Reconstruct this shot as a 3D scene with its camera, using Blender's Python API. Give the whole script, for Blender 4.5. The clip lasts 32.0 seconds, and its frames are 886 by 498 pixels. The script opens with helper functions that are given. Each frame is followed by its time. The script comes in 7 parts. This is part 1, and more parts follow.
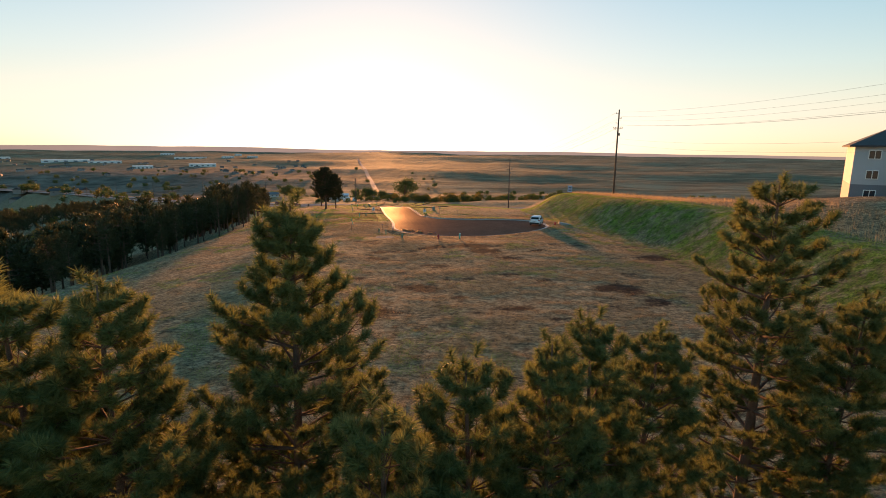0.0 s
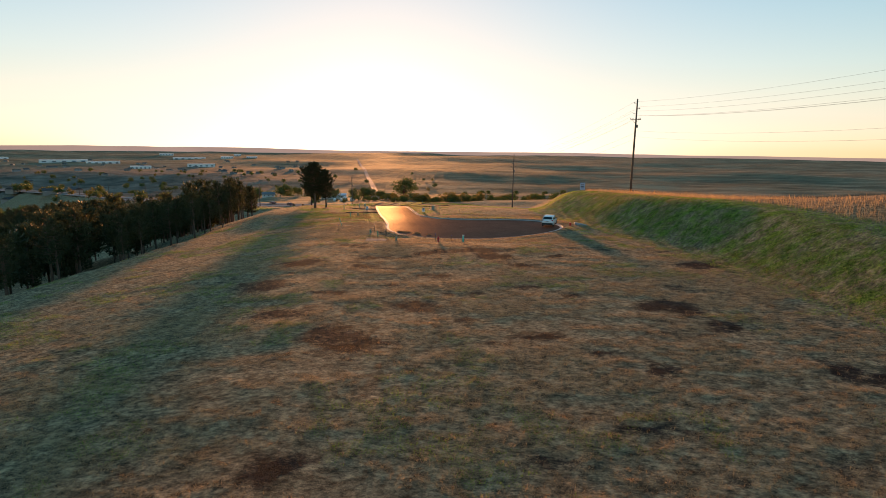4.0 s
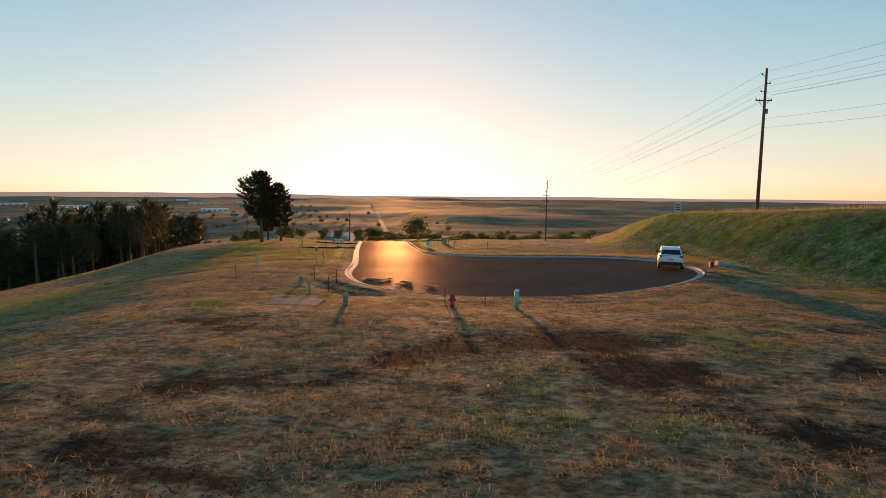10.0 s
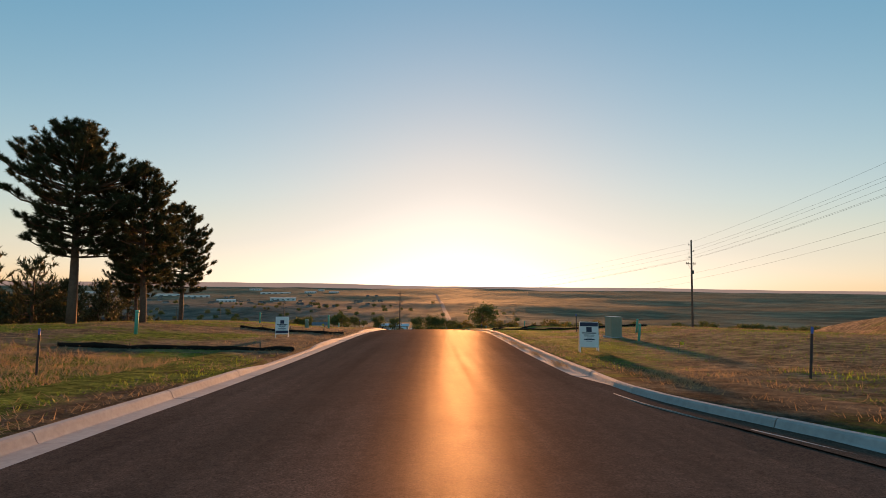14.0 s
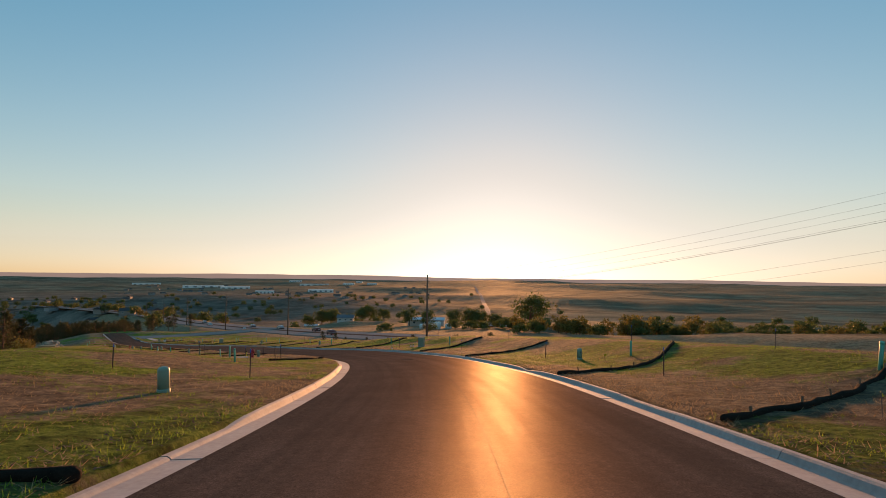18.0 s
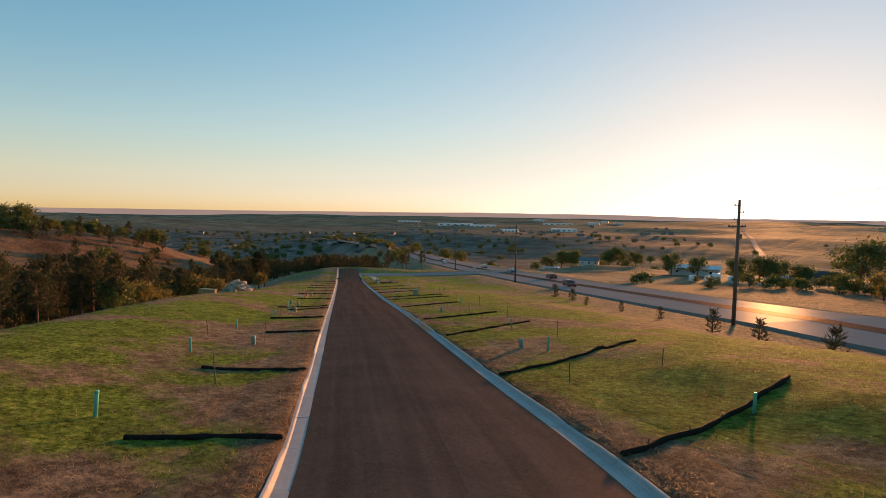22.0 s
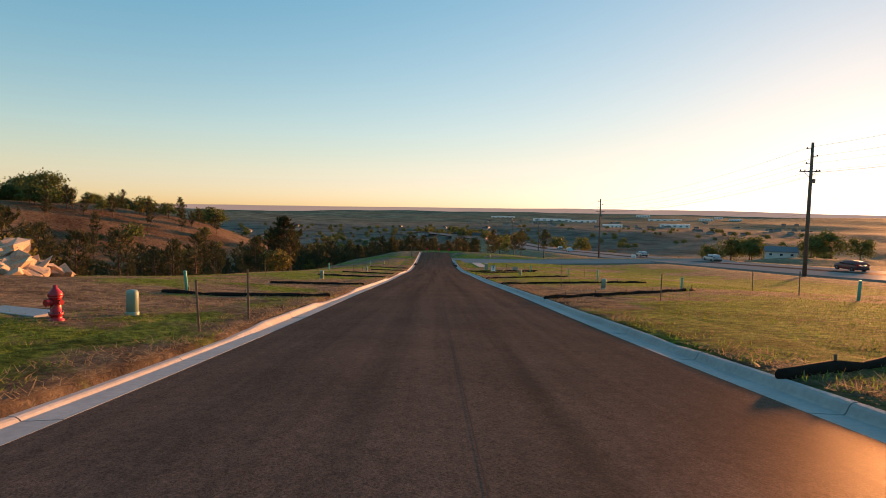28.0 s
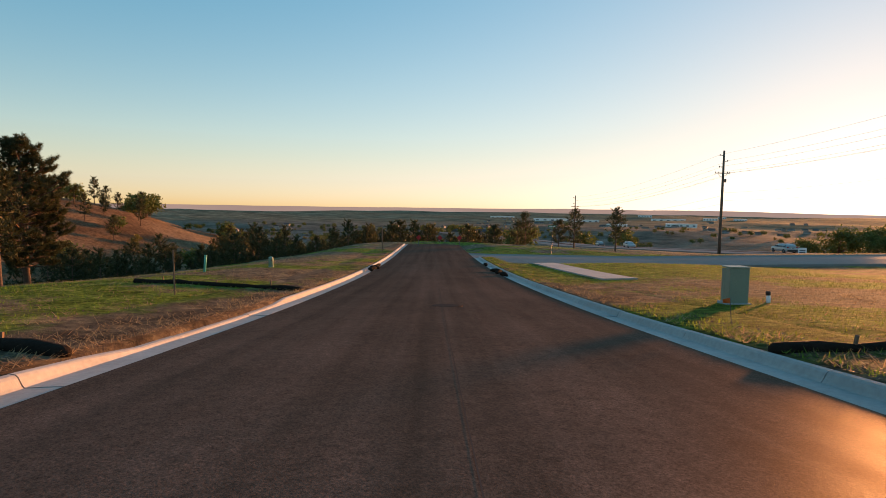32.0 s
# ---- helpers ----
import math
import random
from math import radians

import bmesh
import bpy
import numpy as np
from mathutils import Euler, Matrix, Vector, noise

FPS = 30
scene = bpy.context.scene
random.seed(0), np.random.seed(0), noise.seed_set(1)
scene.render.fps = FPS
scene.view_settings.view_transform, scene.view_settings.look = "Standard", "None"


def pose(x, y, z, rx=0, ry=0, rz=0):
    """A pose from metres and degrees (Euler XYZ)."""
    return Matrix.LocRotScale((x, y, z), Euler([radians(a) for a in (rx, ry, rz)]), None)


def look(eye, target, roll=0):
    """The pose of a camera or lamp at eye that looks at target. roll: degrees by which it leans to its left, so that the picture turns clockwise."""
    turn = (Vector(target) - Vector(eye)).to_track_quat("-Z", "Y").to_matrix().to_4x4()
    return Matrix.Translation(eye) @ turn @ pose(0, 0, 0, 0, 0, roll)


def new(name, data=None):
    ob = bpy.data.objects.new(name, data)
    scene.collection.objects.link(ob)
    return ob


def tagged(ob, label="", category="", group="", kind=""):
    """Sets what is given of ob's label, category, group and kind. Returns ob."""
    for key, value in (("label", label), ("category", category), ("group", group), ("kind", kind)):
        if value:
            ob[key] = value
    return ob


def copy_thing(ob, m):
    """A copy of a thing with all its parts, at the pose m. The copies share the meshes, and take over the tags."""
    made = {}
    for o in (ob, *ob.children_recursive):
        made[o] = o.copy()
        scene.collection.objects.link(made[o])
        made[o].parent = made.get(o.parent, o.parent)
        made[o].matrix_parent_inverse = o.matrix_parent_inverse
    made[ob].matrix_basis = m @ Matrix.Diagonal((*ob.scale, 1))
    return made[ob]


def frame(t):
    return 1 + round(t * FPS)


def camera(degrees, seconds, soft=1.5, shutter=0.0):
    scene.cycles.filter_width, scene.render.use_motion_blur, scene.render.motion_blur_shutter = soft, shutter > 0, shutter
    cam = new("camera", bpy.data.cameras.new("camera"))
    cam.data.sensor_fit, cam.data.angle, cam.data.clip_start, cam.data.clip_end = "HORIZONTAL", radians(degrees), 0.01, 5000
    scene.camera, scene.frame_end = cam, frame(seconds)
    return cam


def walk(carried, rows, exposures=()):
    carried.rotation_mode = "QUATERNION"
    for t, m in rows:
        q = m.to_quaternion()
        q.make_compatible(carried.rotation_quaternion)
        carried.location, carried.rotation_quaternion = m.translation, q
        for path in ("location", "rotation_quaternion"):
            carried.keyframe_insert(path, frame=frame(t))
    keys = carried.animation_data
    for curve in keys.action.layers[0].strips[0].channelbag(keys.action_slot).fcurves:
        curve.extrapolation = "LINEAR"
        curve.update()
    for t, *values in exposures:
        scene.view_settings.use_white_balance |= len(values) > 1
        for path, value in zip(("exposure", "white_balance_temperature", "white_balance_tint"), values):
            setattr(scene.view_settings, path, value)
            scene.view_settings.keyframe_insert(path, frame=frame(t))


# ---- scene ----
# ---- camera ----
cam = camera(78.77, 32.0, soft=0.8)
PATH = [
    (0, pose(-0.00, 0.00, 0.00, 79.12, -0.72, 0.55)),
    (0.5, pose(0.04, 1.42, -0.15, 79.16, -0.72, 0.55)),
    (1, pose(0.06, 2.83, -0.32, 79.19, -0.72, 0.54)),
    (1.5, pose(0.05, 4.26, -0.49, 79.23, -0.73, 0.58)),
    (2, pose(0.03, 5.67, -0.67, 79.27, -0.74, 0.52)),
    (2.5, pose(0.03, 7.06, -0.88, 79.25, -0.73, 0.58)),
    (3, pose(-0.00, 8.45, -1.12, 79.16, -0.72, 0.59)),
    (3.5, pose(-0.07, 9.83, -1.38, 79.25, -0.74, 0.59)),
    (5.5, pose(-0.53, 15.87, -2.84, 78.97, -0.78, 0.37)),
    (6, pose(-0.43, 18.08, -3.41, 79.08, -0.70, 0.33)),
    (6.5, pose(-0.26, 20.66, -4.06, 79.31, -0.62, 0.17)),
    (7, pose(-0.29, 23.76, -4.80, 79.05, -0.51, 0.30)),
    (7.5, pose(-0.34, 27.34, -5.53, 78.98, -0.47, 0.31)),
    (8, pose(-0.30, 31.40, -6.20, 79.39, -0.56, 0.27)),
    (8.5, pose(-0.23, 36.00, -6.78, 80.05, -0.66, 0.11)),
    (9, pose(-0.30, 41.23, -7.26, 80.98, -0.67, 0.15)),
    (9.5, pose(-0.51, 47.04, -7.56, 82.46, -0.53, 0.86)),
    (10, pose(-0.89, 52.86, -7.98, 83.93, -0.51, 2.00)),
    (10.5, pose(-1.41, 58.84, -8.42, 85.14, -0.60, 3.29)),
    (11, pose(-1.94, 64.95, -8.86, 86.34, -0.76, 4.22)),
    (11.5, pose(-2.55, 71.39, -9.34, 87.56, -0.74, 5.27)),
    (12, pose(-3.34, 77.99, -9.88, 88.93, -0.78, 6.50)),
    (12.5, pose(-4.20, 84.53, -10.54, 90.14, -0.79, 7.17)),
    (13, pose(-5.14, 91.07, -11.33, 91.20, -0.74, 7.40)),
    (13.5, pose(-6.05, 97.48, -12.17, 92.26, -0.74, 7.67)),
    (14, pose(-7.11, 104.06, -12.97, 93.51, -0.61, 8.88)),
    (14.5, pose(-8.13, 110.65, -13.72, 94.41, -0.65, 9.24)),
    (15, pose(-9.07, 117.16, -14.09, 95.98, -0.64, 10.43)),
    (15.5, pose(-10.01, 123.44, -14.27, 97.68, -0.61, 10.62)),
    (17.5, pose(-14.42, 145.07, -15.40, 94.31, -0.53, 12.39)),
    (18, pose(-15.72, 150.36, -15.68, 92.65, -0.62, 12.94)),
    (18.5, pose(-16.96, 155.64, -15.94, 91.07, -0.69, 13.44)),
    (19, pose(-18.26, 160.70, -16.11, 89.42, -0.58, 14.58)),
    (19.5, pose(-19.73, 165.84, -16.22, 87.75, -0.33, 17.20)),
    (20, pose(-21.07, 170.67, -16.52, 86.48, -0.31, 21.01)),
    (20.5, pose(-23.46, 175.57, -16.75, 85.95, -0.66, 23.97)),
    (21, pose(-26.04, 180.69, -16.94, 85.90, -0.75, 28.61)),
    (21.5, pose(-29.05, 185.41, -17.07, 85.85, -0.80, 33.87)),
    (22, pose(-32.23, 189.70, -17.59, 85.93, -0.76, 38.39)),
    (22.5, pose(-35.66, 193.89, -18.44, 85.96, -0.72, 40.56)),
    (23, pose(-39.18, 197.91, -19.73, 85.93, -0.63, 41.68)),
    (23.5, pose(-43.38, 202.24, -21.03, 86.07, -0.52, 44.79)),
    (24, pose(-48.12, 206.86, -22.56, 86.08, -0.66, 46.19)),
    (24.5, pose(-53.03, 211.20, -23.89, 86.01, -0.77, 47.94)),
    (25, pose(-57.99, 215.45, -24.77, 85.84, -0.59, 48.21)),
    (25.5, pose(-62.87, 219.49, -25.42, 85.86, -0.61, 48.31)),
    (27.5, pose(-82.53, 236.43, -28.25, 85.54, -0.75, 48.42)),
    (28, pose(-87.53, 240.72, -28.90, 85.52, -0.73, 48.14)),
    (28.5, pose(-92.63, 245.12, -29.47, 85.30, -0.59, 47.82)),
    (29, pose(-97.76, 249.43, -30.05, 85.39, -0.63, 47.64)),
    (29.5, pose(-103.17, 254.03, -30.67, 85.55, -0.80, 47.54)),
    (30, pose(-108.75, 259.08, -31.39, 85.61, -0.79, 47.50)),
    (30.5, pose(-114.71, 264.48, -32.22, 85.57, -0.70, 48.28)),
    (31, pose(-121.26, 270.11, -33.23, 85.46, -0.66, 48.12)),
    (31.5, pose(-128.02, 275.99, -34.34, 85.51, -0.67, 47.97)),
    (32, pose(-134.88, 281.98, -35.50, 85.64, -0.70, 47.91)),
]
walk(cam, PATH, [(0, 1.54, 7250, 17), (5, 1.50, 7250, 17), (8, 1.43, 7250, 16), (11, 1.29, 7250, 16), (13, 1.21, 7200, 16), (15, 1.17, 7150, 15), (18, 1.13, 7050, 15), (22, 1.30, 7000, 16), (28, 1.47, 7150, 17), (32, 1.47, 7150, 17)])

# ---- light: low sun straight down the valley, clear sky ----
SUN_AZ, SUN_EL = 7.0, 2.1          # degrees left of +y, degrees above the horizon
sun_dir = Vector((-math.sin(radians(SUN_AZ)) * math.cos(radians(SUN_EL)),
                  math.cos(radians(SUN_AZ)) * math.cos(radians(SUN_EL)), math.sin(radians(SUN_EL))))
world = bpy.data.worlds.new("world")
scene.world = world
world.use_nodes = True
wn, wl = world.node_tree.nodes, world.node_tree.links
sky = wn.new("ShaderNodeTexSky")
sky.sky_type = "NISHITA"
sky.sun_disc = False
sky.sun_elevation = radians(SUN_EL)
sky.sun_rotation = radians(-SUN_AZ)
sky.altitude = 1000
sky.air_density = 1.0
sky.dust_density = 0.5
sky.ozone_density = 2.2
wn["Background"].inputs["Strength"].default_value = 0.217
pale = wn.new("ShaderNodeHueSaturation")                  # haze in the evening air takes some colour out of the sky
pale.inputs["Hue"].default_value = 0.494
soft = wn.new("ShaderNodeGamma")                          # and evens out its brightness round the sun
soft.inputs["Gamma"].default_value = 0.50
wl.new(sky.outputs["Color"], soft.inputs["Color"])
wl.new(soft.outputs["Color"], pale.inputs["Color"])
grey, fade = wn.new("ShaderNodeRGBToBW"), wn.new("ShaderNodeMapRange")     # bright haze near the sun is paler than the upper sky
for key, v in (("From Min", 0.8), ("From Max", 1.8), ("To Min", 1.62), ("To Max", 0.72)):
    fade.inputs[key].default_value = v
wl.new(soft.outputs["Color"], grey.inputs["Color"])
wl.new(grey.outputs["Val"], fade.inputs["Value"])
split, warm, cool = wn.new("ShaderNodeSeparateColor"), wn.new("ShaderNodeMath"), wn.new("ShaderNodeMapRange")      # low warm haze is paler still
warm.operation = "SUBTRACT"
wl.new(soft.outputs["Color"], split.inputs["Color"])
wl.new(split.outputs["Red"], warm.inputs[0])
wl.new(split.outputs["Blue"], warm.inputs[1])
for key, v in (("From Min", -0.20), ("From Max", 0.35), ("To Min", 1.10), ("To Max", 0.66)):
    cool.inputs[key].default_value = v
wl.new(warm.outputs[0], cool.inputs["Value"])
both = wn.new("ShaderNodeMath")
both.operation = "MULTIPLY"
wl.new(fade.outputs["Result"], both.inputs[0])
wl.new(cool.outputs["Result"], both.inputs[1])
wl.new(both.outputs[0], pale.inputs["Saturation"])
tint = wn.new("ShaderNodeMix")                            # rosy cast of evening dust
tint.data_type, tint.blend_type = "RGBA", "MULTIPLY"
tint.inputs["Factor"].default_value = 1.0
tint.inputs[7].default_value = (1.005, 0.995, 0.985, 1.0)
held = wn.new("ShaderNodeMapRange")                       # thick low haze holds back the glare round the sun
for key, v in (("From Min", 1.1), ("From Max", 2.4), ("To Min", 1.0), ("To Max", 0.88)):
    held.inputs[key].default_value = v
wl.new(grey.outputs["Val"], held.inputs["Value"])
dim = wn.new("ShaderNodeVectorMath")
dim.operation = "SCALE"
wl.new(pale.outputs["Color"], dim.inputs[0])
wl.new(held.outputs["Result"], dim.inputs["Scale"])
wl.new(dim.outputs[0], tint.inputs[6])
wl.new(tint.outputs[2], wn["Background"].inputs["Color"])
sun = new("sun", bpy.data.lights.new("sun", "SUN"))
sun.data.energy, sun.data.angle, sun.data.color = 4.0, radians(4.0), (1.0, 0.43, 0.15)
sun.matrix_world = look((0, 0, 60), Vector((0, 0, 60)) - sun_dir)

# ---- materials ----
def mat(name, color=(0.5, 0.5, 0.5), rough=0.6, metal=0.0, spec=0.5, var=0.15, scale=8.0, bump=0.0, bscale=40.0, random=0.0):
    """A node material: base colour with two scales of variation, roughness variation and fine relief."""
    m = bpy.data.materials.new(name)
    m.use_nodes = True
    n, l = m.node_tree.nodes, m.node_tree.links
    b = n["Principled BSDF"]
    b.inputs["Roughness"].default_value, b.inputs["Metallic"].default_value = rough, metal
    b.inputs["Specular IOR Level"].default_value = spec
    geo = n.new("ShaderNodeNewGeometry")
    big, fine = n.new("ShaderNodeTexNoise"), n.new("ShaderNodeTexNoise")
    big.inputs["Scale"].default_value, fine.inputs["Scale"].default_value = scale, scale * 9
    big.inputs["Detail"].default_value = 4
    l.new(geo.outputs["Position"], big.inputs["Vector"])
    l.new(geo.outputs["Position"], fine.inputs["Vector"])
    add = n.new("ShaderNodeMath"); add.operation = "ADD"
    l.new(big.outputs["Fac"], add.inputs[0]); l.new(fine.outputs["Fac"], add.inputs[1])
    rng = n.new("ShaderNodeMapRange")
    rng.inputs["From Min"].default_value, rng.inputs["From Max"].default_value = 0.65, 1.35
    rng.inputs["To Min"].default_value, rng.inputs["To Max"].default_value = 1 - var, 1 + var
    l.new(add.outputs[0], rng.inputs["Value"])
    mul = n.new("ShaderNodeMix"); mul.data_type, mul.blend_type = "RGBA", "MULTIPLY"
    mul.inputs["Factor"].default_value = 1.0
    mul.inputs["A"].default_value = (*color, 1)
    l.new(rng.outputs["Result"], mul.inputs["B"])
    out = mul.outputs["Result"]
    if random:
        info = n.new("ShaderNodeObjectInfo")
        r2 = n.new("ShaderNodeMapRange")
        r2.inputs["To Min"].default_value, r2.inputs["To Max"].default_value = 1 - random, 1 + random
        l.new(info.outputs["Random"], r2.inputs["Value"])
        mu = n.new("ShaderNodeMix"); mu.data_type, mu.blend_type = "RGBA", "MULTIPLY"
        mu.inputs["Factor"].default_value = 1.0
        l.new(out, mu.inputs["A"]); l.new(r2.outputs["Result"], mu.inputs["B"])
        out = mu.outputs["Result"]
    l.new(out, b.inputs["Base Color"])
    if bump:
        bn, bp = n.new("ShaderNodeTexNoise"), n.new("ShaderNodeBump")
        bn.inputs["Scale"].default_value = bscale
        bn.inputs["Detail"].default_value = 3
        bp.inputs["Strength"].default_value = bump
        bp.inputs["Distance"].default_value = 0.02
        l.new(geo.outputs["Position"], bn.inputs["Vector"])
        l.new(bn.outputs["Fac"], bp.inputs["Height"]); l.new(bp.outputs["Normal"], b.inputs["Normal"])
    return m


def noise_node(m, scale, detail=5, rough=0.55, stretch=None):
    n, l = m.node_tree.nodes, m.node_tree.links
    geo, t = n.new("ShaderNodeNewGeometry"), n.new("ShaderNodeTexNoise")
    t.inputs["Scale"].default_value, t.inputs["Detail"].default_value, t.inputs["Roughness"].default_value = scale, detail, rough
    if stretch:
        mp = n.new("ShaderNodeMapping")
        mp.inputs["Rotation"].default_value = (0, 0, radians(stretch[0]))
        mp.inputs["Scale"].default_value = (stretch[1], stretch[2], 1)
        l.new(geo.outputs["Position"], mp.inputs["Vector"]); l.new(mp.outputs["Vector"], t.inputs["Vector"])
    else:
        l.new(geo.outputs["Position"], t.inputs["Vector"])
    return t.outputs["Fac"]


def ramp(m, fac, stops):
    r = m.node_tree.nodes.new("ShaderNodeValToRGB")
    while len(r.color_ramp.elements) < len(stops):
        r.color_ramp.elements.new(0.5)
    for e, (p, c) in zip(r.color_ramp.elements, stops):
        e.position = p
        e.color = (*c, 1) if len(c) == 3 else c
    m.node_tree.links.new(fac, r.inputs["Fac"])
    return r.outputs["Color"]


def mixc(m, fac, a, b, blend="MIX"):
    x = m.node_tree.nodes.new("ShaderNodeMix")
    x.data_type, x.blend_type = "RGBA", blend
    for key, v in (("Factor", fac), ("A", a), ("B", b)):
        if isinstance(v, (int, float)):
            x.inputs[key].default_value = v
        elif isinstance(v, tuple):
            x.inputs[key].default_value = (*v, 1)
        else:
            m.node_tree.links.new(v, x.inputs[key])
    return x.outputs["Result"]


def calc(m, op, a, b=0.0, clamp=False):
    x = m.node_tree.nodes.new("ShaderNodeMath")
    x.operation, x.use_clamp = op, clamp
    for i, v in enumerate((a, b)):
        if isinstance(v, (int, float)):
            x.inputs[i].default_value = v
        else:
            m.node_tree.links.new(v, x.inputs[i])
    return x.outputs[0]


def attr(m, name):
    a = m.node_tree.nodes.new("ShaderNodeAttribute")
    a.attribute_name = name
    return a.outputs["Fac"]


def bump(m, height, strength, dist):
    b = m.node_tree.nodes.new("ShaderNodeBump")
    b.inputs["Strength"].default_value, b.inputs["Distance"].default_value = strength, dist
    m.node_tree.links.new(height, b.inputs["Height"])
    m.node_tree.links.new(b.outputs["Normal"], m.node_tree.nodes["Principled BSDF"].inputs["Normal"])


def ground_material():
    m = bpy.data.materials.new("straw_and_grass")
    m.use_nodes = True
    b = m.node_tree.nodes["Principled BSDF"]
    b.inputs["Roughness"].default_value = 0.95
    b.inputs["Specular IOR Level"].default_value = 0.02
    straw = ramp(m, noise_node(m, 3.0, 9, 0.75, (25, 0.8, 1.3)), [(0.37, (0.085, 0.062, 0.040)), (0.5, (0.29, 0.20, 0.118)), (0.62, (0.56, 0.39, 0.22))])
    earth = ramp(m, noise_node(m, 5.0, 7, 0.7), [(0.36, (0.018, 0.013, 0.012)), (0.64, (0.056, 0.041, 0.036))])
    grass = ramp(m, noise_node(m, 4.0, 9, 0.75, (30, 0.9, 1.2)), [(0.37, (0.040, 0.060, 0.012)), (0.5, (0.135, 0.195, 0.030)), (0.63, (0.30, 0.35, 0.07))])
    prairie = ramp(m, noise_node(m, 0.006, 9, 0.62, (-8, 1.0, 3.6)), [(0.36, (0.105, 0.083, 0.052)), (0.5, (0.205, 0.152, 0.092)), (0.64, (0.33, 0.245, 0.15))])
    # far town tones lifted to warm grey, haze over the plain put into them
    hazy_town = ramp(m, noise_node(m, 0.02, 8, 0.7), [(0.38, (0.075, 0.065, 0.050)), (0.62, (0.25, 0.19, 0.145))])
    patch = calc(m, "ADD", attr(m, "bare"), calc(m, "MULTIPLY", calc(m, "SUBTRACT", noise_node(m, 1.1, 9, 0.8, (8, 0.7, 1.0)), 0.5), 1.7))
    patch = calc(m, "MULTIPLY", calc(m, "SUBTRACT", patch, 0.38), 3.6, True)
    speck = calc(m, "MULTIPLY", calc(m, "SUBTRACT", noise_node(m, 1.6, 4, 0.7), 0.60), 9.0, True)
    bare = calc(m, "MAXIMUM", calc(m, "MULTIPLY", patch, 0.94), calc(m, "MULTIPLY", speck, 0.4))
    dirty = mixc(m, bare, straw, earth)
    g = calc(m, "ADD", attr(m, "green"), calc(m, "MULTIPLY", calc(m, "SUBTRACT", noise_node(m, 0.5, 9, 0.75, (5, 0.8, 1.3)), 0.5), 1.9))
    g = calc(m, "MULTIPLY", calc(m, "SUBTRACT", g, 0.34), 3.2, True)
    g = calc(m, "MULTIPLY", g, calc(m, "GREATER_THAN", attr(m, "green"), 0.02))
    soil = ramp(m, noise_node(m, 3.2, 9, 0.8), [(0.34, (0.048, 0.037, 0.030)), (0.47, (0.145, 0.110, 0.082)), (0.56, (0.27, 0.205, 0.135)), (0.66, (0.50, 0.38, 0.22))])
    dirty = mixc(m, calc(m, "MULTIPLY", attr(m, "lot"), 0.7), dirty, soil)
    near = mixc(m, g, dirty, grass)
    chips = calc(m, "MULTIPLY", calc(m, "MULTIPLY", attr(m, "mulch"), 0.6), calc(m, "MULTIPLY", calc(m, "SUBTRACT", noise_node(m, 1.1, 6, 0.7), 0.38), 5.0, True))
    near = mixc(m, chips, near, earth)
    slope = ramp(m, noise_node(m, 0.05, 8, 0.7), [(0.36, (0.095, 0.055, 0.032)), (0.5, (0.165, 0.098, 0.056)), (0.64, (0.235, 0.148, 0.085))])
    far = mixc(m, attr(m, "brown"), mixc(m, attr(m, "wooded"), prairie, hazy_town), slope)
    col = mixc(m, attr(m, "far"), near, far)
    tone = ramp(m, noise_node(m, 0.9, 9, 0.72), [(0.36, (0.55, 0.55, 0.55)), (0.64, (1.4, 1.4, 1.4))])
    col = mixc(m, 1.0, col, tone, "MULTIPLY")
    m.node_tree.links.new(col, b.inputs["Base Color"])
    hgt = calc(m, "ADD", noise_node(m, 3.0, 8, 0.75), calc(m, "MULTIPLY", noise_node(m, 22.0, 4, 0.7), 0.35))
    bump(m, hgt, 1.0, 0.22)
    return m


def sheen(m, rough, amount):
    """A rough stony surface: matt body with a faint broad gloss and no mirror at a grazing angle."""
    n, l = m.node_tree.nodes, m.node_tree.links
    gl, mx, df = n.new("ShaderNodeBsdfGlossy"), n.new("ShaderNodeMixShader"), n.new("ShaderNodeBsdfDiffuse")
    b = n["Principled BSDF"]
    l.new(b.inputs["Base Color"].links[0].from_socket, df.inputs["Color"])
    if b.inputs["Normal"].links:
        for x in (df, gl):
            l.new(b.inputs["Normal"].links[0].from_socket, x.inputs["Normal"])
    if isinstance(rough, float):
        gl.inputs["Roughness"].default_value = rough
    else:
        l.new(rough, gl.inputs["Roughness"])
    mx.inputs["Fac"].default_value = amount
    l.new(df.outputs["BSDF"], mx.inputs[1]); l.new(gl.outputs["BSDF"], mx.inputs[2])
    l.new(mx.outputs["Shader"], n["Material Output"].inputs["Surface"])


def lane_noise(m, fine, long, detail=6, rough=0.6):
    """Noise drawn out along the street, from the paver's and roller's passes."""
    n, l = m.node_tree.nodes, m.node_tree.links
    c, t = n.new("ShaderNodeCombineXYZ"), n.new("ShaderNodeTexNoise")
    l.new(calc(m, "MULTIPLY", attr(m, "across"), fine), c.inputs[0])
    l.new(calc(m, "MULTIPLY", attr(m, "along"), long), c.inputs[1])
    t.inputs["Scale"].default_value, t.inputs["Detail"].default_value, t.inputs["Roughness"].default_value = 1.0, detail, rough
    l.new(c.outputs[0], t.inputs["Vector"])
    return t.outputs["Fac"]


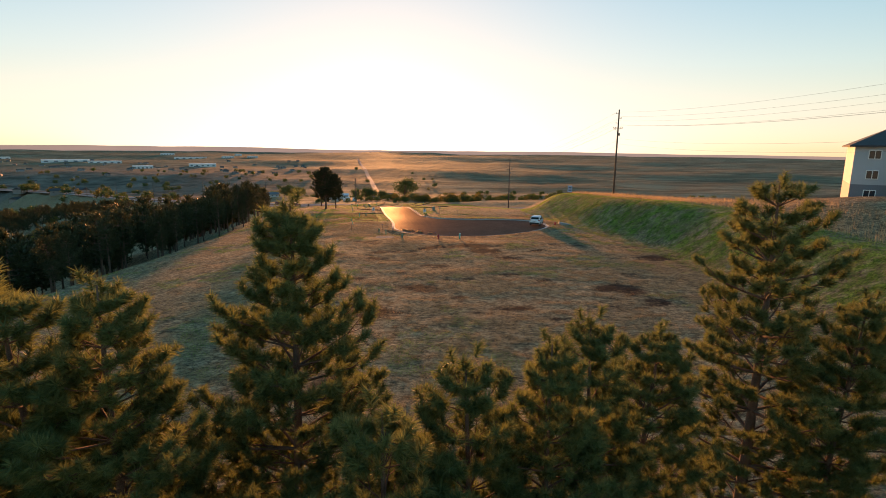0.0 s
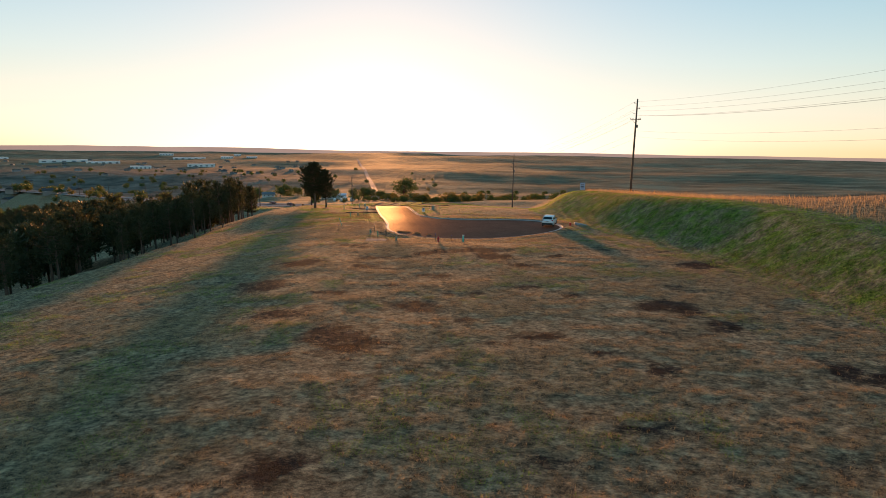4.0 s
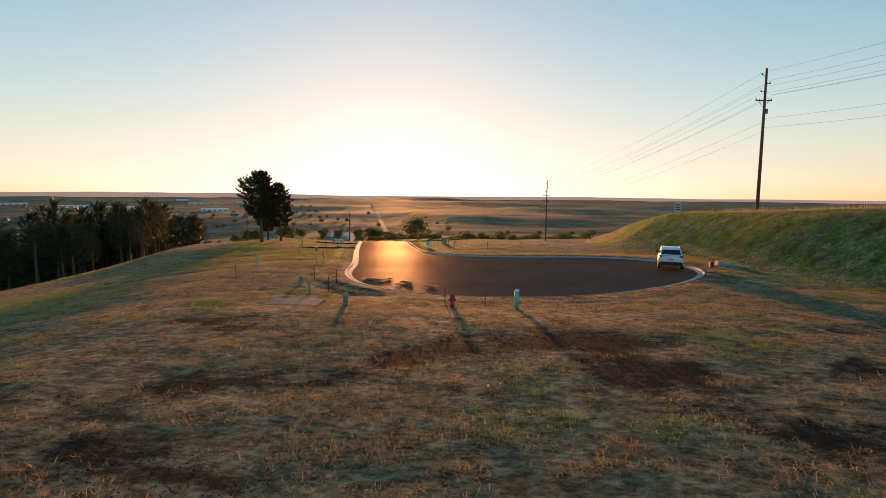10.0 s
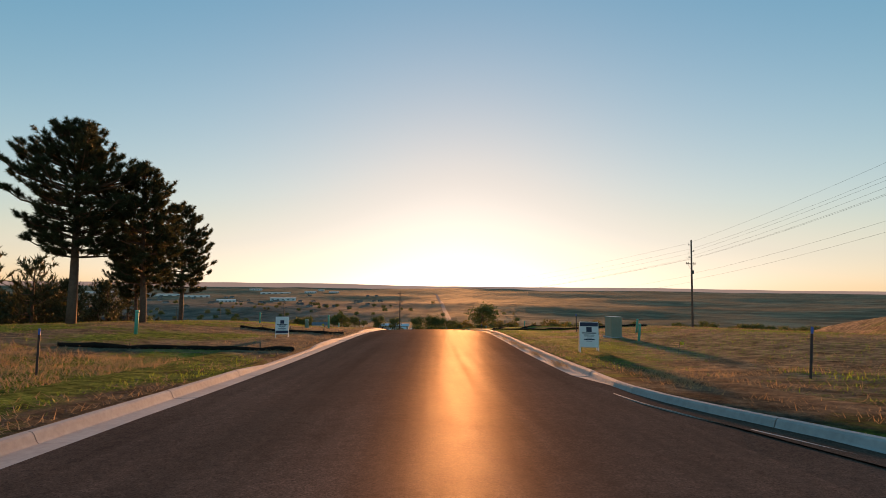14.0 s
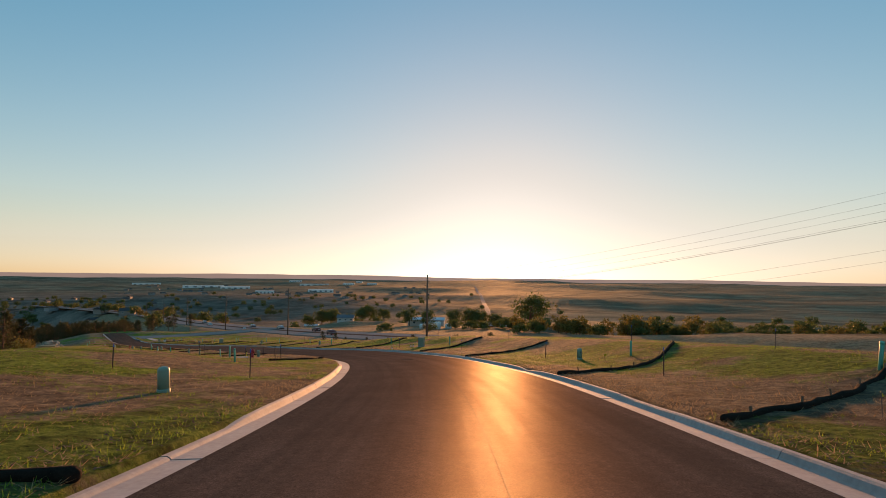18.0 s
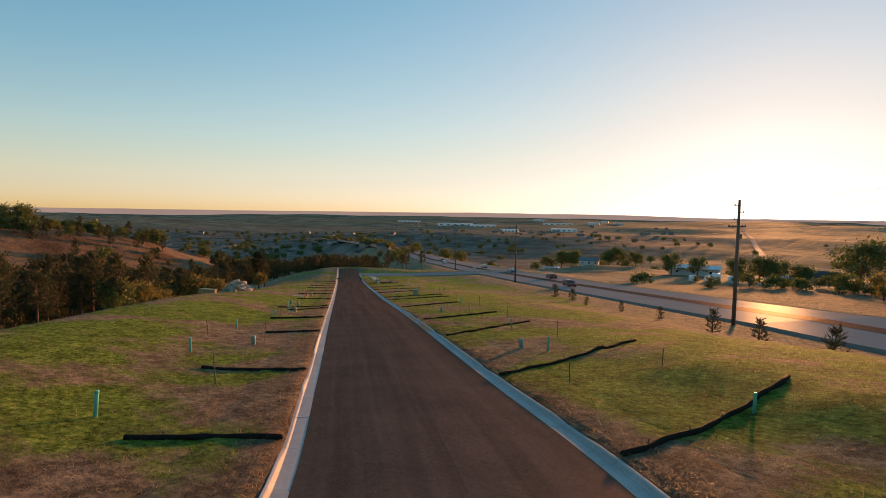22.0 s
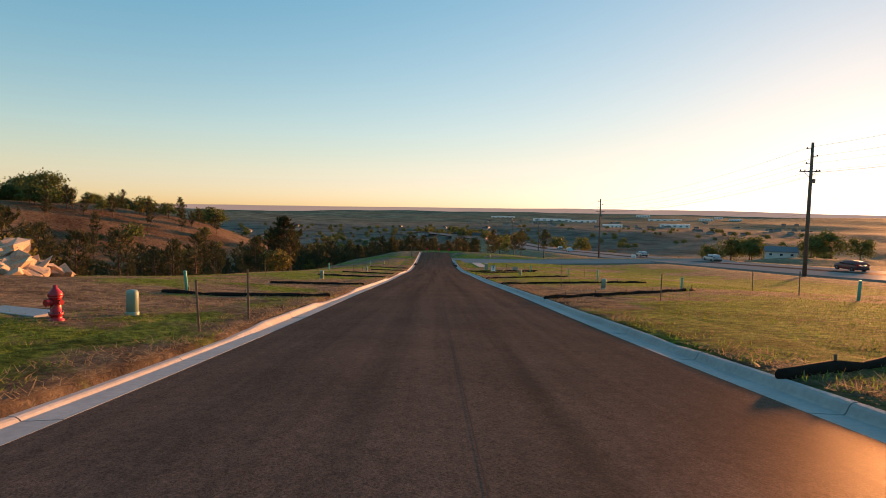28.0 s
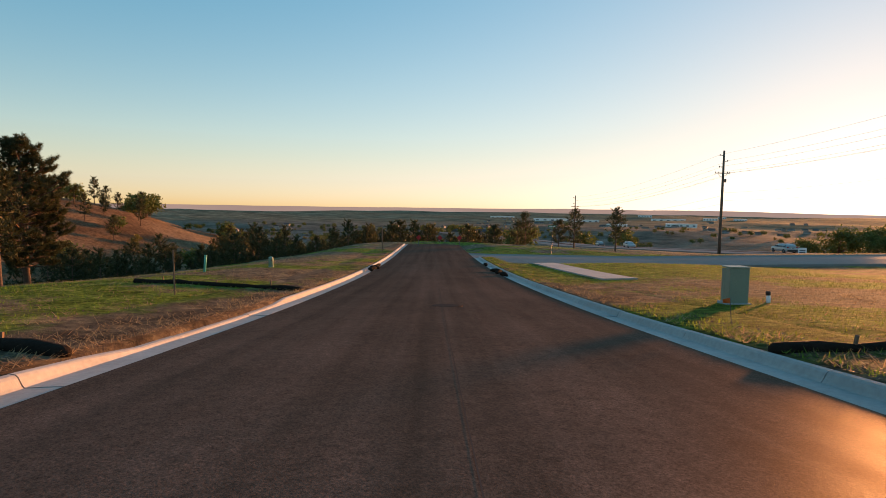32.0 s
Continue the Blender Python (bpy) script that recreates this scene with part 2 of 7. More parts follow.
def asphalt_material():
    m = bpy.data.materials.new("new_asphalt")
    m.use_nodes = True
    b = m.node_tree.nodes["Principled BSDF"]
    col = ramp(m, lane_noise(m, 1.5, 0.035), [(0.30, (0.036, 0.025, 0.021)), (0.70, (0.092, 0.061, 0.050))])
    blot = ramp(m, noise_node(m, 0.45, 8, 0.65), [(0.34, (0.80, 0.80, 0.80)), (0.66, (1.2, 1.19, 1.18))])
    col = mixc(m, 1.0, col, blot, "MULTIPLY")
    spots = ramp(m, noise_node(m, 9, 5, 0.75), [(0.30, (0.62, 0.62, 0.62)), (0.5, (1.0, 1.0, 1.0)), (0.70, (1.35, 1.33, 1.3))])
    col = mixc(m, 1.0, col, spots, "MULTIPLY")
    grit = ramp(m, noise_node(m, 45, 4, 0.85), [(0.36, (0.32, 0.32, 0.32)), (0.64, (1.75, 1.68, 1.6))])
    col = mixc(m, 1.0, col, grit, "MULTIPLY")
    m.node_tree.links.new(col, b.inputs["Base Color"])
    r = m.node_tree.nodes.new("ShaderNodeMapRange")
    r.inputs["To Min"].default_value, r.inputs["To Max"].default_value = 0.30, 0.46
    m.node_tree.links.new(lane_noise(m, 2.2, 0.06), r.inputs["Value"])
    m.node_tree.links.new(r.outputs["Result"], b.inputs["Roughness"])
    b.inputs["Specular IOR Level"].default_value = 0.0
    bump(m, noise_node(m, 55, 3, 0.75), 0.35, 0.01)
    sheen(m, r.outputs["Result"], 0.034)
    f = m.node_tree.nodes.new("ShaderNodeMapRange")        # the gloss is worn unevenly, in patches and rolled lanes
    for key, v in (("From Min", 0.3), ("From Max", 0.7), ("To Min", 0.003), ("To Max", 0.021)):
        f.inputs[key].default_value = v
    m.node_tree.links.new(calc(m, "ADD", calc(m, "MULTIPLY", lane_noise(m, 2.6, 0.05, 8, 0.7), 0.55), calc(m, "MULTIPLY", noise_node(m, 1.3, 9, 0.8), 0.45)), f.inputs["Value"])
    m.node_tree.links.new(f.outputs["Result"], m.node_tree.nodes["Mix Shader"].inputs["Fac"])
    n, l = m.node_tree.nodes, m.node_tree.links          # dust and worn stone tops glint over a wide angle
    wide, both = n.new("ShaderNodeBsdfGlossy"), n.new("ShaderNodeMixShader")
    wide.inputs["Roughness"].default_value = 0.56
    # tinted orange so that this gloss carries the sun's colour itself
    wide.inputs["Color"].default_value = (1.0, 0.72, 0.50, 1.0)
    both.inputs["Fac"].default_value = 0.027
    l.new(n["Material Output"].inputs["Surface"].links[0].from_socket, both.inputs[1])
    l.new(wide.outputs["BSDF"], both.inputs[2])
    l.new(both.outputs["Shader"], n["Material Output"].inputs["Surface"])
    return m


GROUND = ground_material()
ASPHALT = asphalt_material()
PAD = mat("grey_weathered_concrete", (0.17, 0.15, 0.14), 0.9, spec=0.2, var=0.2, scale=2, bump=0.2)
CONCRETE = mat("pale_concrete", (0.35, 0.335, 0.32), 0.8, var=0.16, scale=1.5, bump=0.25, bscale=70, random=0.06)
HIGHWAY = mat("grey_highway_concrete", (0.27, 0.24, 0.22), 0.6, spec=0.25, var=0.12, scale=0.2)
sheen(HIGHWAY, 0.4, 0.022)
BARK = mat("pine_bark", (0.14, 0.080, 0.052), 0.95, var=0.4, scale=6, bump=0.8, bscale=14)
CLOD = mat("dark_dry_earth", (0.034, 0.029, 0.027), 0.95, spec=0.0, var=0.35, scale=6)
POLE = mat("weathered_pole_wood", (0.13, 0.085, 0.06), 0.85, var=0.3, scale=4, bump=0.4, bscale=30)
DARK_METAL = mat("dark_galvanised_metal", (0.16, 0.16, 0.16), 0.5, 0.8, var=0.15)
STAKE = mat("weathered_stake_wood", (0.20, 0.12, 0.075), 0.9, var=0.3, scale=12)
STEEL_STAKE = mat("rusty_steel_post", (0.075, 0.05, 0.045), 0.7, 0.3, var=0.3, scale=12)
TEAL = mat("teal_plastic_pipe", (0.10, 0.47, 0.36), 0.45, var=0.10, scale=5, random=0.1)
PALE_GREEN = mat("pale_green_fibreglass", (0.23, 0.32, 0.24), 0.5, var=0.10, scale=5, random=0.06)
TRANS = mat("olive_painted_steel", (0.25, 0.27, 0.20), 0.45, var=0.08, scale=3)
SOCK = mat("black_mesh_sock", (0.024, 0.016, 0.012), 0.95, spec=0.05, var=0.35, scale=6, bump=0.9, bscale=18)
RED = mat("red_hydrant_paint", (0.42, 0.017, 0.022), 0.38, var=0.14, scale=9)
WHITE = mat("white_paint", (0.78, 0.77, 0.75), 0.5, var=0.05)
ORANGE = mat("orange_plastic", (0.75, 0.14, 0.03), 0.5)
YELLOW = mat("yellow_plastic", (0.75, 0.50, 0.03), 0.5)
SEAM = mat("tar_joint", (0.058, 0.039, 0.032), 1.0, spec=0.0)
sheen(SEAM, 0.44, 0.03)
IRON = mat("cast_iron", (0.05, 0.036, 0.030), 0.9, spec=0.0, var=0.3)
sheen(IRON, 0.42, 0.022)
BLUE = mat("blue_paint", (0.05, 0.12, 0.45), 0.5)
NAVY = mat("navy_print", (0.012, 0.016, 0.05), 0.5)
BLACK = mat("black_rubber", (0.02, 0.02, 0.02), 0.7)
CARWHITE = mat("white_car_paint", (0.75, 0.75, 0.74), 0.22, var=0.03)
GLASSY = mat("tinted_car_glass", (0.012, 0.013, 0.015), 0.08, var=0.02)
TAIL = mat("red_lamp_plastic", (0.45, 0.01, 0.01), 0.2)
ROCK = mat("tan_sandstone", (0.42, 0.31, 0.22), 0.9, var=0.3, scale=1.2, bump=0.8, bscale=5, random=0.25)
SIDING = mat("pale_siding", (0.55, 0.52, 0.48), 0.7, var=0.06, scale=0.8)
GREYSIDE = mat("slate_grey_siding", (0.17, 0.18, 0.20), 0.7, var=0.08)
ROOF = mat("dark_shingles", (0.06, 0.055, 0.055), 0.85, var=0.3, scale=3, bump=0.5, bscale=12)
PANE = mat("window_pane", (0.03, 0.035, 0.045), 0.06, var=0.05)
WOODNEW = mat("fresh_lumber", (0.45, 0.27, 0.12), 0.75, var=0.2, scale=5)


def leaf_material(name, lo, hi, trans=0.25):
    m = bpy.data.materials.new(name)
    m.use_nodes = True
    n, l = m.node_tree.nodes, m.node_tree.links
    b = n["Principled BSDF"]
    b.inputs["Roughness"].default_value = 0.6
    b.inputs["Specular IOR Level"].default_value = 0.25
    geo = n.new("ShaderNodeNewGeometry")
    col = ramp(m, geo.outputs["Random Per Island"], [(0.0, lo), (1.0, hi)])
    col = mixc(m, 0.5, col, ramp(m, noise_node(m, 0.9, 3), [(0.3, lo), (0.7, hi)]))
    l.new(col, b.inputs["Base Color"])
    t = n.new("ShaderNodeBsdfTranslucent")
    l.new(col, t.inputs["Color"])
    mx = n.new("ShaderNodeMixShader")
    mx.inputs["Fac"].default_value = trans
    l.new(b.outputs["BSDF"], mx.inputs[1]); l.new(t.outputs["BSDF"], mx.inputs[2])
    l.new(mx.outputs["Shader"], n["Material Output"].inputs["Surface"])
    return m


# same needles twice: NEEDLE_LIT carries the near pines' sunlight in its paler colour
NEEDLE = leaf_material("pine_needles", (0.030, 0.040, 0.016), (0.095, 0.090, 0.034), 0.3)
NEEDLE_LIT = leaf_material("lit_young_pine_needles", (0.055, 0.085, 0.030), (0.26, 0.26, 0.084), 0.46)
LEAF = leaf_material("broad_leaves", (0.06, 0.085, 0.02), (0.15, 0.17, 0.045), 0.35)
LEAFGOLD = leaf_material("turning_leaves", (0.11, 0.105, 0.025), (0.25, 0.18, 0.04), 0.35)
BLADE = leaf_material("grass_blades", (0.095, 0.170, 0.014), (0.31, 0.41, 0.048), 0.5)
STRAWM = leaf_material("straw_bits", (0.30, 0.18, 0.085), (0.66, 0.44, 0.21), 0.45)

# ---- mesh helpers ----
class MB:
    """Collects vertices and faces for one mesh."""
    def __init__(self):
        self.v, self.f, self.smooth = [], [], False

    def add(self, verts, faces):
        k = len(self.v)
        self.v.extend(tuple(p) for p in verts)
        self.f.extend(tuple(i + k for i in q) for q in faces)
        return self

    def box(self, x0, y0, z0, x1, y1, z1, m=None, bevel=0.0):
        if bevel:
            e = bevel
            ring = [(x0 + e, y0), (x1 - e, y0), (x1, y0 + e), (x1, y1 - e), (x1 - e, y1), (x0 + e, y1), (x0, y1 - e), (x0, y0 + e)]
            ins = [(min(max(x, x0 + e), x1 - e), min(max(y, y0 + e), y1 - e)) for x, y in ring]
            vs = [(x, y, z0) for x, y in ring] + [(x, y, z1 - e) for x, y in ring] + [(x, y, z1) for x, y in ins]
            fs = [tuple(range(7, -1, -1)), tuple(range(16, 24))]
            for a in (0, 8):
                fs += [(a + i, a + (i + 1) % 8, a + 8 + (i + 1) % 8, a + 8 + i) for i in range(8)]
        else:
            vs = [(x, y, z) for z in (z0, z1) for x, y in ((x0, y0), (x1, y0), (x1, y1), (x0, y1))]
            fs = [(3, 2, 1, 0), (4, 5, 6, 7), (0, 1, 5, 4), (1, 2, 6, 5), (2, 3, 7, 6), (3, 0, 4, 7)]
        return self.add([m @ Vector(p) for p in vs] if m else vs, fs)

    def tube(self, pts, radii, n=8, cap=True):
        pts = [Vector(p) for p in pts]
        vs, fs = [], []
        for i, p in enumerate(pts):
            d = (pts[min(i + 1, len(pts) - 1)] - pts[max(i - 1, 0)]).normalized()
            a = d.orthogonal().normalized() if i == 0 else (a - d * a.dot(d)).normalized()
            b = d.cross(a)
            r = radii[i] if isinstance(radii, (list, tuple)) else radii
            vs += [p + (a * math.cos(2 * math.pi * k / n) + b * math.sin(2 * math.pi * k / n)) * r for k in range(n)]
        for i in range(len(pts) - 1):
            fs += [(i * n + k, i * n + (k + 1) % n, (i + 1) * n + (k + 1) % n, (i + 1) * n + k) for k in range(n)]
        if cap:
            fs += [tuple(range(n - 1, -1, -1)), tuple(range((len(pts) - 1) * n, len(pts) * n))]
        return self.add(vs, fs)

    def lathe(self, profile, n=16, m=None):
        vs, fs = [], []
        for r, z in profile:
            vs += [Vector((r * math.cos(2 * math.pi * k / n), r * math.sin(2 * math.pi * k / n), z)) for k in range(n)]
        for i in range(len(profile) - 1):
            fs += [(i * n + k, i * n + (k + 1) % n, (i + 1) * n + (k + 1) % n, (i + 1) * n + k) for k in range(n)]
        fs += [tuple(range(n - 1, -1, -1)), tuple(range((len(profile) - 1) * n, len(profile) * n))]
        return self.add([m @ p for p in vs] if m else vs, fs)

    def mesh(self, name, material, smooth=None):
        me = bpy.data.meshes.new(name)
        me.from_pydata(self.v, [], self.f)
        me.materials.append(material)
        if self.smooth if smooth is None else smooth:
            me.polygons.foreach_set("use_smooth", [True] * len(me.polygons))
        return me


def part(name, mb, material, parent=None, label="", smooth=None):
    ob = new(name, mb if isinstance(mb, bpy.types.Mesh) else mb.mesh(name, material, smooth))
    ob.parent = parent
    if label:
        ob["label"] = label
    return ob


def thing(name, label, category, group="", kind=""):
    return tagged(new(name), label, category, group, kind)


def sstep(a, b, x):
    t = np.clip((np.asarray(x, float) - a) / (b - a), 0, 1)
    return t * t * (3 - 2 * t)


# ---- road line: cul-de-sac, straight, left bend, long straight downhill ----
U2 = np.array([-0.7547, 0.6561])            # way of the long straight
NODES = [(-4.6, 88), (-6.5, 100), (-9.5, 116), (-11.9, 130), (-14.3, 145), (-17.3, 159.5), (-20.2, 169.5),
         (-25.0, 181.0), (-31.0, 190.0), (-37.6, 197.4), (-46.0, 204.9), (-60.0, 217.06), (-122.4, 271.3), (-190.0, 330.07)]


def spline(nodes, step):
    p = np.array(nodes, float)
    p = np.vstack([2 * p[0] - p[1], p, 2 * p[-1] - p[-2]])
    out = []
    for i in range(1, len(p) - 2):
        a, b, c, d = p[i - 1:i + 3]
        n = max(2, int(np.linalg.norm(c - b) / step))
        d1, d2, d3 = (max(np.linalg.norm(q - r), 1e-6) ** 0.5 for q, r in ((a, b), (b, c), (c, d)))
        m1 = (c - b) + d2 * ((b - a) / d1 - (c - a) / (d1 + d2))
        m2 = (c - b) + d2 * ((d - c) / d3 - (d - b) / (d2 + d3))
        for t in np.linspace(0, 1, n, endpoint=False):
            out.append((2 * t**3 - 3 * t**2 + 1) * b + (t**3 - 2 * t**2 + t) * m1 + (3 * t**2 - 2 * t**3) * c + (t**3 - t**2) * m2)
    out.append(p[-2])
    return np.array(out)


LINE = spline(NODES, 1.0)
TANG = np.gradient(LINE, axis=0)
TANG = TANG / np.linalg.norm(TANG, axis=1)[:, None]
ARC = np.concatenate([[0], np.cumsum(np.linalg.norm(np.diff(LINE, axis=0), axis=1))])
# road height along the line (at the crown)
Z_S = [0, 17, 28, 40, 50, 60, 69, 77, 84, 91, 97, 113, 130, 145, 155, 192, 202, 225, 235, 252, 262, 275, 290, 318, 340]
Z_H = [-13.88, -14.2, -15.0, -15.45, -15.9, -16.75, -17.8, -18.6, -19.4, -20.2, -20.9, -22.7, -24.65, -26.1, -27.1, -31.3, -32.25,
       -34.65, -35.55, -37.3, -38.15, -39.0, -39.65, -40.4, -41.0]


def smooth_interp(s, xs, hs):
    t = np.asarray(s, float)
    acc = sum(np.interp(t + k, xs, hs) for k in (-6, -3, 0, 3, 6))
    return acc / 5


LINE_Z = smooth_interp(ARC, Z_S, Z_H)
# coarse samples with extensions both ways, for the lie of the land
_up = [(LINE[0] + np.array([0.16, -0.987]) * k) for k in range(10, 160, 10)][::-1]
_dn = [(LINE[-1] + U2 * k) for k in range(10, 400, 10)]
S_XY = np.vstack([_up, LINE[::6], _dn])
S_Z = np.concatenate([np.full(len(_up), -13.6), LINE_Z[::6], LINE_Z[-1] - 6.0 * sstep(0, 60, np.arange(10, 400, 10)) - 0.05 * np.arange(10, 400, 10)])
_t = np.gradient(S_XY, axis=0)
S_N = np.stack([_t[:, 1], -_t[:, 0]], 1) / np.linalg.norm(_t, axis=1)[:, None]
# outline of the turning head, back of kerb, running into the street's kerb
_i = int(np.searchsorted(LINE[:, 1], 115.9))
_join = LINE[_i] + np.array([TANG[_i][1], -TANG[_i][0]]) * 3.95
HEAD = spline([(-10.1, 97.5), (-9.2, 90.8), (-7.3, 86.8), (-3.6, 84.0), (1.2, 83.1), (6.5, 84.0), (11.6, 87.0), (16.0, 91.2), (18.2, 95.8),
               (17.9, 100.2), (15.6, 104.2), (10.8, 106.0), (5.2, 105.8), (0.6, 106.3), (-1.9, 108.0), (-3.6, 110.6), tuple(_join - 3.0 * TANG[_i]), tuple(_join)], 0.8)


def in_head(x, y):
    """Signed distance-like test: negative inside the turning head."""
    p = np.stack([np.ravel(x), np.ravel(y)], 1)
    a, b = HEAD, np.roll(HEAD, -1, 0)
    inside = np.zeros(len(p), bool)
    near = np.full(len(p), 1e9)
    for (ax, ay), (bx, by) in zip(a, b):
        hit = ((ay > p[:, 1]) != (by > p[:, 1])) & (p[:, 0] < (bx - ax) * (p[:, 1] - ay) / (by - ay + 1e-12) + ax)
        inside ^= hit
        e = np.array([bx - ax, by - ay])
        t = np.clip(((p - (ax, ay)) @ e) / max(e @ e, 1e-9), 0, 1)
        near = np.minimum(near, np.linalg.norm(p - (ax, ay) - t[:, None] * e, axis=1))
    return np.where(inside, -near, near).reshape(np.shape(x))


def value_noise(x, y, scale, seed=0):
    """Smooth random field, about -1 to 1."""
    x, y = np.asarray(x, float) / scale + seed * 17.3, np.asarray(y, float) / scale - seed * 9.1
    xi, yi = np.floor(x), np.floor(y)
    fx, fy = x - xi, y - yi
    fx, fy = fx * fx * (3 - 2 * fx), fy * fy * (3 - 2 * fy)
    def r(a, b):
        q = np.sin(a * 127.1 + b * 311.7 + seed * 74.7) * 43758.5453
        return 2 * (q - np.floor(q)) - 1
    return (r(xi, yi) * (1 - fx) + r(xi + 1, yi) * fx) * (1 - fy) + (r(xi, yi + 1) * (1 - fx) + r(xi + 1, yi + 1) * fx) * fy


# the highway: line in the plan and heights along it
HWY = spline([(150, 190), (78, 200), (34, 216), (1.0, 238.0), (-14.5, 254), (-36.7, 269), (-98.5, 322.8), (-161.9, 377.9), (-251.7, 456), (-420, 600), (-620, 730), (-900, 900)], 6.0)
HWY_Z = np.interp(HWY[:, 1], [190, 200, 216, 238, 254, 269, 323, 378, 456, 600, 730, 900], [-19, -21.5, -24.8, -28.2, -29.4, -30.3, -36.4, -42.0, -49, -58, -66, -77])
HWY_HALF = 9.5


def lay(x, y):
    """Height of the land, offset from the road line (right positive), nearest sample and near/far blend."""
    x, y = np.asarray(x, float), np.asarray(y, float)
    shape = x.shape
    p = np.stack([x.ravel(), y.ravel()], 1)
    d2 = (p[:, None, 0] - S_XY[None, :, 0]) ** 2 + (p[:, None, 1] - S_XY[None, :, 1]) ** 2
    w = 1 / (d2 + 4.0) ** 2
    z = (w * S_Z).sum(1) / w.sum(1)
    k = d2.argmin(1)
    side = np.einsum("ij,ij->i", p - S_XY[k], S_N[k])
    d = np.sqrt(d2.min(1)) * np.where(side < 0, -1, 1)
    return z.reshape(shape), d.reshape(shape), k.reshape(shape)




def land(x, y):
    """Height of the natural ground, with no road bed cut into it."""
    x, y = np.asarray(x, float), np.asarray(y, float)
    z, d, k = lay(x, y)
    up = sstep(185, 120, y)                                   # 1 on the hilltop, 0 along the lower street
    z = z + 0.12
    # west: hilltop rolls off, then falls to the ravine
    west = np.maximum(-d - 12, 0)
    brow = np.interp(y, [40, 60, 75, 94, 103, 118], [46, 45, 40.5, 36, 33.5, 31])
    fall_up = (0.10 * west + np.maximum(-d - brow, 0) * 0.34) * sstep(118, 95, y) + np.maximum(-d - 26, 0) * 0.28 * sstep(95, 118, y)
    fall_dn = np.maximum(-d - 20.5, 0) * 0.36 - 0.6 * sstep(6, 19, -d)
    s_at = np.clip((k - len(_up)) * 6.0, 0, 400)
    fall_dn = fall_dn + 1.7 * sstep(7, 21, -d) * sstep(165, 235, s_at)
    fall_dn = fall_dn - np.interp(s_at, [60, 100, 208, 233, 260, 278, 300], [0, 0.7, 0.6, 0.8, 0.1, -0.4, -0.9]) * sstep(7, 20, -d)
    drop = up * fall_up + (1 - up) * fall_dn
    z = z - np.where(drop > 0, 32 * (1 - np.exp(-np.maximum(drop, 0) / 32)), drop)
    # east: green bank above the hilltop field, gentle side slope lower down
    toe = np.interp(y, [-40, 40, 75, 100, 125, 170], [31, 30.5, 28, 22, 18, 24])
    top = np.interp(y, [-40, 55, 85, 103, 120, 132, 145, 170, 230], [4.6, 4.9, 5.7, 5.3, 4.6, 4.3, 4.3, 4.4, 2.5])
    z = z + top * sstep(0, 9.5, x - toe) * sstep(250, 150, y)
    z = z + 0.45 * sstep(5, 15, np.abs(d)) * sstep(108, 126, y) * sstep(168, 142, y)
    z = z - (1 - up) * 1.9 * sstep(12, 48, d)
    z = z + 0.7 * sstep(7, 14, d) * sstep(36, 26, d) * sstep(62, 80, s_at) * sstep(138, 114, s_at)
    z = z - up * 9.0 * sstep(55, 180, x)
    z = z + 3.0 * np.exp(-((x - 63) ** 2 + (y - 72) ** 2) / 260)      # grassy knoll under the apartment block
    z = z - 4.0 * np.exp(-((x + 46) ** 2 + (y - 420) ** 2) / 1600)    # dip that holds the farm
    z = z + 5.2 * np.exp(-((x + 156) ** 2 + (y - 482) ** 2) / 1600)   # rise with a house and trees beyond the highway
    # brown hill across the ravine
    t = ((x + 365) * -0.49 + (y - 268) * 0.87)
    q = np.abs((x + 365) * 0.87 + (y - 268) * 0.49)
    hill = np.interp(t, [-260, -160, -80, -40, 0, 40, 80, 120, 160, 200, 240], [30, 34, 41, 44, 48, 51, 47, 39, 26, 10, 0])
    z = z + hill * np.exp(-(q / 70) ** 2) * sstep(-120, -190, x)
    # the wide plain
    r = np.hypot(x + 60, y - 150)
    plain = -86 + 9 * value_noise(x, y, 420, 2) * sstep(450, 1000, r) + 4 * value_noise(x, y, 150, 3) * sstep(260, 600, r) + 1.2 * value_noise(x, y, 60, 6) * sstep(260, 600, r)
    z = z - 5.0 * np.exp(-((y - 350 - 0.18 * x) / 48) ** 2) * sstep(-45, 15, x) * sstep(420, 260, x)
    plain = plain + 4 * value_noise(x * 0.55, y, 230, 12) * sstep(620, 1000, r) * sstep(-220, 40, x + 0.12 * (y - 200)) * sstep(4200, 2600, r)
    plain = plain + 16 * sstep(2600, 4500, r) + 5 * sstep(3200, 4400, r) * value_noise(x, y, 900, 5)
    b = sstep(240, 740, r)
    z = z * (1 - b) + plain * b
    amp = 0.05 + 0.5 * sstep(20, 120, np.abs(d)) + 1.2 * sstep(150, 500, r)
    return z + amp * (0.6 * value_noise(x, y, 24, 7) + 0.4 * value_noise(x, y, 9, 8)) * sstep(5, 25, np.abs(d))


def far_side(x, y):
    """Distance right of the long straight's line, and along it from its bend."""
    return (x + 46.0) * 0.6561 + (y - 204.9) * 0.7547, (x + 46.0) * U2[0] + (y - 204.9) * U2[1]


def road_height(x, y):
    p = np.stack([np.ravel(x), np.ravel(y)], 1)
    d2 = ((p[:, None, :] - LINE[None]) ** 2).sum(2)
    k = d2.argmin(1)
    s = ARC[k] + np.einsum("ij,ij->i", p - LINE[k], TANG[k])
    return np.interp(s, ARC, LINE_Z).reshape(np.shape(x)), np.sqrt(d2.min(1)).reshape(np.shape(x))


HALF, GUT = 3.95, 0.52                       # half width to the back of kerb, gutter and kerb width


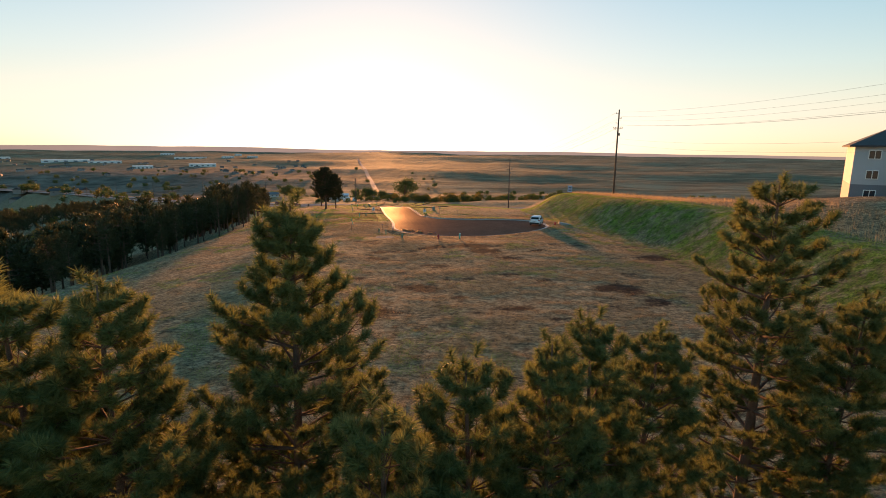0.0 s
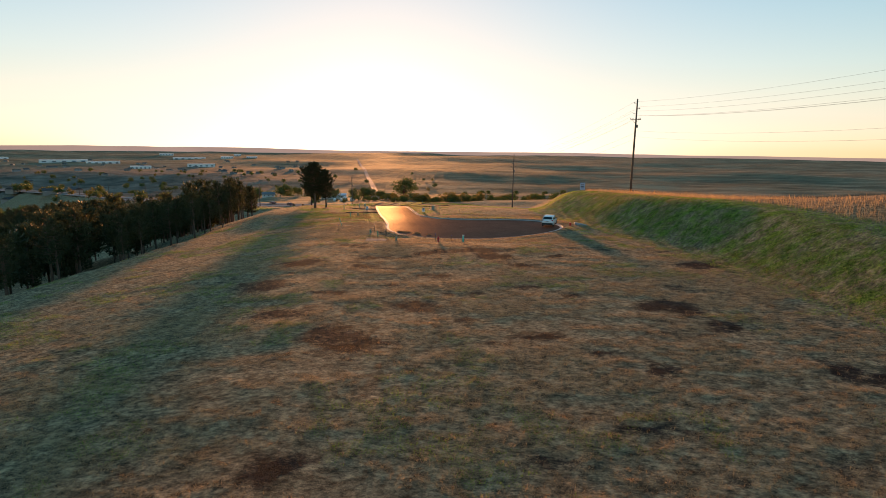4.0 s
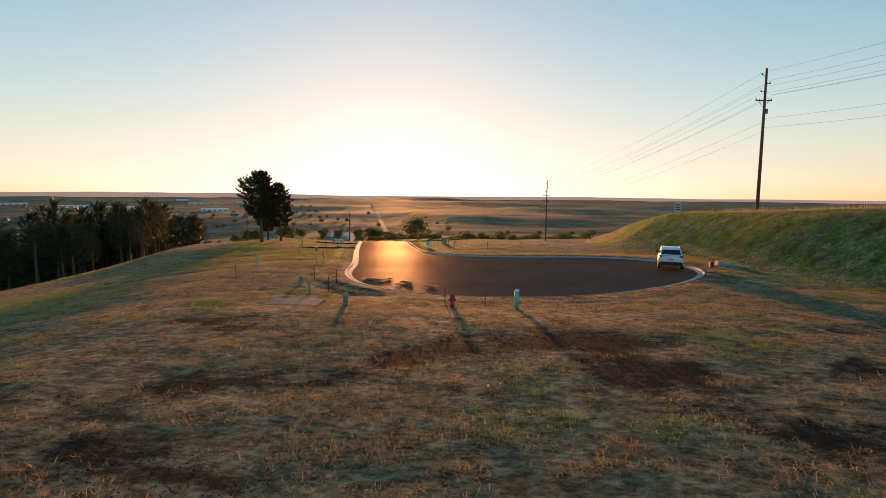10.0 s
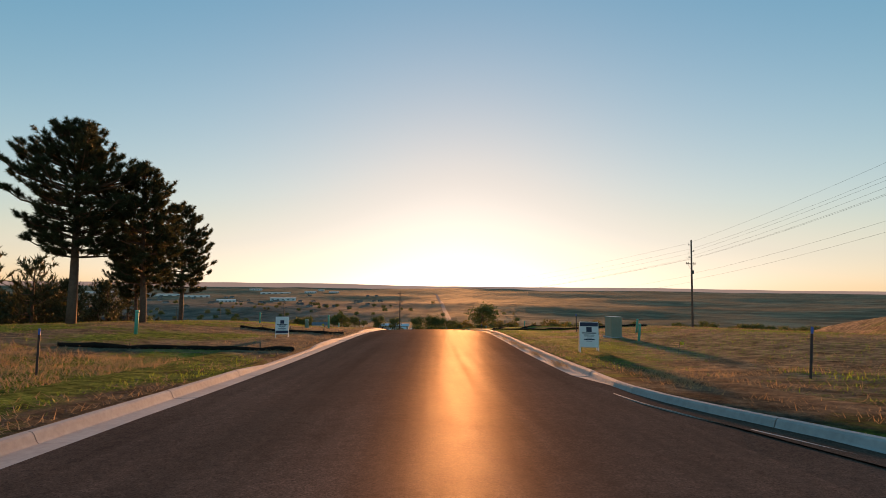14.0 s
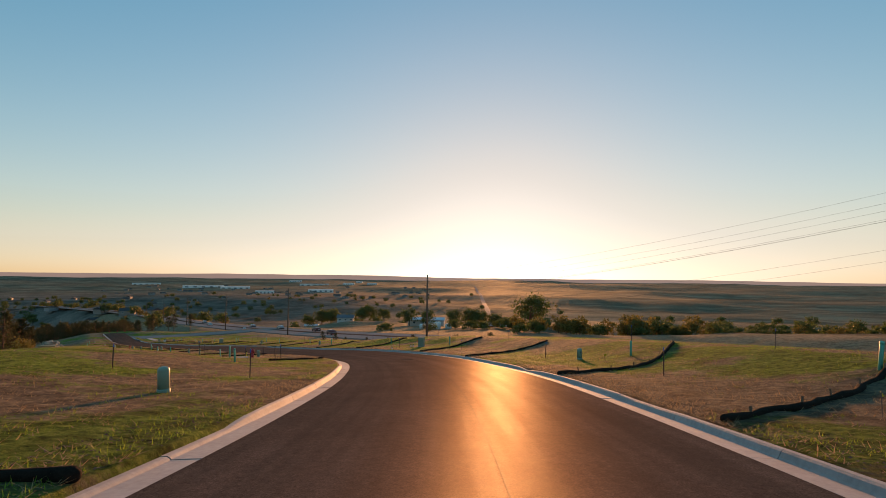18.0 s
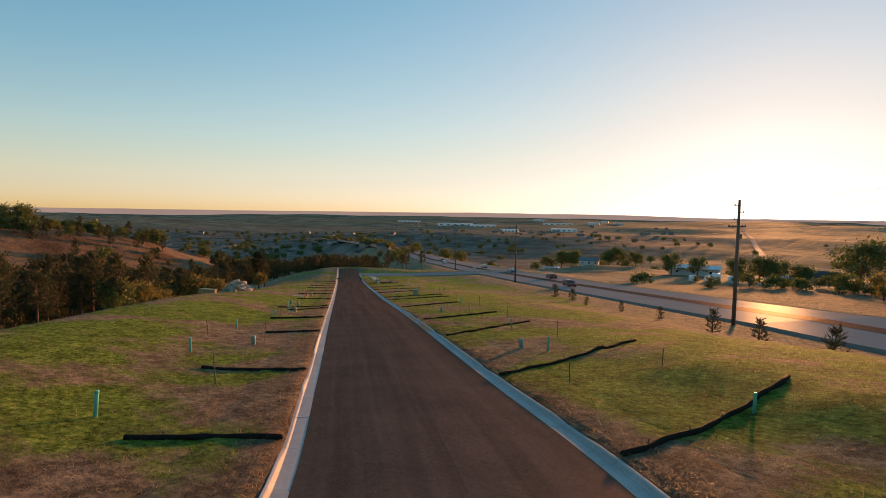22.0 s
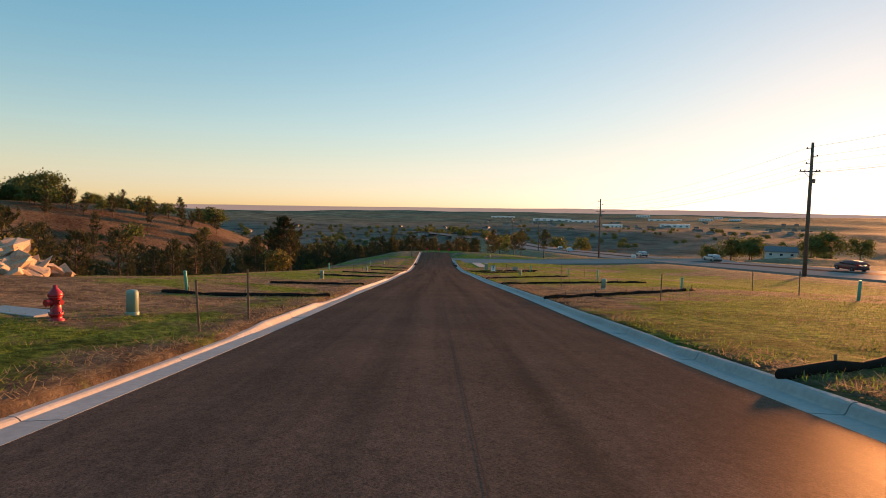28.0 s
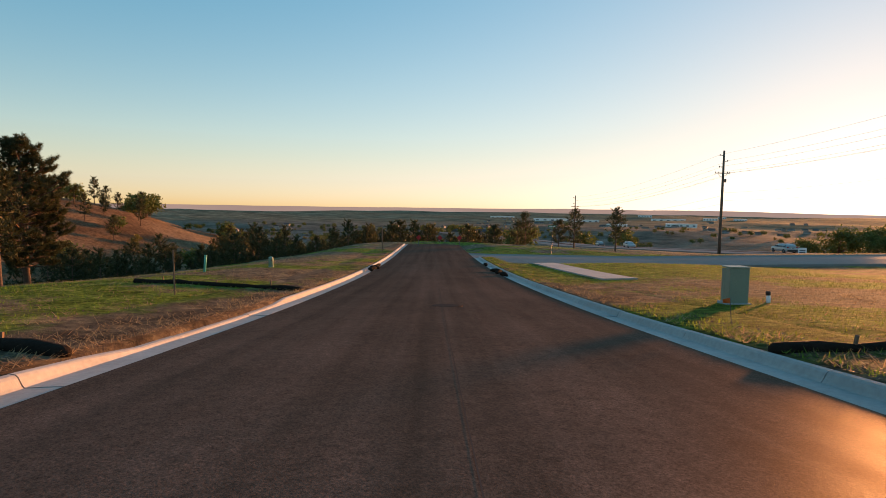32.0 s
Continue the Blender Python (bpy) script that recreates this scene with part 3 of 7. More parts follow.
def cross_street(x, y):
    """Offset from the middle of the side street that joins the highway, and metres along it."""
    a = np.array([-172.5, 314.8])
    e = np.array([0.6561, 0.7547])
    rel = np.stack([np.ravel(x), np.ravel(y)], 1) - a
    return np.abs(rel @ U2).reshape(np.shape(x)), (rel @ e).reshape(np.shape(x))


def street_z(along):
    return np.interp(along, [0, 20, 45, 62], [-40.05, -40.2, -39.75, -39.45])


def ground_z(x, y):
    """Height of the finished ground sheet: natural land eased to the kerbs and dipped under paving."""
    x, y = np.asarray(x, float), np.asarray(y, float)
    z = land(x, y)
    m = (np.hypot(x + 75, y - 205) < 260)
    if m.any():
        xs, ys = x[m], y[m]
        rz, rd = road_height(xs, ys)
        hd = in_head(xs, ys)
        gap = np.minimum(rd - HALF, hd)
        zz = z[m]
        e = sstep(9.0, 0.5, gap)
        zz = zz * (1 - e) + (rz + 0.05) * e
        dip = sstep(1.6, 0.6, gap)
        zz = zz - 0.45 * dip
        z[m] = zz
    m = (np.hypot(x + 150, y - 380) < 900)
    if m.any():
        xs, ys = x[m], y[m]
        best, hz = np.full(xs.shape, 1e9), np.zeros(xs.shape)
        for (ax, ay), (bx, by), h0, h1 in zip(HWY[:-1], HWY[1:], HWY_Z[:-1], HWY_Z[1:]):
            L2 = (bx - ax) ** 2 + (by - ay) ** 2
            u = np.clip(((xs - ax) * (bx - ax) + (ys - ay) * (by - ay)) / L2, 0, 1)
            q = np.hypot(xs - ax - u * (bx - ax), ys - ay - u * (by - ay))
            hz = np.where(q < best, h0 + u * (h1 - h0), hz)
            best = np.minimum(best, q)
        e = sstep(HWY_HALF + 24, HWY_HALF + 4, best)
        z[m] = z[m] * (1 - e) + (hz - 0.12 - 0.7 * sstep(HWY_HALF + 2.0, HWY_HALF - 1.5, best)) * e
    c, along = cross_street(x, y)
    e = sstep(14, 6.5, c) * sstep(-2, 8, along) * sstep(66, 56, along)
    z = z * (1 - e) + (street_z(along) - 0.10 - 0.4 * sstep(5.0, 3.2, c)) * e
    return z


GRID = {}


def terrain():
    def axis(lo, hi, a, b, step):
        mid = np.arange(a, b, step)
        g, p, right = step, b, []
        while p < hi:
            right.append(p); g *= 1.07; p += g
        g, p, left = step, a, []
        while p > lo:
            g *= 1.07; p -= g; left.append(p)
        return np.array(sorted(left) + list(mid) + right)
    xs, ys = axis(-4850, 4850, -165, 45, 1.25), axis(-900, 4950, -10, 345, 1.25)
    gx, gy = np.meshgrid(xs, ys)
    GRID["xs"], GRID["ys"] = xs, ys
    gz = np.vstack([ground_z(gx[i:i + 12], gy[i:i + 12]) for i in range(0, len(ys), 12)])
    GRID["z"] = gz
    nx, ny = len(xs), len(ys)
    co = np.stack([gx.ravel(), gy.ravel(), gz.ravel()], 1)
    idx = np.arange(nx * ny).reshape(ny, nx)
    quads = np.stack([idx[:-1, :-1], idx[:-1, 1:], idx[1:, 1:], idx[1:, :-1]], -1).reshape(-1, 4)
    me = bpy.data.meshes.new("ground")
    me.from_pydata(co.tolist(), [], quads.tolist())
    me.polygons.foreach_set("use_smooth", [True] * len(quads))
    me.materials.append(GROUND)
    zones(me, gx.ravel(), gy.ravel())
    return tagged(new("ground", me), "mown straw-covered hilltop and grassy street lots running out to a brown prairie plain", "ground", kind="structure")


BARE_SPOTS = [(-16.3, 56.8, 3.2), (-7.2, 43.6, 3.0), (-2.6, 49.6, 2.8), (0.5, 53.4, 1.9), (-1.5, 59.5, 1.9), (5.3, 43.8, 1.5), (-12.0, 48.7, 2.4), (0.6, 46.9, 1.7), (9.3, 32.6, 1.5), (-6.9, 29.4, 1.5),
              (23.2, 38.4, 3.0), (-10.9, 74.4, 2.8), (-8.1, 67.7, 1.8), (-4.2, 68.0, 1.6), (-1.2, 70.8, 2.2), (3.2, 72.8, 2.2), (4.8, 69.4, 1.3), (7.1, 56.6, 1.3), (9.9, 54.8, 1.4), (8.7, 64.8, 1.5), (12.5, 70.5, 1.6),
              (-9.5, 53.4, 1.7), (-4.7, 55.7, 1.4), (-16.1, 65.5, 2.4), (-6.5, 62.9, 1.6), (11.4, 39.0, 1.4), (9.8, 41.2, 1.2), (25.6, 66.2, 3.0), (17.1, 51.1, 2.2), (18.8, 47.1, 1.8)]


def bare_field(x, y):
    """Bare reddish earth: about 0 on cover, 1 in a bare patch; ragged, drawn out across the slope."""
    f = 0.30 * value_noise(x * 0.45, y, 3.6, 21) + 0.26 * value_noise(x * 0.55, y, 1.5, 22) + 0.20 * value_noise(x * 0.7, y, 0.65, 23)
    u, v = x + 1.3 * value_noise(x, y, 1.7, 24) + 0.7 * value_noise(x, y, 0.6, 28), y + 0.7 * value_noise(x, y, 1.5, 25) + 0.3 * value_noise(x, y, 0.5, 29)
    spot = np.zeros(np.shape(x))
    for cx, cy, r in BARE_SPOTS:
        spot = np.maximum(spot, np.exp(-(((u - cx) / (1.15 * r)) ** 2 + ((v - cy) / (0.8 * r)) ** 2) ** 2))
    return f * (1 - 0.6 * spot) + 0.66 * spot + np.where(y < 108, 0.07, -0.02) * sstep(-30, -18, x)


def lush_field(x, y, d):
    """Where young grass has come up on the lots: above 0 in the green patches, fewer on the west side and at the kerb."""
    f = value_noise(x, y, 6.5, 11) * 0.6 + value_noise(x, y, 2.2, 12) * 0.45
    return f + np.where(d < 0, 0.10, 0.24) - 0.36 * sstep(1.9, 0.3, np.abs(d) - HALF)


def zones(me, x, y, mulch=None):
    """What grows where: green turf, bare earth patches, far prairie."""
    d = np.concatenate([lay(x[i:i + 20000], y[i:i + 20000])[1] for i in range(0, len(x), 20000)])
    r = np.hypot(x + 60, y - 150)
    toe = np.interp(y, [-40, 40, 75, 100, 125, 170], [31, 30.5, 28, 22, 19, 26])
    bank = sstep(-2, 3, x - toe) * sstep(17 + 14 * sstep(115, 135, y), 9, x - toe) * sstep(185, 160, y)
    lot = sstep(90, 104, y) * np.where(d < 0, sstep(26, 16, -d), sstep(44, 30, d) * (1 - sstep(6, 9, d) * sstep(140, 122, y))) * sstep(-260, -170, x)
    street = lot * np.clip(0.36 + 1.15 * lush_field(x, y, d), 0, 1.15)
    lawn = sstep(-18, -32, x) * sstep(140, 90, y) * 0.03 + sstep(14, 2, y) * 0.8
    green = np.clip(np.maximum.reduce([bank * 0.52, street, lawn]), 0, 1.2)
    t, q = (x + 365) * -0.49 + (y - 268) * 0.87, np.abs((x + 365) * 0.87 + (y - 268) * 0.49)
    brown = sstep(-110, -170, x) * sstep(150, 90, q) * sstep(300, 230, np.abs(t))
    bare = bare_field(x, y) * sstep(160, 60, np.abs(d)) - 0.3 * sstep(60, 160, np.abs(d))
    far = sstep(45, 110, np.abs(d) - 20 * sstep(100, 0, y))
    wooded = sstep(300, 600, r) * sstep(-60, -500, x) * sstep(2600, 1200, r)
    mulch = np.zeros(len(x)) if mulch is None else mulch
    for name, vals in (("mulch", mulch), ("green", green), ("bare", bare), ("far", far), ("wooded", wooded), ("brown", brown), ("lot", lot)):
        me.attributes.new(name, "FLOAT", "POINT").data.foreach_set("value", np.asarray(vals, np.float32))


terrain()


def gz_at(x, y):
    return float(ground_z(np.array([float(x)]), np.array([float(y)]))[0])


def natural(x, y):
    """Ground level to stand a thing on, kerb dip left out."""
    return gz_at(x, y)


def ribbon(points, zs, profile, name, material, kind, label, category, smooth=False):
    """Sweep a cross profile (offset right, height) along a line in the plan."""
    p = np.array(points)
    t = np.gradient(p, axis=0)
    n = np.stack([t[:, 1], -t[:, 0]], 1) / np.linalg.norm(t, axis=1)[:, None]
    mb, m = MB(), len(profile)
    mb.v = [(p[i, 0] + n[i, 0] * o, p[i, 1] + n[i, 1] * o, zs[i] + h) for i in range(len(p)) for o, h in profile]
    mb.f = [(i * m + j, i * m + j + 1, (i + 1) * m + j + 1, (i + 1) * m + j) for i in range(len(p) - 1) for j in range(m - 1)]
    return tagged(part(name, mb, material, None, "", smooth), label, category, kind=kind)


def build_street():
    i0 = int(np.searchsorted(LINE[:, 1], 91.5))
    seg, zz = LINE[i0:], LINE_Z[i0:]
    half = HALF - GUT
    cross = [(-half, -0.07), (-half * 0.5, -0.02), (0, 0.0), (half * 0.5, -0.02), (half, -0.07)]
    street = ribbon(seg, zz, cross, "street", ASPHALT, "structure", "freshly laid dark asphalt residential street running downhill", "road", True)
    m = len(cross)
    for key, vals in (("across", np.tile([o for o, _ in cross], len(seg))), ("along", np.repeat(ARC[i0:], m))):
        street.data.attributes.new(key, "FLOAT", "POINT").data.foreach_set("value", np.asarray(vals, np.float32))
    for i in range(24):                                      # the crown fades out into the turning head
        for j in range(m):
            e = float(sstep(0, 22, i))
            street.data.vertices[i * m + j].co.z = zz[i] - 0.070 * (1 - e) + cross[j][1] * e - 0.03 * (1 - float(sstep(0, 9, i)))
    # turning head
    c = np.array([2.0, 95.5])
    ht = np.gradient(HEAD, axis=0)
    inner = HEAD - np.stack([ht[:, 1], -ht[:, 0]], 1) / np.linalg.norm(ht, axis=1)[:, None] * (GUT - 0.03)
    mb, n = MB(), len(inner)
    steps = [0.01] + [k / 14 for k in range(1, 15)]
    for f in steps:
        ring = c + (inner - c) * f
        rz, rd = road_height(ring[:, 0], ring[:, 1])
        z = rz - 0.076 - 0.014 * sstep(3.3, 2.6, rd) * sstep(93, 97, ring[:, 1])
        mb.v += [(x, y, h) for (x, y), h in zip(ring, z)]
    mb.f = [(r * n + i, r * n + (i + 1) % n, (r + 1) * n + (i + 1) % n, (r + 1) * n + i) for r in range(len(steps) - 1) for i in range(n)]
    tagged(part("turning_head", mb, ASPHALT), "dark asphalt turning circle with swept tyre marks", "road", kind="structure")


build_street()


def build_side_roads():
    a, e = np.array([-172.5, 314.8]), np.array([0.6561, 0.7547])
    al = np.arange(2.5, 64, 2.0)
    pts = a + e * al[:, None]
    ribbon(pts, street_z(al), [(-4.3, -0.30), (-4.3, 0.02), (-3.6, -0.06), (0, 0.0), (3.6, -0.06), (4.3, 0.02), (4.3, -0.30)], "side_street", HIGHWAY, "structure",
           "short pale side street joining the highway", "road")
    ribbon(HWY, HWY_Z, [(-HWY_HALF, -0.6), (-HWY_HALF, 0.0), (-0.9, 0.06), (-0.9, 0.03), (0.9, 0.03), (0.9, 0.06), (HWY_HALF, 0.0), (HWY_HALF, -0.6)], "highway", HIGHWAY, "structure",
           "wide pale concrete highway running down into the valley", "road", False)
    ribbon(HWY, HWY_Z, [(-1.6, 0.075), (1.6, 0.075)], "median", ASPHALT, "structure", "dark asphalt median strip of the highway", "median")


build_side_roads()


def far_road():
    """The highway's straight run over the plain, towards the sun."""
    k = np.linspace(0, 1, 120)
    x, y = -128 - 400 * k, 985 + 2200 * k
    ribbon(np.stack([x, y], 1), np.convolve(np.pad(ground_z(x, y), 6, "edge"), np.ones(13) / 13, "valid") + 1.0, [(-5, 0), (5, 0)], "far_highway", HIGHWAY, "structure", "pale highway running straight over the plain to the horizon", "road")


far_road()


def horizon():
    """Hazy low ridge that closes the plain, kilometres away."""
    m = bpy.data.materials.new("far_haze_glow")
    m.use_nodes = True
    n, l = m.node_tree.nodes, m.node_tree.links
    # the ridge lights itself: haze in front of it is painted as emission
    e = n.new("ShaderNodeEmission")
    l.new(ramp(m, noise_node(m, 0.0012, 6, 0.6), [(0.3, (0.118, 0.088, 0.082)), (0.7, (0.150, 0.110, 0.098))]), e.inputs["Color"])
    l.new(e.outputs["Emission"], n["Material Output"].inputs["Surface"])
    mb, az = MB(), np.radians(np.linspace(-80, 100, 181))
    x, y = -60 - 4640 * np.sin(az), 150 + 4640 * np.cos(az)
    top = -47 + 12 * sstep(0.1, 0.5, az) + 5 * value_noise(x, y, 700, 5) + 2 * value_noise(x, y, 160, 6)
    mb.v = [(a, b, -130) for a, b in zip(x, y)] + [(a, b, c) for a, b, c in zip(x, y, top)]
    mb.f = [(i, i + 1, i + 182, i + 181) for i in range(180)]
    tagged(part("backdrop", mb, m), "self-lit hazy purple-brown ridge along the horizon", "distant ridge", kind="structure")


horizon()


def verge(line, zs, side, name, half=HALF):
    p = np.array(line)
    t = np.gradient(p, axis=0)
    n = np.stack([t[:, 1], -t[:, 0]], 1) / np.linalg.norm(t, axis=1)[:, None]
    offs = [half - 0.06, half + 0.03, half + 0.5, half + 1.1, half + 1.8, half + 2.6]
    co = []
    for j, o in enumerate(offs):
        q = p + n * (side * o)
        base = zs + (-0.10 if j == 0 else 0.022 if j == 1 else 0.04)
        if j >= 4:
            base = ground_z(q[:, 0], q[:, 1]) + (0.03 if j == 4 else -0.06)
        co.append(np.column_stack([q, base + (0.02 * value_noise(q[:, 0], q[:, 1], 0.9, 4) if 1 < j < 5 else 0)]))
    co = np.stack(co, 1)
    m = len(offs)
    mb = MB()
    mb.v = [tuple(v) for v in co.reshape(-1, 3)]
    mb.f = [(i * m + j, i * m + j + 1, (i + 1) * m + j + 1, (i + 1) * m + j) if side > 0 else
            (i * m + j, (i + 1) * m + j, (i + 1) * m + j + 1, i * m + j + 1) for i in range(len(p) - 1) for j in range(m - 1)]
    ob = part(name, mb, GROUND, None, "", True)
    v = np.array(mb.v)
    mu = np.tile([1.0, 1.0, 1.0, 0.75, 0.3, 0.0], len(p)) * (1.0 if side > 0 else 0.75)
    zones(ob.data, v[:, 0], v[:, 1], mu)
    return tagged(ob, "trimmed verge of straw and young grass behind the kerb", "verge", kind="structure")


def kerb_run(line, zs, side, half=HALF, drops=(), reach=4.0):
    """Kerb and gutter poured in lengths, with a joint every three metres; each length is a piece."""
    p = np.array(line)
    t = np.gradient(p, axis=0)
    n = np.stack([t[:, 1], -t[:, 0]], 1) / np.linalg.norm(t, axis=1)[:, None]
    prof = [(half - GUT, -0.30), (half - GUT, -0.0715), (half - 0.15, -0.09), (half - 0.13, -0.065), (half - 0.10, 0.005), (half - 0.075, 0.03), (half - 0.02, 0.04), (half, 0.034), (half, -0.30)]
    arc = np.concatenate([[0], np.cumsum(np.linalg.norm(np.diff(p, axis=0), axis=1))])
    holder = tagged(new("kerb"), "pale concrete kerb and gutter along the street", "kerb", kind="structure")
    L, at = 3.0, 0.0
    while at < arc[-1] - 0.3:
        a, b = at + 0.008, min(at + L, arc[-1]) - 0.008
        ss = np.linspace(a, b, 4)
        q = np.column_stack([np.interp(ss, arc, p[:, 0]), np.interp(ss, arc, p[:, 1])])
        nn = np.column_stack([np.interp(ss, arc, n[:, 0]), np.interp(ss, arc, n[:, 1])])
        hz = np.interp(ss, arc, zs)
        mb, m = MB(), len(prof)
        jit = random.uniform(-0.006, 0.006)
        low = [max([float(sstep(reach, reach - 1.5, np.hypot(q[i, 0] + nn[i, 0] * side * half - dx, q[i, 1] + nn[i, 1] * side * half - dy))) for dx, dy in drops], default=0) for i in range(4)]
        mb.v = [(q[i, 0] + nn[i, 0] * side * o, q[i, 1] + nn[i, 1] * side * o, hz[i] + (h * (1 - low[i]) - 0.05 * low[i] if h > 0 else h) + (jit if h > -0.2 else 0)) for i in range(4) for o, h in prof]
        mb.f = [(i * m + j, i * m + j + 1, (i + 1) * m + j + 1, (i + 1) * m + j)[::side] for i in range(3) for j in range(m - 1)]
        mb.f += [tuple(range(m)), tuple(range(3 * m, 4 * m))]
        part("kerb_length", mb, CONCRETE, holder)
        at += L
    return holder


_iL = int(np.searchsorted(LINE[:, 1], 97.5))
_end = int(np.searchsorted(ARC, 292))
DRIVES_E = [(-27, 193), (-38, 204), (-45, 210), (-55, 218), (-63, 225.5), (-74, 236), (-85, 245), (-91, 250.5), (-101, 259.5), (-110, 267), (-119, 274.5), (-130, 284), (-13, 163), (-17, 173), (-8.3, 139)]
DRIVES_W = [(-15.5, 119), (-17.3, 130), (-21.2, 155), (-27.4, 177.5), (-32.5, 185.5), (-46, 199.5), (-53, 205), (-64, 215), (-68, 218.2), (-72, 221.5), (-76, 225), (-80, 228.5), (-84, 231.8), (-89, 236), (-96, 242), (-106, 251.5), (-124.5, 268), (-129.3, 272), (-145, 285)]
kerb_run(LINE[_i:_end], LINE_Z[_i:_end], 1, HALF, DRIVES_E, 1.6)
kerb_run(LINE[_iL:], LINE_Z[_iL:], -1, HALF, DRIVES_W, 4.4)
verge(LINE[_i:_end], LINE_Z[_i:_end], 1, "verge")
verge(LINE[_iL:], LINE_Z[_iL:], -1, "verge")
_rz, _rd = road_height(HEAD[:, 0], HEAD[:, 1])
_z = _rz
kerb_run(HEAD, _z, 1, half=0.0)
verge(HEAD, _z, 1, "verge", half=0.0)

# ---- trees ----
def needles_mesh(name, tips, dirs, count, length, width, seed, material, droop=0.0):
    """One mesh of many thin needles: count at each tip, fanned round its direction."""
    g = np.random.default_rng(seed)
    n = len(tips)
    base = np.repeat(tips, count, 0)
    d = np.repeat(dirs, count, 0) * 0.95 + g.normal(0, 0.5, (n * count, 3))
    d[:, 2] += 0.15 - droop
    d /= np.linalg.norm(d, axis=1)[:, None]
    base = base - np.repeat(dirs, count, 0) * (g.random((n * count, 1)) * length * 1.9)
    ln = length * (0.65 + 0.5 * g.random((n * count, 1)))
    side = np.cross(d, g.normal(0, 1, (n * count, 3)))
    side /= np.linalg.norm(side, axis=1)[:, None] + 1e-9
    v = np.stack([base - side * width / 2, base + side * width / 2, base + d * ln], 1).reshape(-1, 3)
    f = np.arange(len(v)).reshape(-1, 3)
    me = bpy.data.meshes.new(name)
    me.vertices.add(len(v)); me.vertices.foreach_set("co", v.ravel().astype(np.float32))
    me.loops.add(len(v)); me.loops.foreach_set("vertex_index", f.ravel().astype(np.int32))
    me.polygons.add(len(f)); me.polygons.foreach_set("loop_start", np.arange(len(f), dtype=np.int32) * 3)
    me.materials.append(material)
    me.update(calc_edges=True)
    return me


def pine(height, bare, spread, seed, whorls, per, count, nlen, nwid, label, rounded=0.0, twigs=4, girth=1.0, material=None, fine=True):
    """A pine: bent tapered trunk with limbs, and a crown of needle tufts at the twig ends."""
    g = np.random.default_rng(seed)
    root = thing("pine_tree", label, "pine tree")
    mb = MB()
    lean = g.normal(0, 0.012, 2)
    hs = np.linspace(0, 1, 9)
    cx = [(lean[0] * h * height + 0.05 * math.sin(5 * h + seed), lean[1] * h * height, h * height) for h in hs]
    r0 = (0.011 * height + 0.04) * girth
    mb.tube([(x, y, z - (0.5 if i == 0 else 0)) for i, (x, y, z) in enumerate(cx)], [r0 * (1 - h) ** 0.8 + 0.015 for h in hs], 8)
    tips, dirs = [], []
    for w in range(whorls):
        u = (w + g.random() * 0.8) / whorls
        f = bare + (1 - bare) * u
        cone = (1 - u) ** 0.75 * min(1, 0.5 + 2.2 * u)
        ball = max(0.0, math.sin(math.pi * min(0.985, 0.12 + 0.88 * u))) ** 0.6
        prof = cone * (1 - rounded) + ball * rounded
        for k in range(per):
            az = g.random() * 2 * math.pi
            ln = spread * prof * (0.5 + 0.6 * g.random()) + 0.10
            px, py = (np.interp(f * height, [c[2] for c in cx], [c[i] for c in cx]) for i in range(2))
            rise = (0.12 + 0.55 * u) * ln
            p0 = Vector((px, py, f * height))
            p1 = p0 + Vector((math.cos(az) * ln * 0.55, math.sin(az) * ln * 0.55, rise * 0.15 - 0.03 * ln))
            p2 = p0 + Vector((math.cos(az) * ln, math.sin(az) * ln, rise))
            mb.tube([p0, p1, p2], [(0.010 * ln + 0.016) * girth, 0.008 * ln + 0.010, 0.006], 5 if fine else 3, False)
            d = (p2 - p1).normalized()
            tips.append(p2); dirs.append(d)
            for j in range(int(twigs * (0.5 + ln / spread))):
                q = p1.lerp(p2, g.random()) if g.random() < 0.8 else p0.lerp(p1, 0.4 + 0.6 * g.random())
                off = Vector((g.normal(0, 1), g.normal(0, 1), abs(g.normal(0.5, 0.6)))).normalized()
                e = q + (off * 0.8 + d * 0.5) * (0.12 + 0.22 * ln * g.random() + nlen * 0.6)
                if fine:
                    mb.tube([q, e], [0.008, 0.004], 3, False)
                tips.append(e); dirs.append((e - q).normalized())
    tips.append(Vector(cx[-1])); dirs.append(Vector((0, 0, 1)))
    part("trunk", mb, BARK, root, "", True)
    part("crown", needles_mesh("crown", np.array(tips), np.array(dirs), count, nlen, nwid, seed, material or NEEDLE), None, root)
    return root


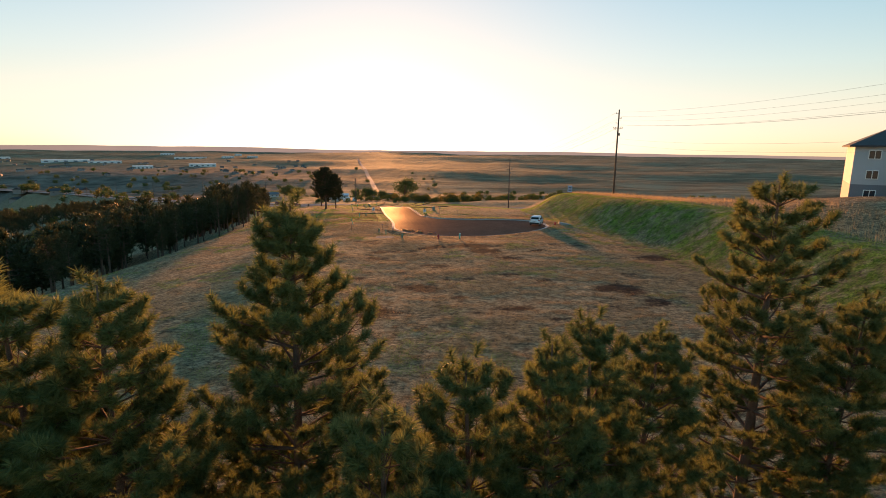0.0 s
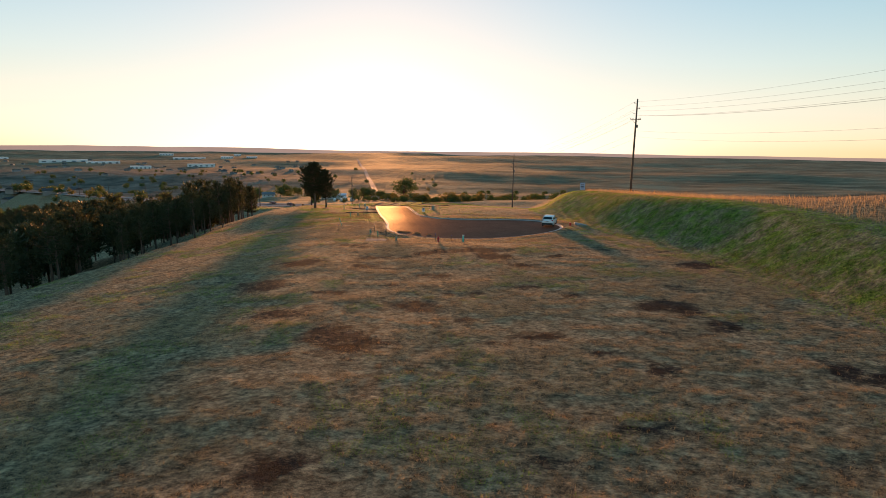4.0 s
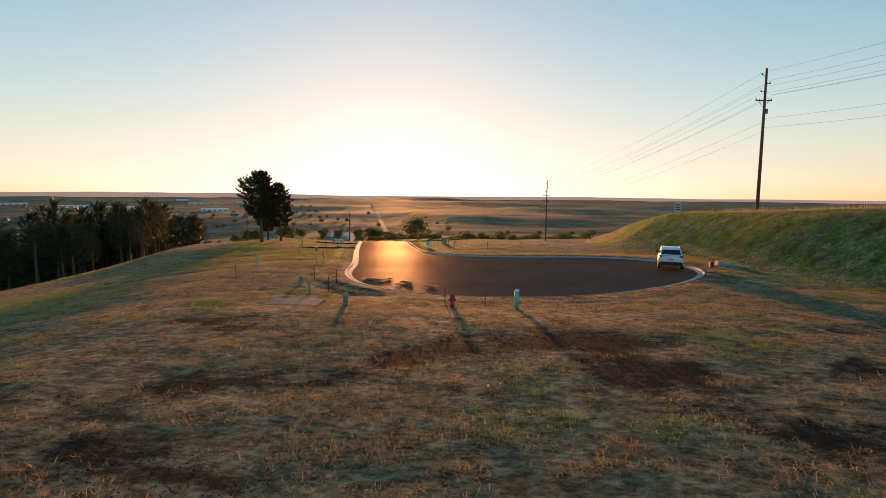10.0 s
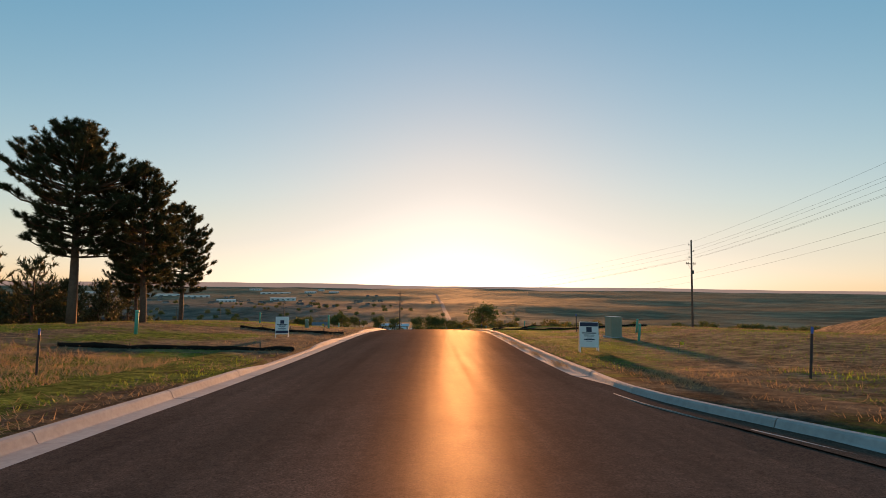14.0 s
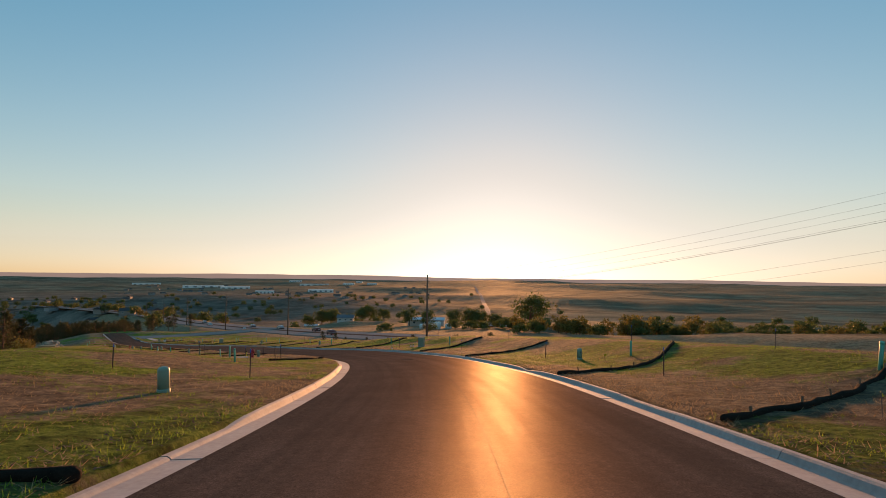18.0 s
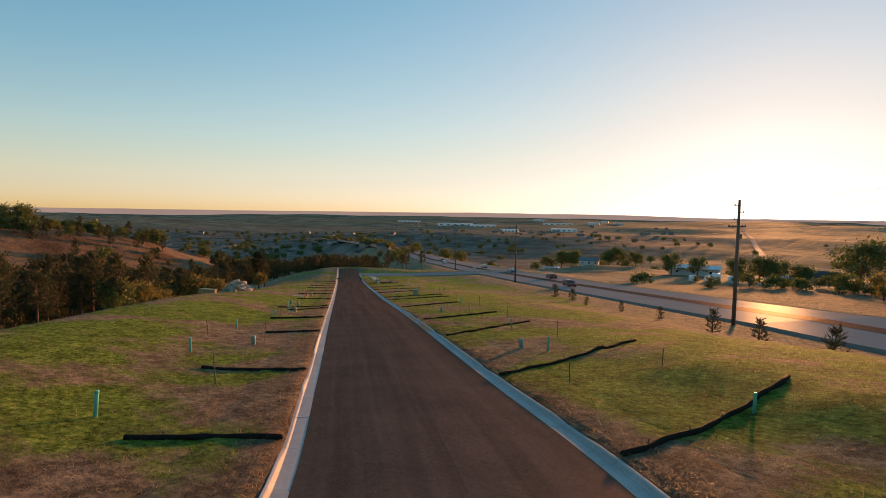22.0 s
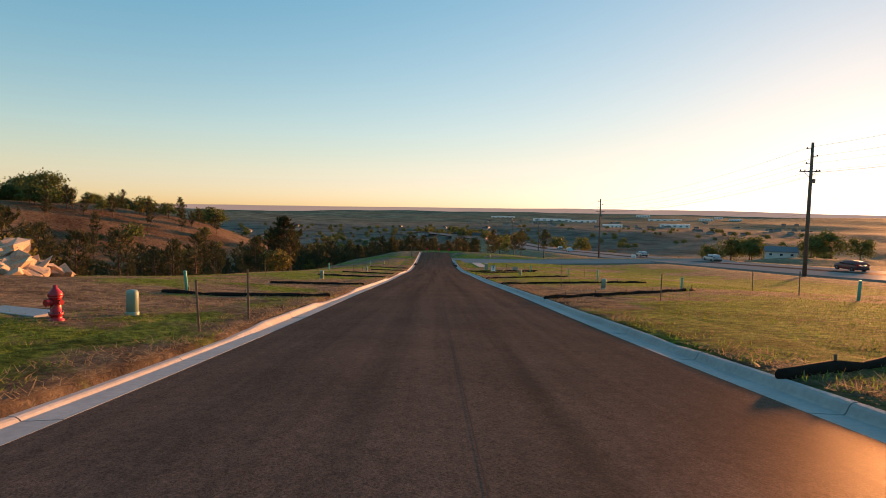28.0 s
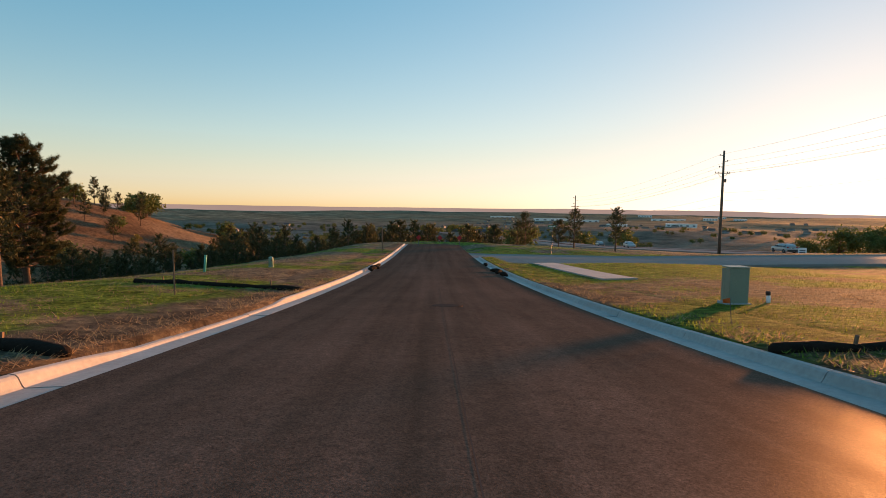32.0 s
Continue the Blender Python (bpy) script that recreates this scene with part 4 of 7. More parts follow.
def brush_mesh(name, tips, dirs, count, length, width, seed, material):
    """Needle tufts like bottle brushes: needles stand off each shoot at a slant, all round it."""
    g = np.random.default_rng(seed)
    d = np.repeat(dirs / np.linalg.norm(dirs, axis=1)[:, None], count, 0)
    n = len(d)
    a = np.cross(d, g.normal(0, 1, (n, 3)))
    a /= np.linalg.norm(a, axis=1)[:, None] + 1e-9
    slant = np.radians(28 + 58 * g.random((n, 1)))
    way = d * np.cos(slant) + a * np.sin(slant)
    base = np.repeat(tips, count, 0) - d * (g.random((n, 1)) * length * 1.25)
    ln = length * (0.75 + 0.4 * g.random((n, 1)))
    side = np.cross(way, g.normal(0, 1, (n, 3)))
    side /= np.linalg.norm(side, axis=1)[:, None] + 1e-9
    v = np.stack([base - side * width / 2, base + side * width / 2, base + way * ln], 1).reshape(-1, 3)
    me = bpy.data.meshes.new(name)
    me.vertices.add(len(v)); me.vertices.foreach_set("co", v.ravel().astype(np.float32))
    me.loops.add(len(v)); me.loops.foreach_set("vertex_index", np.arange(len(v), dtype=np.int32))
    me.polygons.add(n); me.polygons.foreach_set("loop_start", np.arange(n, dtype=np.int32) * 3)
    me.materials.append(material)
    me.update(calc_edges=True)
    return me


def tufted_pine(height, bare, spread, seed, whorls, per, count, nlen, nwid, label, belly=0.35, side_shoots=6, girth=1.0, material=None):
    """A ponderosa: whorls of limbs that sag and sweep up, side shoots, and a brush of long needles at every end."""
    g = np.random.default_rng(seed)
    root = thing("pine_tree", label, "pine tree")
    mb, up = MB(), Vector((0, 0, 1))
    lean = g.normal(0, 0.012, 2)
    def axis(z):
        return Vector((lean[0] * z + 0.10 * math.sin(3.5 * z / height + seed), lean[1] * z + 0.08 * math.sin(4.1 * z / height), z))
    hs = np.linspace(0, 1, 10)
    r0 = (0.010 * height + 0.035) * girth
    mb.tube([axis(h * height) - (up * 0.5 if h == 0 else up * 0) for h in hs], [r0 * (1 - h) ** 0.85 + 0.014 for h in hs], 9)
    tips, dirs = [], []
    for w in range(whorls):
        u = (w + 0.35 * g.random()) / whorls
        z = height * (bare + (0.985 - bare) * u ** 0.95)
        reach = spread * (math.sin(math.pi * min(1.0, 0.18 + 0.5 * u / belly)) if u < belly * 0.64 else ((1 - u) / (1 - belly * 0.64)) ** 0.72) + 0.18
        turn = g.random() * 6.28
        for k in range(per):
            az = turn + 6.283 * k / per + g.normal(0, 0.3)
            ln = reach * (0.45 + 0.7 * g.random())
            out = Vector((math.cos(az), math.sin(az), 0))
            cross = Vector((-math.sin(az), math.cos(az), 0))
            p0 = axis(z)
            sweep = g.normal(0, 0.12)
            p = [p0, p0 + out * ln * 0.35 + up * ln * (0.02 + 0.16 * u) + cross * sweep * ln * 0.2,
                 p0 + out * ln * 0.72 + up * ln * (0.05 + 0.34 * u) + cross * sweep * ln * 0.6, p0 + out * ln + up * ln * (0.20 + 0.52 * u) + cross * sweep * ln]
            rb = (0.011 * ln + 0.012) * girth
            mb.tube(p, [rb, rb * 0.75, rb * 0.5, 0.006], 5, False)
            tips.append(p[3] + (p[3] - p[2]).normalized() * nlen * 0.6); dirs.append((p[3] - p[2]).normalized() + up * 0.25)
            for j in range(2 + int(side_shoots * ln / spread)):
                t = 0.30 + 0.68 * g.random()
                q = p[1].lerp(p[2], (t - 0.35) / 0.37) if t < 0.72 else p[2].lerp(p[3], (t - 0.72) / 0.28)
                hand = 1 if j % 2 else -1
                way = (out * 0.65 + cross * hand * (0.5 + 0.5 * g.random()) + up * (0.15 + 0.5 * g.random())).normalized()
                sl = 0.14 + ln * 0.30 * (1.15 - t) * (0.5 + g.random()) + nlen * 0.5
                mid = q + way * sl * 0.55
                e = mid + (way + up * 0.45).normalized() * sl * 0.45
                mb.tube([q, mid, e], [0.009 * girth, 0.007, 0.005], 3, False)
                tips.append(e + up * nlen * 0.2); dirs.append((e - mid).normalized() + up * 0.3)
                if sl > 0.36:
                    f = mid + (way - cross * hand * 0.9 + up * 0.5).normalized() * (0.16 + 0.2 * g.random())
                    mb.tube([mid, f], [0.006, 0.004], 3, False)
                    tips.append(f); dirs.append((f - mid).normalized())
    top = axis(height * 0.985)
    for k in range(4):
        e = top + Vector((g.normal(0, 0.12), g.normal(0, 0.12), 0.12 + 0.1 * k))
        tips.append(e); dirs.append((e - top).normalized() + up)
    part("trunk", mb, BARK, root, "", True)
    part("crown", brush_mesh("crown", np.array([tuple(t) for t in tips]), np.array([tuple(d) for d in dirs]), count, nlen, nwid, seed, material or NEEDLE), None, root)
    return root


def broadleaf(height, width, seed, material, label, clumps=26, leaves=70, size=0.28):
    """A round-headed tree: forked trunk, and a crown of loose leaf clumps."""
    g = np.random.default_rng(seed)
    root = thing("broadleaf_tree", label, "tree")
    mb = MB()
    mb.tube([(0, 0, -0.4), (0.05, 0, height * 0.2), (0, 0.08, height * 0.45)], [0.03 * height, 0.024 * height, 0.014 * height], 7)
    v = []
    for c in range(clumps):
        az, rr = g.random() * 2 * math.pi, math.sqrt(g.random())
        hz = 0.28 + 0.62 * g.random()
        wr = width * 0.5 * math.sqrt(max(0.05, 1 - ((hz - 0.52) / 0.5) ** 2))
        ctr = np.array([math.cos(az) * rr * wr, math.sin(az) * rr * wr, hz * height])
        if c % 3 == 0:
            mb.tube([(0, 0.05, height * 0.3), tuple(ctr * 0.6 + np.array([0, 0, height * 0.15])), tuple(ctr)], [0.012 * height, 0.008 * height, 0.003 * height], 4, False)
        p = g.normal(0, 1, (leaves, 3)) * width * np.array([0.11, 0.11, 0.085]) + ctr
        a = g.normal(0, 1, (leaves, 3)); a /= np.linalg.norm(a, axis=1)[:, None]
        b = np.cross(a, g.normal(0, 1, (leaves, 3))); b /= np.linalg.norm(b, axis=1)[:, None] + 1e-9
        s = size * (0.6 + 0.8 * g.random((leaves, 1)))
        v.append(np.stack([p - a * s, p + b * s * 0.5, p + a * s, p - b * s * 0.5], 1).reshape(-1, 3))
    v = np.concatenate(v)
    me = bpy.data.meshes.new("crown")
    me.from_pydata(v.tolist(), [], np.arange(len(v)).reshape(-1, 4).tolist())
    me.materials.append(material)
    part("trunk", mb, BARK, root, "", True)
    part("crown", me, None, root)
    return root


def stand(proto, x, y, scale=1.0, turn=None, sink=0.0, z=None):
    """Stand a copy of a tree on the ground."""
    z = gz_at(x, y) - sink if z is None else z
    ob = copy_thing(proto, Matrix.Translation((x, y, z)) @ Matrix.Rotation(random.uniform(0, 6.28) if turn is None else turn, 4, "Z"))
    ob.scale = (scale * random.uniform(0.92, 1.08), scale * random.uniform(0.92, 1.08), scale)
    return ob


def use(proto, x, y, scale=1.0, sink=0.0):
    proto.location = (x, y, gz_at(x, y) - sink)
    proto.scale = (scale, scale, scale)


def wood(name, label, spots):
    """Many trees joined into one sheet of woodland, too many to count: (tree, x, y, scale) each."""
    co, loops, starts, mats_at, at = [], [], [], [], 0
    n_start = 0
    for proto, x, y, s in spots:
        a = random.uniform(0, 6.28)
        r = np.array([[math.cos(a), math.sin(a), 0], [-math.sin(a), math.cos(a), 0], [0, 0, 1]]) * s
        z = gz_at(x, y) - 0.2
        for child in proto.children:
            me = child.data
            v = np.empty(len(me.vertices) * 3); me.vertices.foreach_get("co", v)
            li = np.empty(len(me.loops), np.int32); me.loops.foreach_get("vertex_index", li)
            ls = np.empty(len(me.polygons), np.int32); me.polygons.foreach_get("loop_start", ls)
            co.append(v.reshape(-1, 3) @ r + (x, y, z))
            loops.append(li + at); starts.append(ls + n_start)
            slot = {BARK: 0, NEEDLE: 1, LEAF: 2, LEAFGOLD: 3}[me.materials[0]]
            mats_at.append(np.full(len(ls), slot, np.int32))
            at += len(v) // 3
            n_start += len(li)
    co, loops, starts, mats_at = (np.concatenate(q) for q in (co, loops, starts, mats_at))
    me = bpy.data.meshes.new(name)
    me.vertices.add(len(co)); me.vertices.foreach_set("co", co.ravel().astype(np.float32))
    me.loops.add(len(loops)); me.loops.foreach_set("vertex_index", loops)
    me.polygons.add(len(starts)); me.polygons.foreach_set("loop_start", starts)
    for m in (BARK, NEEDLE, LEAF, LEAFGOLD):
        me.materials.append(m)
    me.polygons.foreach_set("material_index", mats_at)
    me.update(calc_edges=True)
    return tagged(new(name, me), label, "woodland", kind="stuff")


random.seed(5)
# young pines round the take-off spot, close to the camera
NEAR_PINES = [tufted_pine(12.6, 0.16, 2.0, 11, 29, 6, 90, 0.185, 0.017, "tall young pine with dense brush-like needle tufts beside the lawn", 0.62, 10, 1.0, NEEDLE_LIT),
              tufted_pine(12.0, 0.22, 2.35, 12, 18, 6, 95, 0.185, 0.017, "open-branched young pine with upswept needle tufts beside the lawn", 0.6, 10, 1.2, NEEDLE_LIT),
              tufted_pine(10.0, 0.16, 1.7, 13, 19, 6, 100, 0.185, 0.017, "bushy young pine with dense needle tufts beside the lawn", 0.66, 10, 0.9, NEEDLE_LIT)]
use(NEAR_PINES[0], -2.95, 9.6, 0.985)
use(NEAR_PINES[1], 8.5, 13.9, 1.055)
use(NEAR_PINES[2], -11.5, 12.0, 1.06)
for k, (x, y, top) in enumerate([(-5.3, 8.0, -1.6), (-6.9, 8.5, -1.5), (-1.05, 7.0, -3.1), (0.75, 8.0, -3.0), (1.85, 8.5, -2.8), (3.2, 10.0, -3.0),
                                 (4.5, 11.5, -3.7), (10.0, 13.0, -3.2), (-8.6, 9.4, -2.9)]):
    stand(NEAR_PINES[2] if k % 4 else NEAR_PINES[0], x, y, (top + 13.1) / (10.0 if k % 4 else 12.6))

# older pines: two big ones by the street, the wood on the western slope and the grove at the foot
BIG = tufted_pine(9.9, 0.32, 2.8, 21, 22, 7, 54, 0.20, 0.024, "large dark ponderosa pine with a broad rounded crown", 0.75, 12, 1.7)
BIG2 = tufted_pine(9.1, 0.24, 2.45, 22, 22, 6, 54, 0.20, 0.024, "tall dark ponderosa pine with an open ragged crown", 0.6, 12, 1.4)
use(BIG, -28.8, 127.0, 0.98)
use(BIG2, -26.9, 129.6, 0.90)
stand(BIG2, -33.2, 141.8, max(0.5, (-7.3 - gz_at(-33.2, 141.8)) / 9.1))
stand(BIG2, -30.0, 133.0, 0.62)
OLD = [pine(11.5, 0.44 - 0.08 * i, 2.6, 31 + i, 15, 6, 9, 0.5, 0.12, "dark ponderosa pine in the wood on the slope", 0.5 + 0.15 * i, 3, 1.35, fine=False) for i in range(3)]
LOW = [pine(10.5, 0.25, 2.7, 61 + i, 11, 5, 7, 0.8, 0.26, "dark ponderosa pine in the wood on the slope", 0.5 + 0.2 * i, 2, fine=False) for i in range(2)]
use(LOW[0], -58, 84, 0.6)
use(LOW[1], -61, 96, 0.6)
for i, o in enumerate(OLD):
    use(o, -47 - 5 * i, 92 + 9 * i, 0.55 + 0.1 * i)
    tagged(o, group="slope wood")
FAR = []
for k in range(170):
    y = random.uniform(42, 165)
    edge = np.interp(y, [40, 60, 75, 100, 125, 165], [-53, -51, -48, -44, -42, -54])
    x = edge - abs(random.gauss(0, 1)) * 24 - (0 if k % 4 else 2)
    top = float(np.interp(y, [45, 90, 110, 118, 165], [-10.0, -11.0, -10.6, -9.4, -9.6])) - 6.2 * random.random()
    sc = min(1.1, max(0.38, (top - gz_at(x, y)) / 11.5))
    if x > edge - 9:
        stand(OLD[k % 3], x, y, sc)
    else:
        FAR.append((LOW[k % 2], x, y, sc * 1.08))
wood("pine_wood", "dark ponderosa pine wood filling the slope below the hilltop", FAR)
for k in range(60):
    x, y = random.uniform(-135, -70), random.uniform(150, 232)
    side, along = far_side(x, y)
    if -56 < side < -29:
        stand(OLD[k % 3], x, y, random.uniform(0.65, 0.95), sink=0.2)
for k in range(58):
    side, along = random.uniform(-50, -25.5), random.uniform(12, 92)
    p = np.array([-46.0, 204.9]) + U2 * along + np.array([0.6561, 0.7547]) * side
    stand(OLD[k % 3], *p, random.uniform(0.55, 0.85) * (1.0 if side < -30 else 0.8), sink=0.2)
for k in range(26):
    side, along = random.uniform(-44, -25), random.uniform(8, 46)
    p = np.array([-46.0, 204.9]) + U2 * along + np.array([0.6561, 0.7547]) * side
    stand(OLD[k % 3], *p, random.uniform(0.5, 0.7), sink=0.2)
for k in range(46):
    side, along = random.uniform(-62, -27), random.uniform(84, 150)
    p = np.array([-46.0, 204.9]) + U2 * along + np.array([0.6561, 0.7547]) * side
    stand(OLD[k % 3], *p, random.uniform(0.55, 0.8), sink=0.2)
FAR = []
for k in range(190):
    side, along = random.uniform(-80, 16), random.uniform(205, 330)
    if side > -14 and along < 226:
        continue
    p = np.array([-46.0, 204.9]) + U2 * along + np.array([0.6561, 0.7547]) * side
    FAR.append((LOW[k % 2], *p, max(0.35, min(random.uniform(0.7, 1.0), (-36.0 - 3 * random.random() - gz_at(*p)) / 10.5))))
wood("pine_grove", "dense dark pine grove in the hollow beyond the street's end", FAR)
stand(OLD[1], -184.0, 366.6, 0.70)
stand(OLD[2], -192.0, 366.0, 0.75)
stand(OLD[0], -199.0, 371.0, 0.7)
stand(OLD[1], -205.0, 368.0, 0.85)
stand(OLD[2], -212.0, 374.0, 0.8)
for x, y, s in [(-175.6, 283.8, 0.70), (-190.0, 281.0, 0.62), (-172.0, 268.0, 0.7), (-166.0, 262.0, 0.75), (-158.5, 258.0, 0.6), (-150, 246, 0.85), (-144, 240, 0.9), (-138, 232, 0.9), (-131, 226, 1.0), (-124, 220, 1.0)]:
    stand(OLD[int(-x) % 3], x, y, s)

# small pines along the highway verge
SMALL = pine(2.6, 0.05, 0.95, 41, 11, 5, 26, 0.22, 0.025, "small young pine on the highway verge", 0.2, 2)
tagged(SMALL, group="verge pines")
use(SMALL, -33.8, 239.3)
for x, y, s in [(-39.5, 244.5, 0.9), (-44.5, 250.5, 0.95), (-52.0, 258.0, 0.6), (-58.5, 262.5, 0.55), (-71.0, 274.0, 0.8), (-77.0, 279.5, 0.9), (-27.0, 232.0, 1.05), (-66.0, 268.5, 0.5)]:
    stand(SMALL, x, y, s)

# broadleaf trees and scrub: brown hill's crest, ravine, farm, far belts
OAK = broadleaf(9.5, 9.0, 51, LEAF, "round green broadleaf tree", 30, 80, 0.34)
GOLD = broadleaf(6.0, 5.5, 52, LEAFGOLD, "small broadleaf tree turning yellow", 22, 70, 0.26)
SCRUB = broadleaf(3.2, 4.2, 53, LEAF, "low green scrub bush", 16, 60, 0.24)
LOAK = broadleaf(9.5, 9.0, 54, LEAF, "round green broadleaf tree", 22, 26, 0.62)
LGOLD = broadleaf(6.0, 5.5, 55, LEAFGOLD, "small broadleaf tree turning yellow", 18, 26, 0.42)
LSCRUB = broadleaf(3.2, 4.2, 56, LEAF, "low green scrub bush", 14, 22, 0.40)
use(LOAK, -160, 500, 0.9)
use(LGOLD, -150, 236, 0.9)
use(LSCRUB, -296, 292, 1.0)
use(OAK, -372, 262, 0.9)
use(GOLD, -128, 236, 0.9)
use(SCRUB, -300, 300, 1.0)
for k in range(64):
    t = random.uniform(-170, 22) if k % 4 else random.uniform(20, 95)
    x, y = -365 - 0.49 * t + random.gauss(-14, 9), 268 + 0.87 * t + random.gauss(-9, 7)
    stand(OAK if k % 5 else GOLD, x, y, random.uniform(1.0, 1.4) * (1.0 if t < 20 else 0.5))
for k in range(30):
    t = random.uniform(-18, 50)
    stand(OAK if k % 3 else GOLD, -365 - 0.49 * t + random.gauss(-4, 4), 268 + 0.87 * t + random.gauss(-2, 4), random.uniform(0.55, 0.9))
for k in range(9):
    t, q = random.uniform(-120, 150), random.uniform(10, 95)
    stand(SCRUB, -365 - 0.49 * t + 0.87 * q, 268 + 0.87 * t + 0.49 * q, random.uniform(0.4, 0.9))
FAR = []
for k in range(120):
    side, along = random.uniform(-150, -36), random.uniform(40, 380)
    p = np.array([-46.0, 204.9]) + U2 * along + np.array([0.6561, 0.7547]) * side
    FAR.append(((LGOLD, LOAK, LSCRUB, LOW[k % 2])[k % 4], *p, random.uniform(0.5, 0.9)))
for k in range(70):
    side, along = random.uniform(-150, -50), random.uniform(50, 330)
    p = np.array([-46.0, 204.9]) + U2 * along + np.array([0.6561, 0.7547]) * side
    FAR.append((LOW[k % 2], *p, random.uniform(0.5, 0.9)))
for k in range(16):
    side, along = random.uniform(-40, -26), random.uniform(40, 98)
    p = np.array([-46.0, 204.9]) + U2 * along + np.array([0.6561, 0.7547]) * side
    stand((GOLD, GOLD, OAK)[k % 3], *p, random.uniform(0.5, 0.85) * (1.0 if k % 3 < 2 else 0.6))
for x, y, s in [(-131, 231, 0.9), (-138, 238, 1.1), (-128, 242, 0.7), (-143, 234, 1.0), (-172.5, 279.9, 0.8)]:
    stand(GOLD, x, y, s)
stand(BIG2, -181.4, 285.6, max(0.7, (-31.2 - gz_at(-181.4, 285.6)) / 9.1))
for k in range(230):
    az, r = random.uniform(-4, 78), random.uniform(420, 1500)
    x, y = -60 - r * math.sin(radians(az)), 170 + r * math.cos(radians(az))
    if az < 38 and random.random() < 0.72:
        continue
    FAR.append(((LOAK, LOAK, LGOLD)[k % 3], x, y, random.uniform(0.8, 1.3)))
for k in range(36):
    x = random.uniform(-30, 24)
    FAR.append(((LGOLD, LSCRUB, LGOLD, LOAK)[k % 4], x, 309 + random.gauss(0, 5) + 0.15 * x, random.uniform(0.7, 1.15) * (0.5 if k % 4 == 3 else 0.85)))
for cx, cy, rx, ry, n in ((18, 326, 20, 6, 30), (62, 332, 26, 8, 44), (116, 352, 34, 9, 54), (180, 372, 44, 12, 60), (40, 372, 50, 8, 60), (130, 410, 70, 9, 70), (-40, 340, 16, 5, 30)):
    for k in range(n):                                    # thickets along the draws beyond the highway
        x, y = random.gauss(cx, rx), random.gauss(cy, ry)
        FAR.append(((LSCRUB, LGOLD, LSCRUB, LOAK)[k % 4], x, y, random.uniform(0.45, 1.0) * (0.55 if k % 4 in (1, 3) else 1.0)))
for k in range(360):
    az, r = random.gauss(48, 16), random.uniform(330, 1500)
    FAR.append((LOAK if k % 4 else LGOLD, -60 - r * math.sin(radians(az)), 170 + r * math.cos(radians(az)), random.uniform(0.7, 1.25)))
wood("mixed_woodland", "green and yellowing trees and scrub scattered over the ravine and the plain", FAR)
for x, y, s in [(-33.9, 425.4, 1.75), (-40.6, 413.3, 0.6), (-50.5, 410.3, 0.85), (-56.5, 408.7, 0.9), (-62.5, 411.8, 1.05), (-68.6, 407.2, 0.9), (-83.7, 413.3, 0.8), (-94.3, 417.0, 0.9), (-140, 482, 1.05), (-147, 485, 0.95), (-169, 486, 1.1), (-177, 488, 1.2), (-166, 479, 0.8), (-132, 486, 0.9), (-184, 484, 0.9), (-143, 476, 0.7)]:
    stand(OAK, x, y, s)

# ---- poles and wires ----
def wood_pole(height):
    root = thing("utility_pole", "tall weathered wooden power pole with staggered insulators and a crossarm", "utility pole", "power poles")
    mb = MB()
    mb.tube([(0, 0, -1), (0, 0, height * 0.5), (0, 0, height)], [0.24, 0.2, 0.14], 10)
    part("post", mb, POLE, root, "", True)
    for i, (f, sx) in enumerate(((0.955, -1), (0.90, 1), (0.845, -1))):
        ar = MB()
        ar.tube([(0, 0, height * f), (sx * 0.35, 0, height * f - 0.02), (sx * 0.55, 0, height * f + 0.05)], [0.05, 0.04, 0.03], 6)
        a = part("insulator_arm", ar, DARK_METAL, root)
        ins = MB()
        ins.lathe([(0.05, -0.05), (0.10, 0.0), (0.06, 0.03), (0.10, 0.07), (0.06, 0.10), (0.08, 0.14), (0.03, 0.2)], 8, Matrix.Translation((sx * 0.6, 0, height * f)))
        part("insulator", ins, PANE, a)
    cr = MB()
    cr.box(-1.2, 0.12, height * 0.785, 1.2, 0.24, height * 0.785 + 0.13, None, 0.02)
    arm = part("crossarm", cr, POLE, root)
    for sx in (-1.1, -0.6, 0.75, 1.1):
        ins = MB()
        ins.lathe([(0.03, 0.0), (0.07, 0.05), (0.05, 0.1), (0.06, 0.16), (0.02, 0.2)], 8, Matrix.Translation((sx, 0.18, height * 0.785 + 0.13)))
        part("insulator", ins, PANE, arm)
    for sx in (-1, 1):
        br = MB()
        br.tube([(sx * 0.75, 0.18, height * 0.785), (0, 0.2, height * 0.785 - 0.75)], 0.025, 5)
        part("brace", br, DARK_METAL, root)
    can = MB()
    can.lathe([(0.16, 0), (0.2, 0.05), (0.2, 0.5), (0.14, 0.58)], 10, Matrix.Translation((0.34, 0, height * 0.70)))
    part("cutout_box", can, DARK_METAL, root)
    return root


POLES = [(52.0, 40.0, 9.0), (38.9, 127.2, 8.5), (24.3, 214.8, -4.3), (-44.2, 259.8, -15.9), (-106.0, 314.3, -21.0), (-168.2, 370.2, -26.2), (-234.1, 428.0, -31.1), (-300, 487, -37), (-366, 545, -43)]
_p = wood_pole(18.0)
for i, (x, y, top) in enumerate(POLES):
    z = min(gz_at(x, y), top - 13.6)
    m = Matrix.Translation((x, y, z)) @ Matrix.Rotation(radians([8, 9, 30, 52, 48, 48, 48, 48, 48][i]), 4, "Z")
    o = copy_thing(_p, m) if i else _p
    o.matrix_basis = m
    o.scale = (1, 1, (top - z) / 18.0)
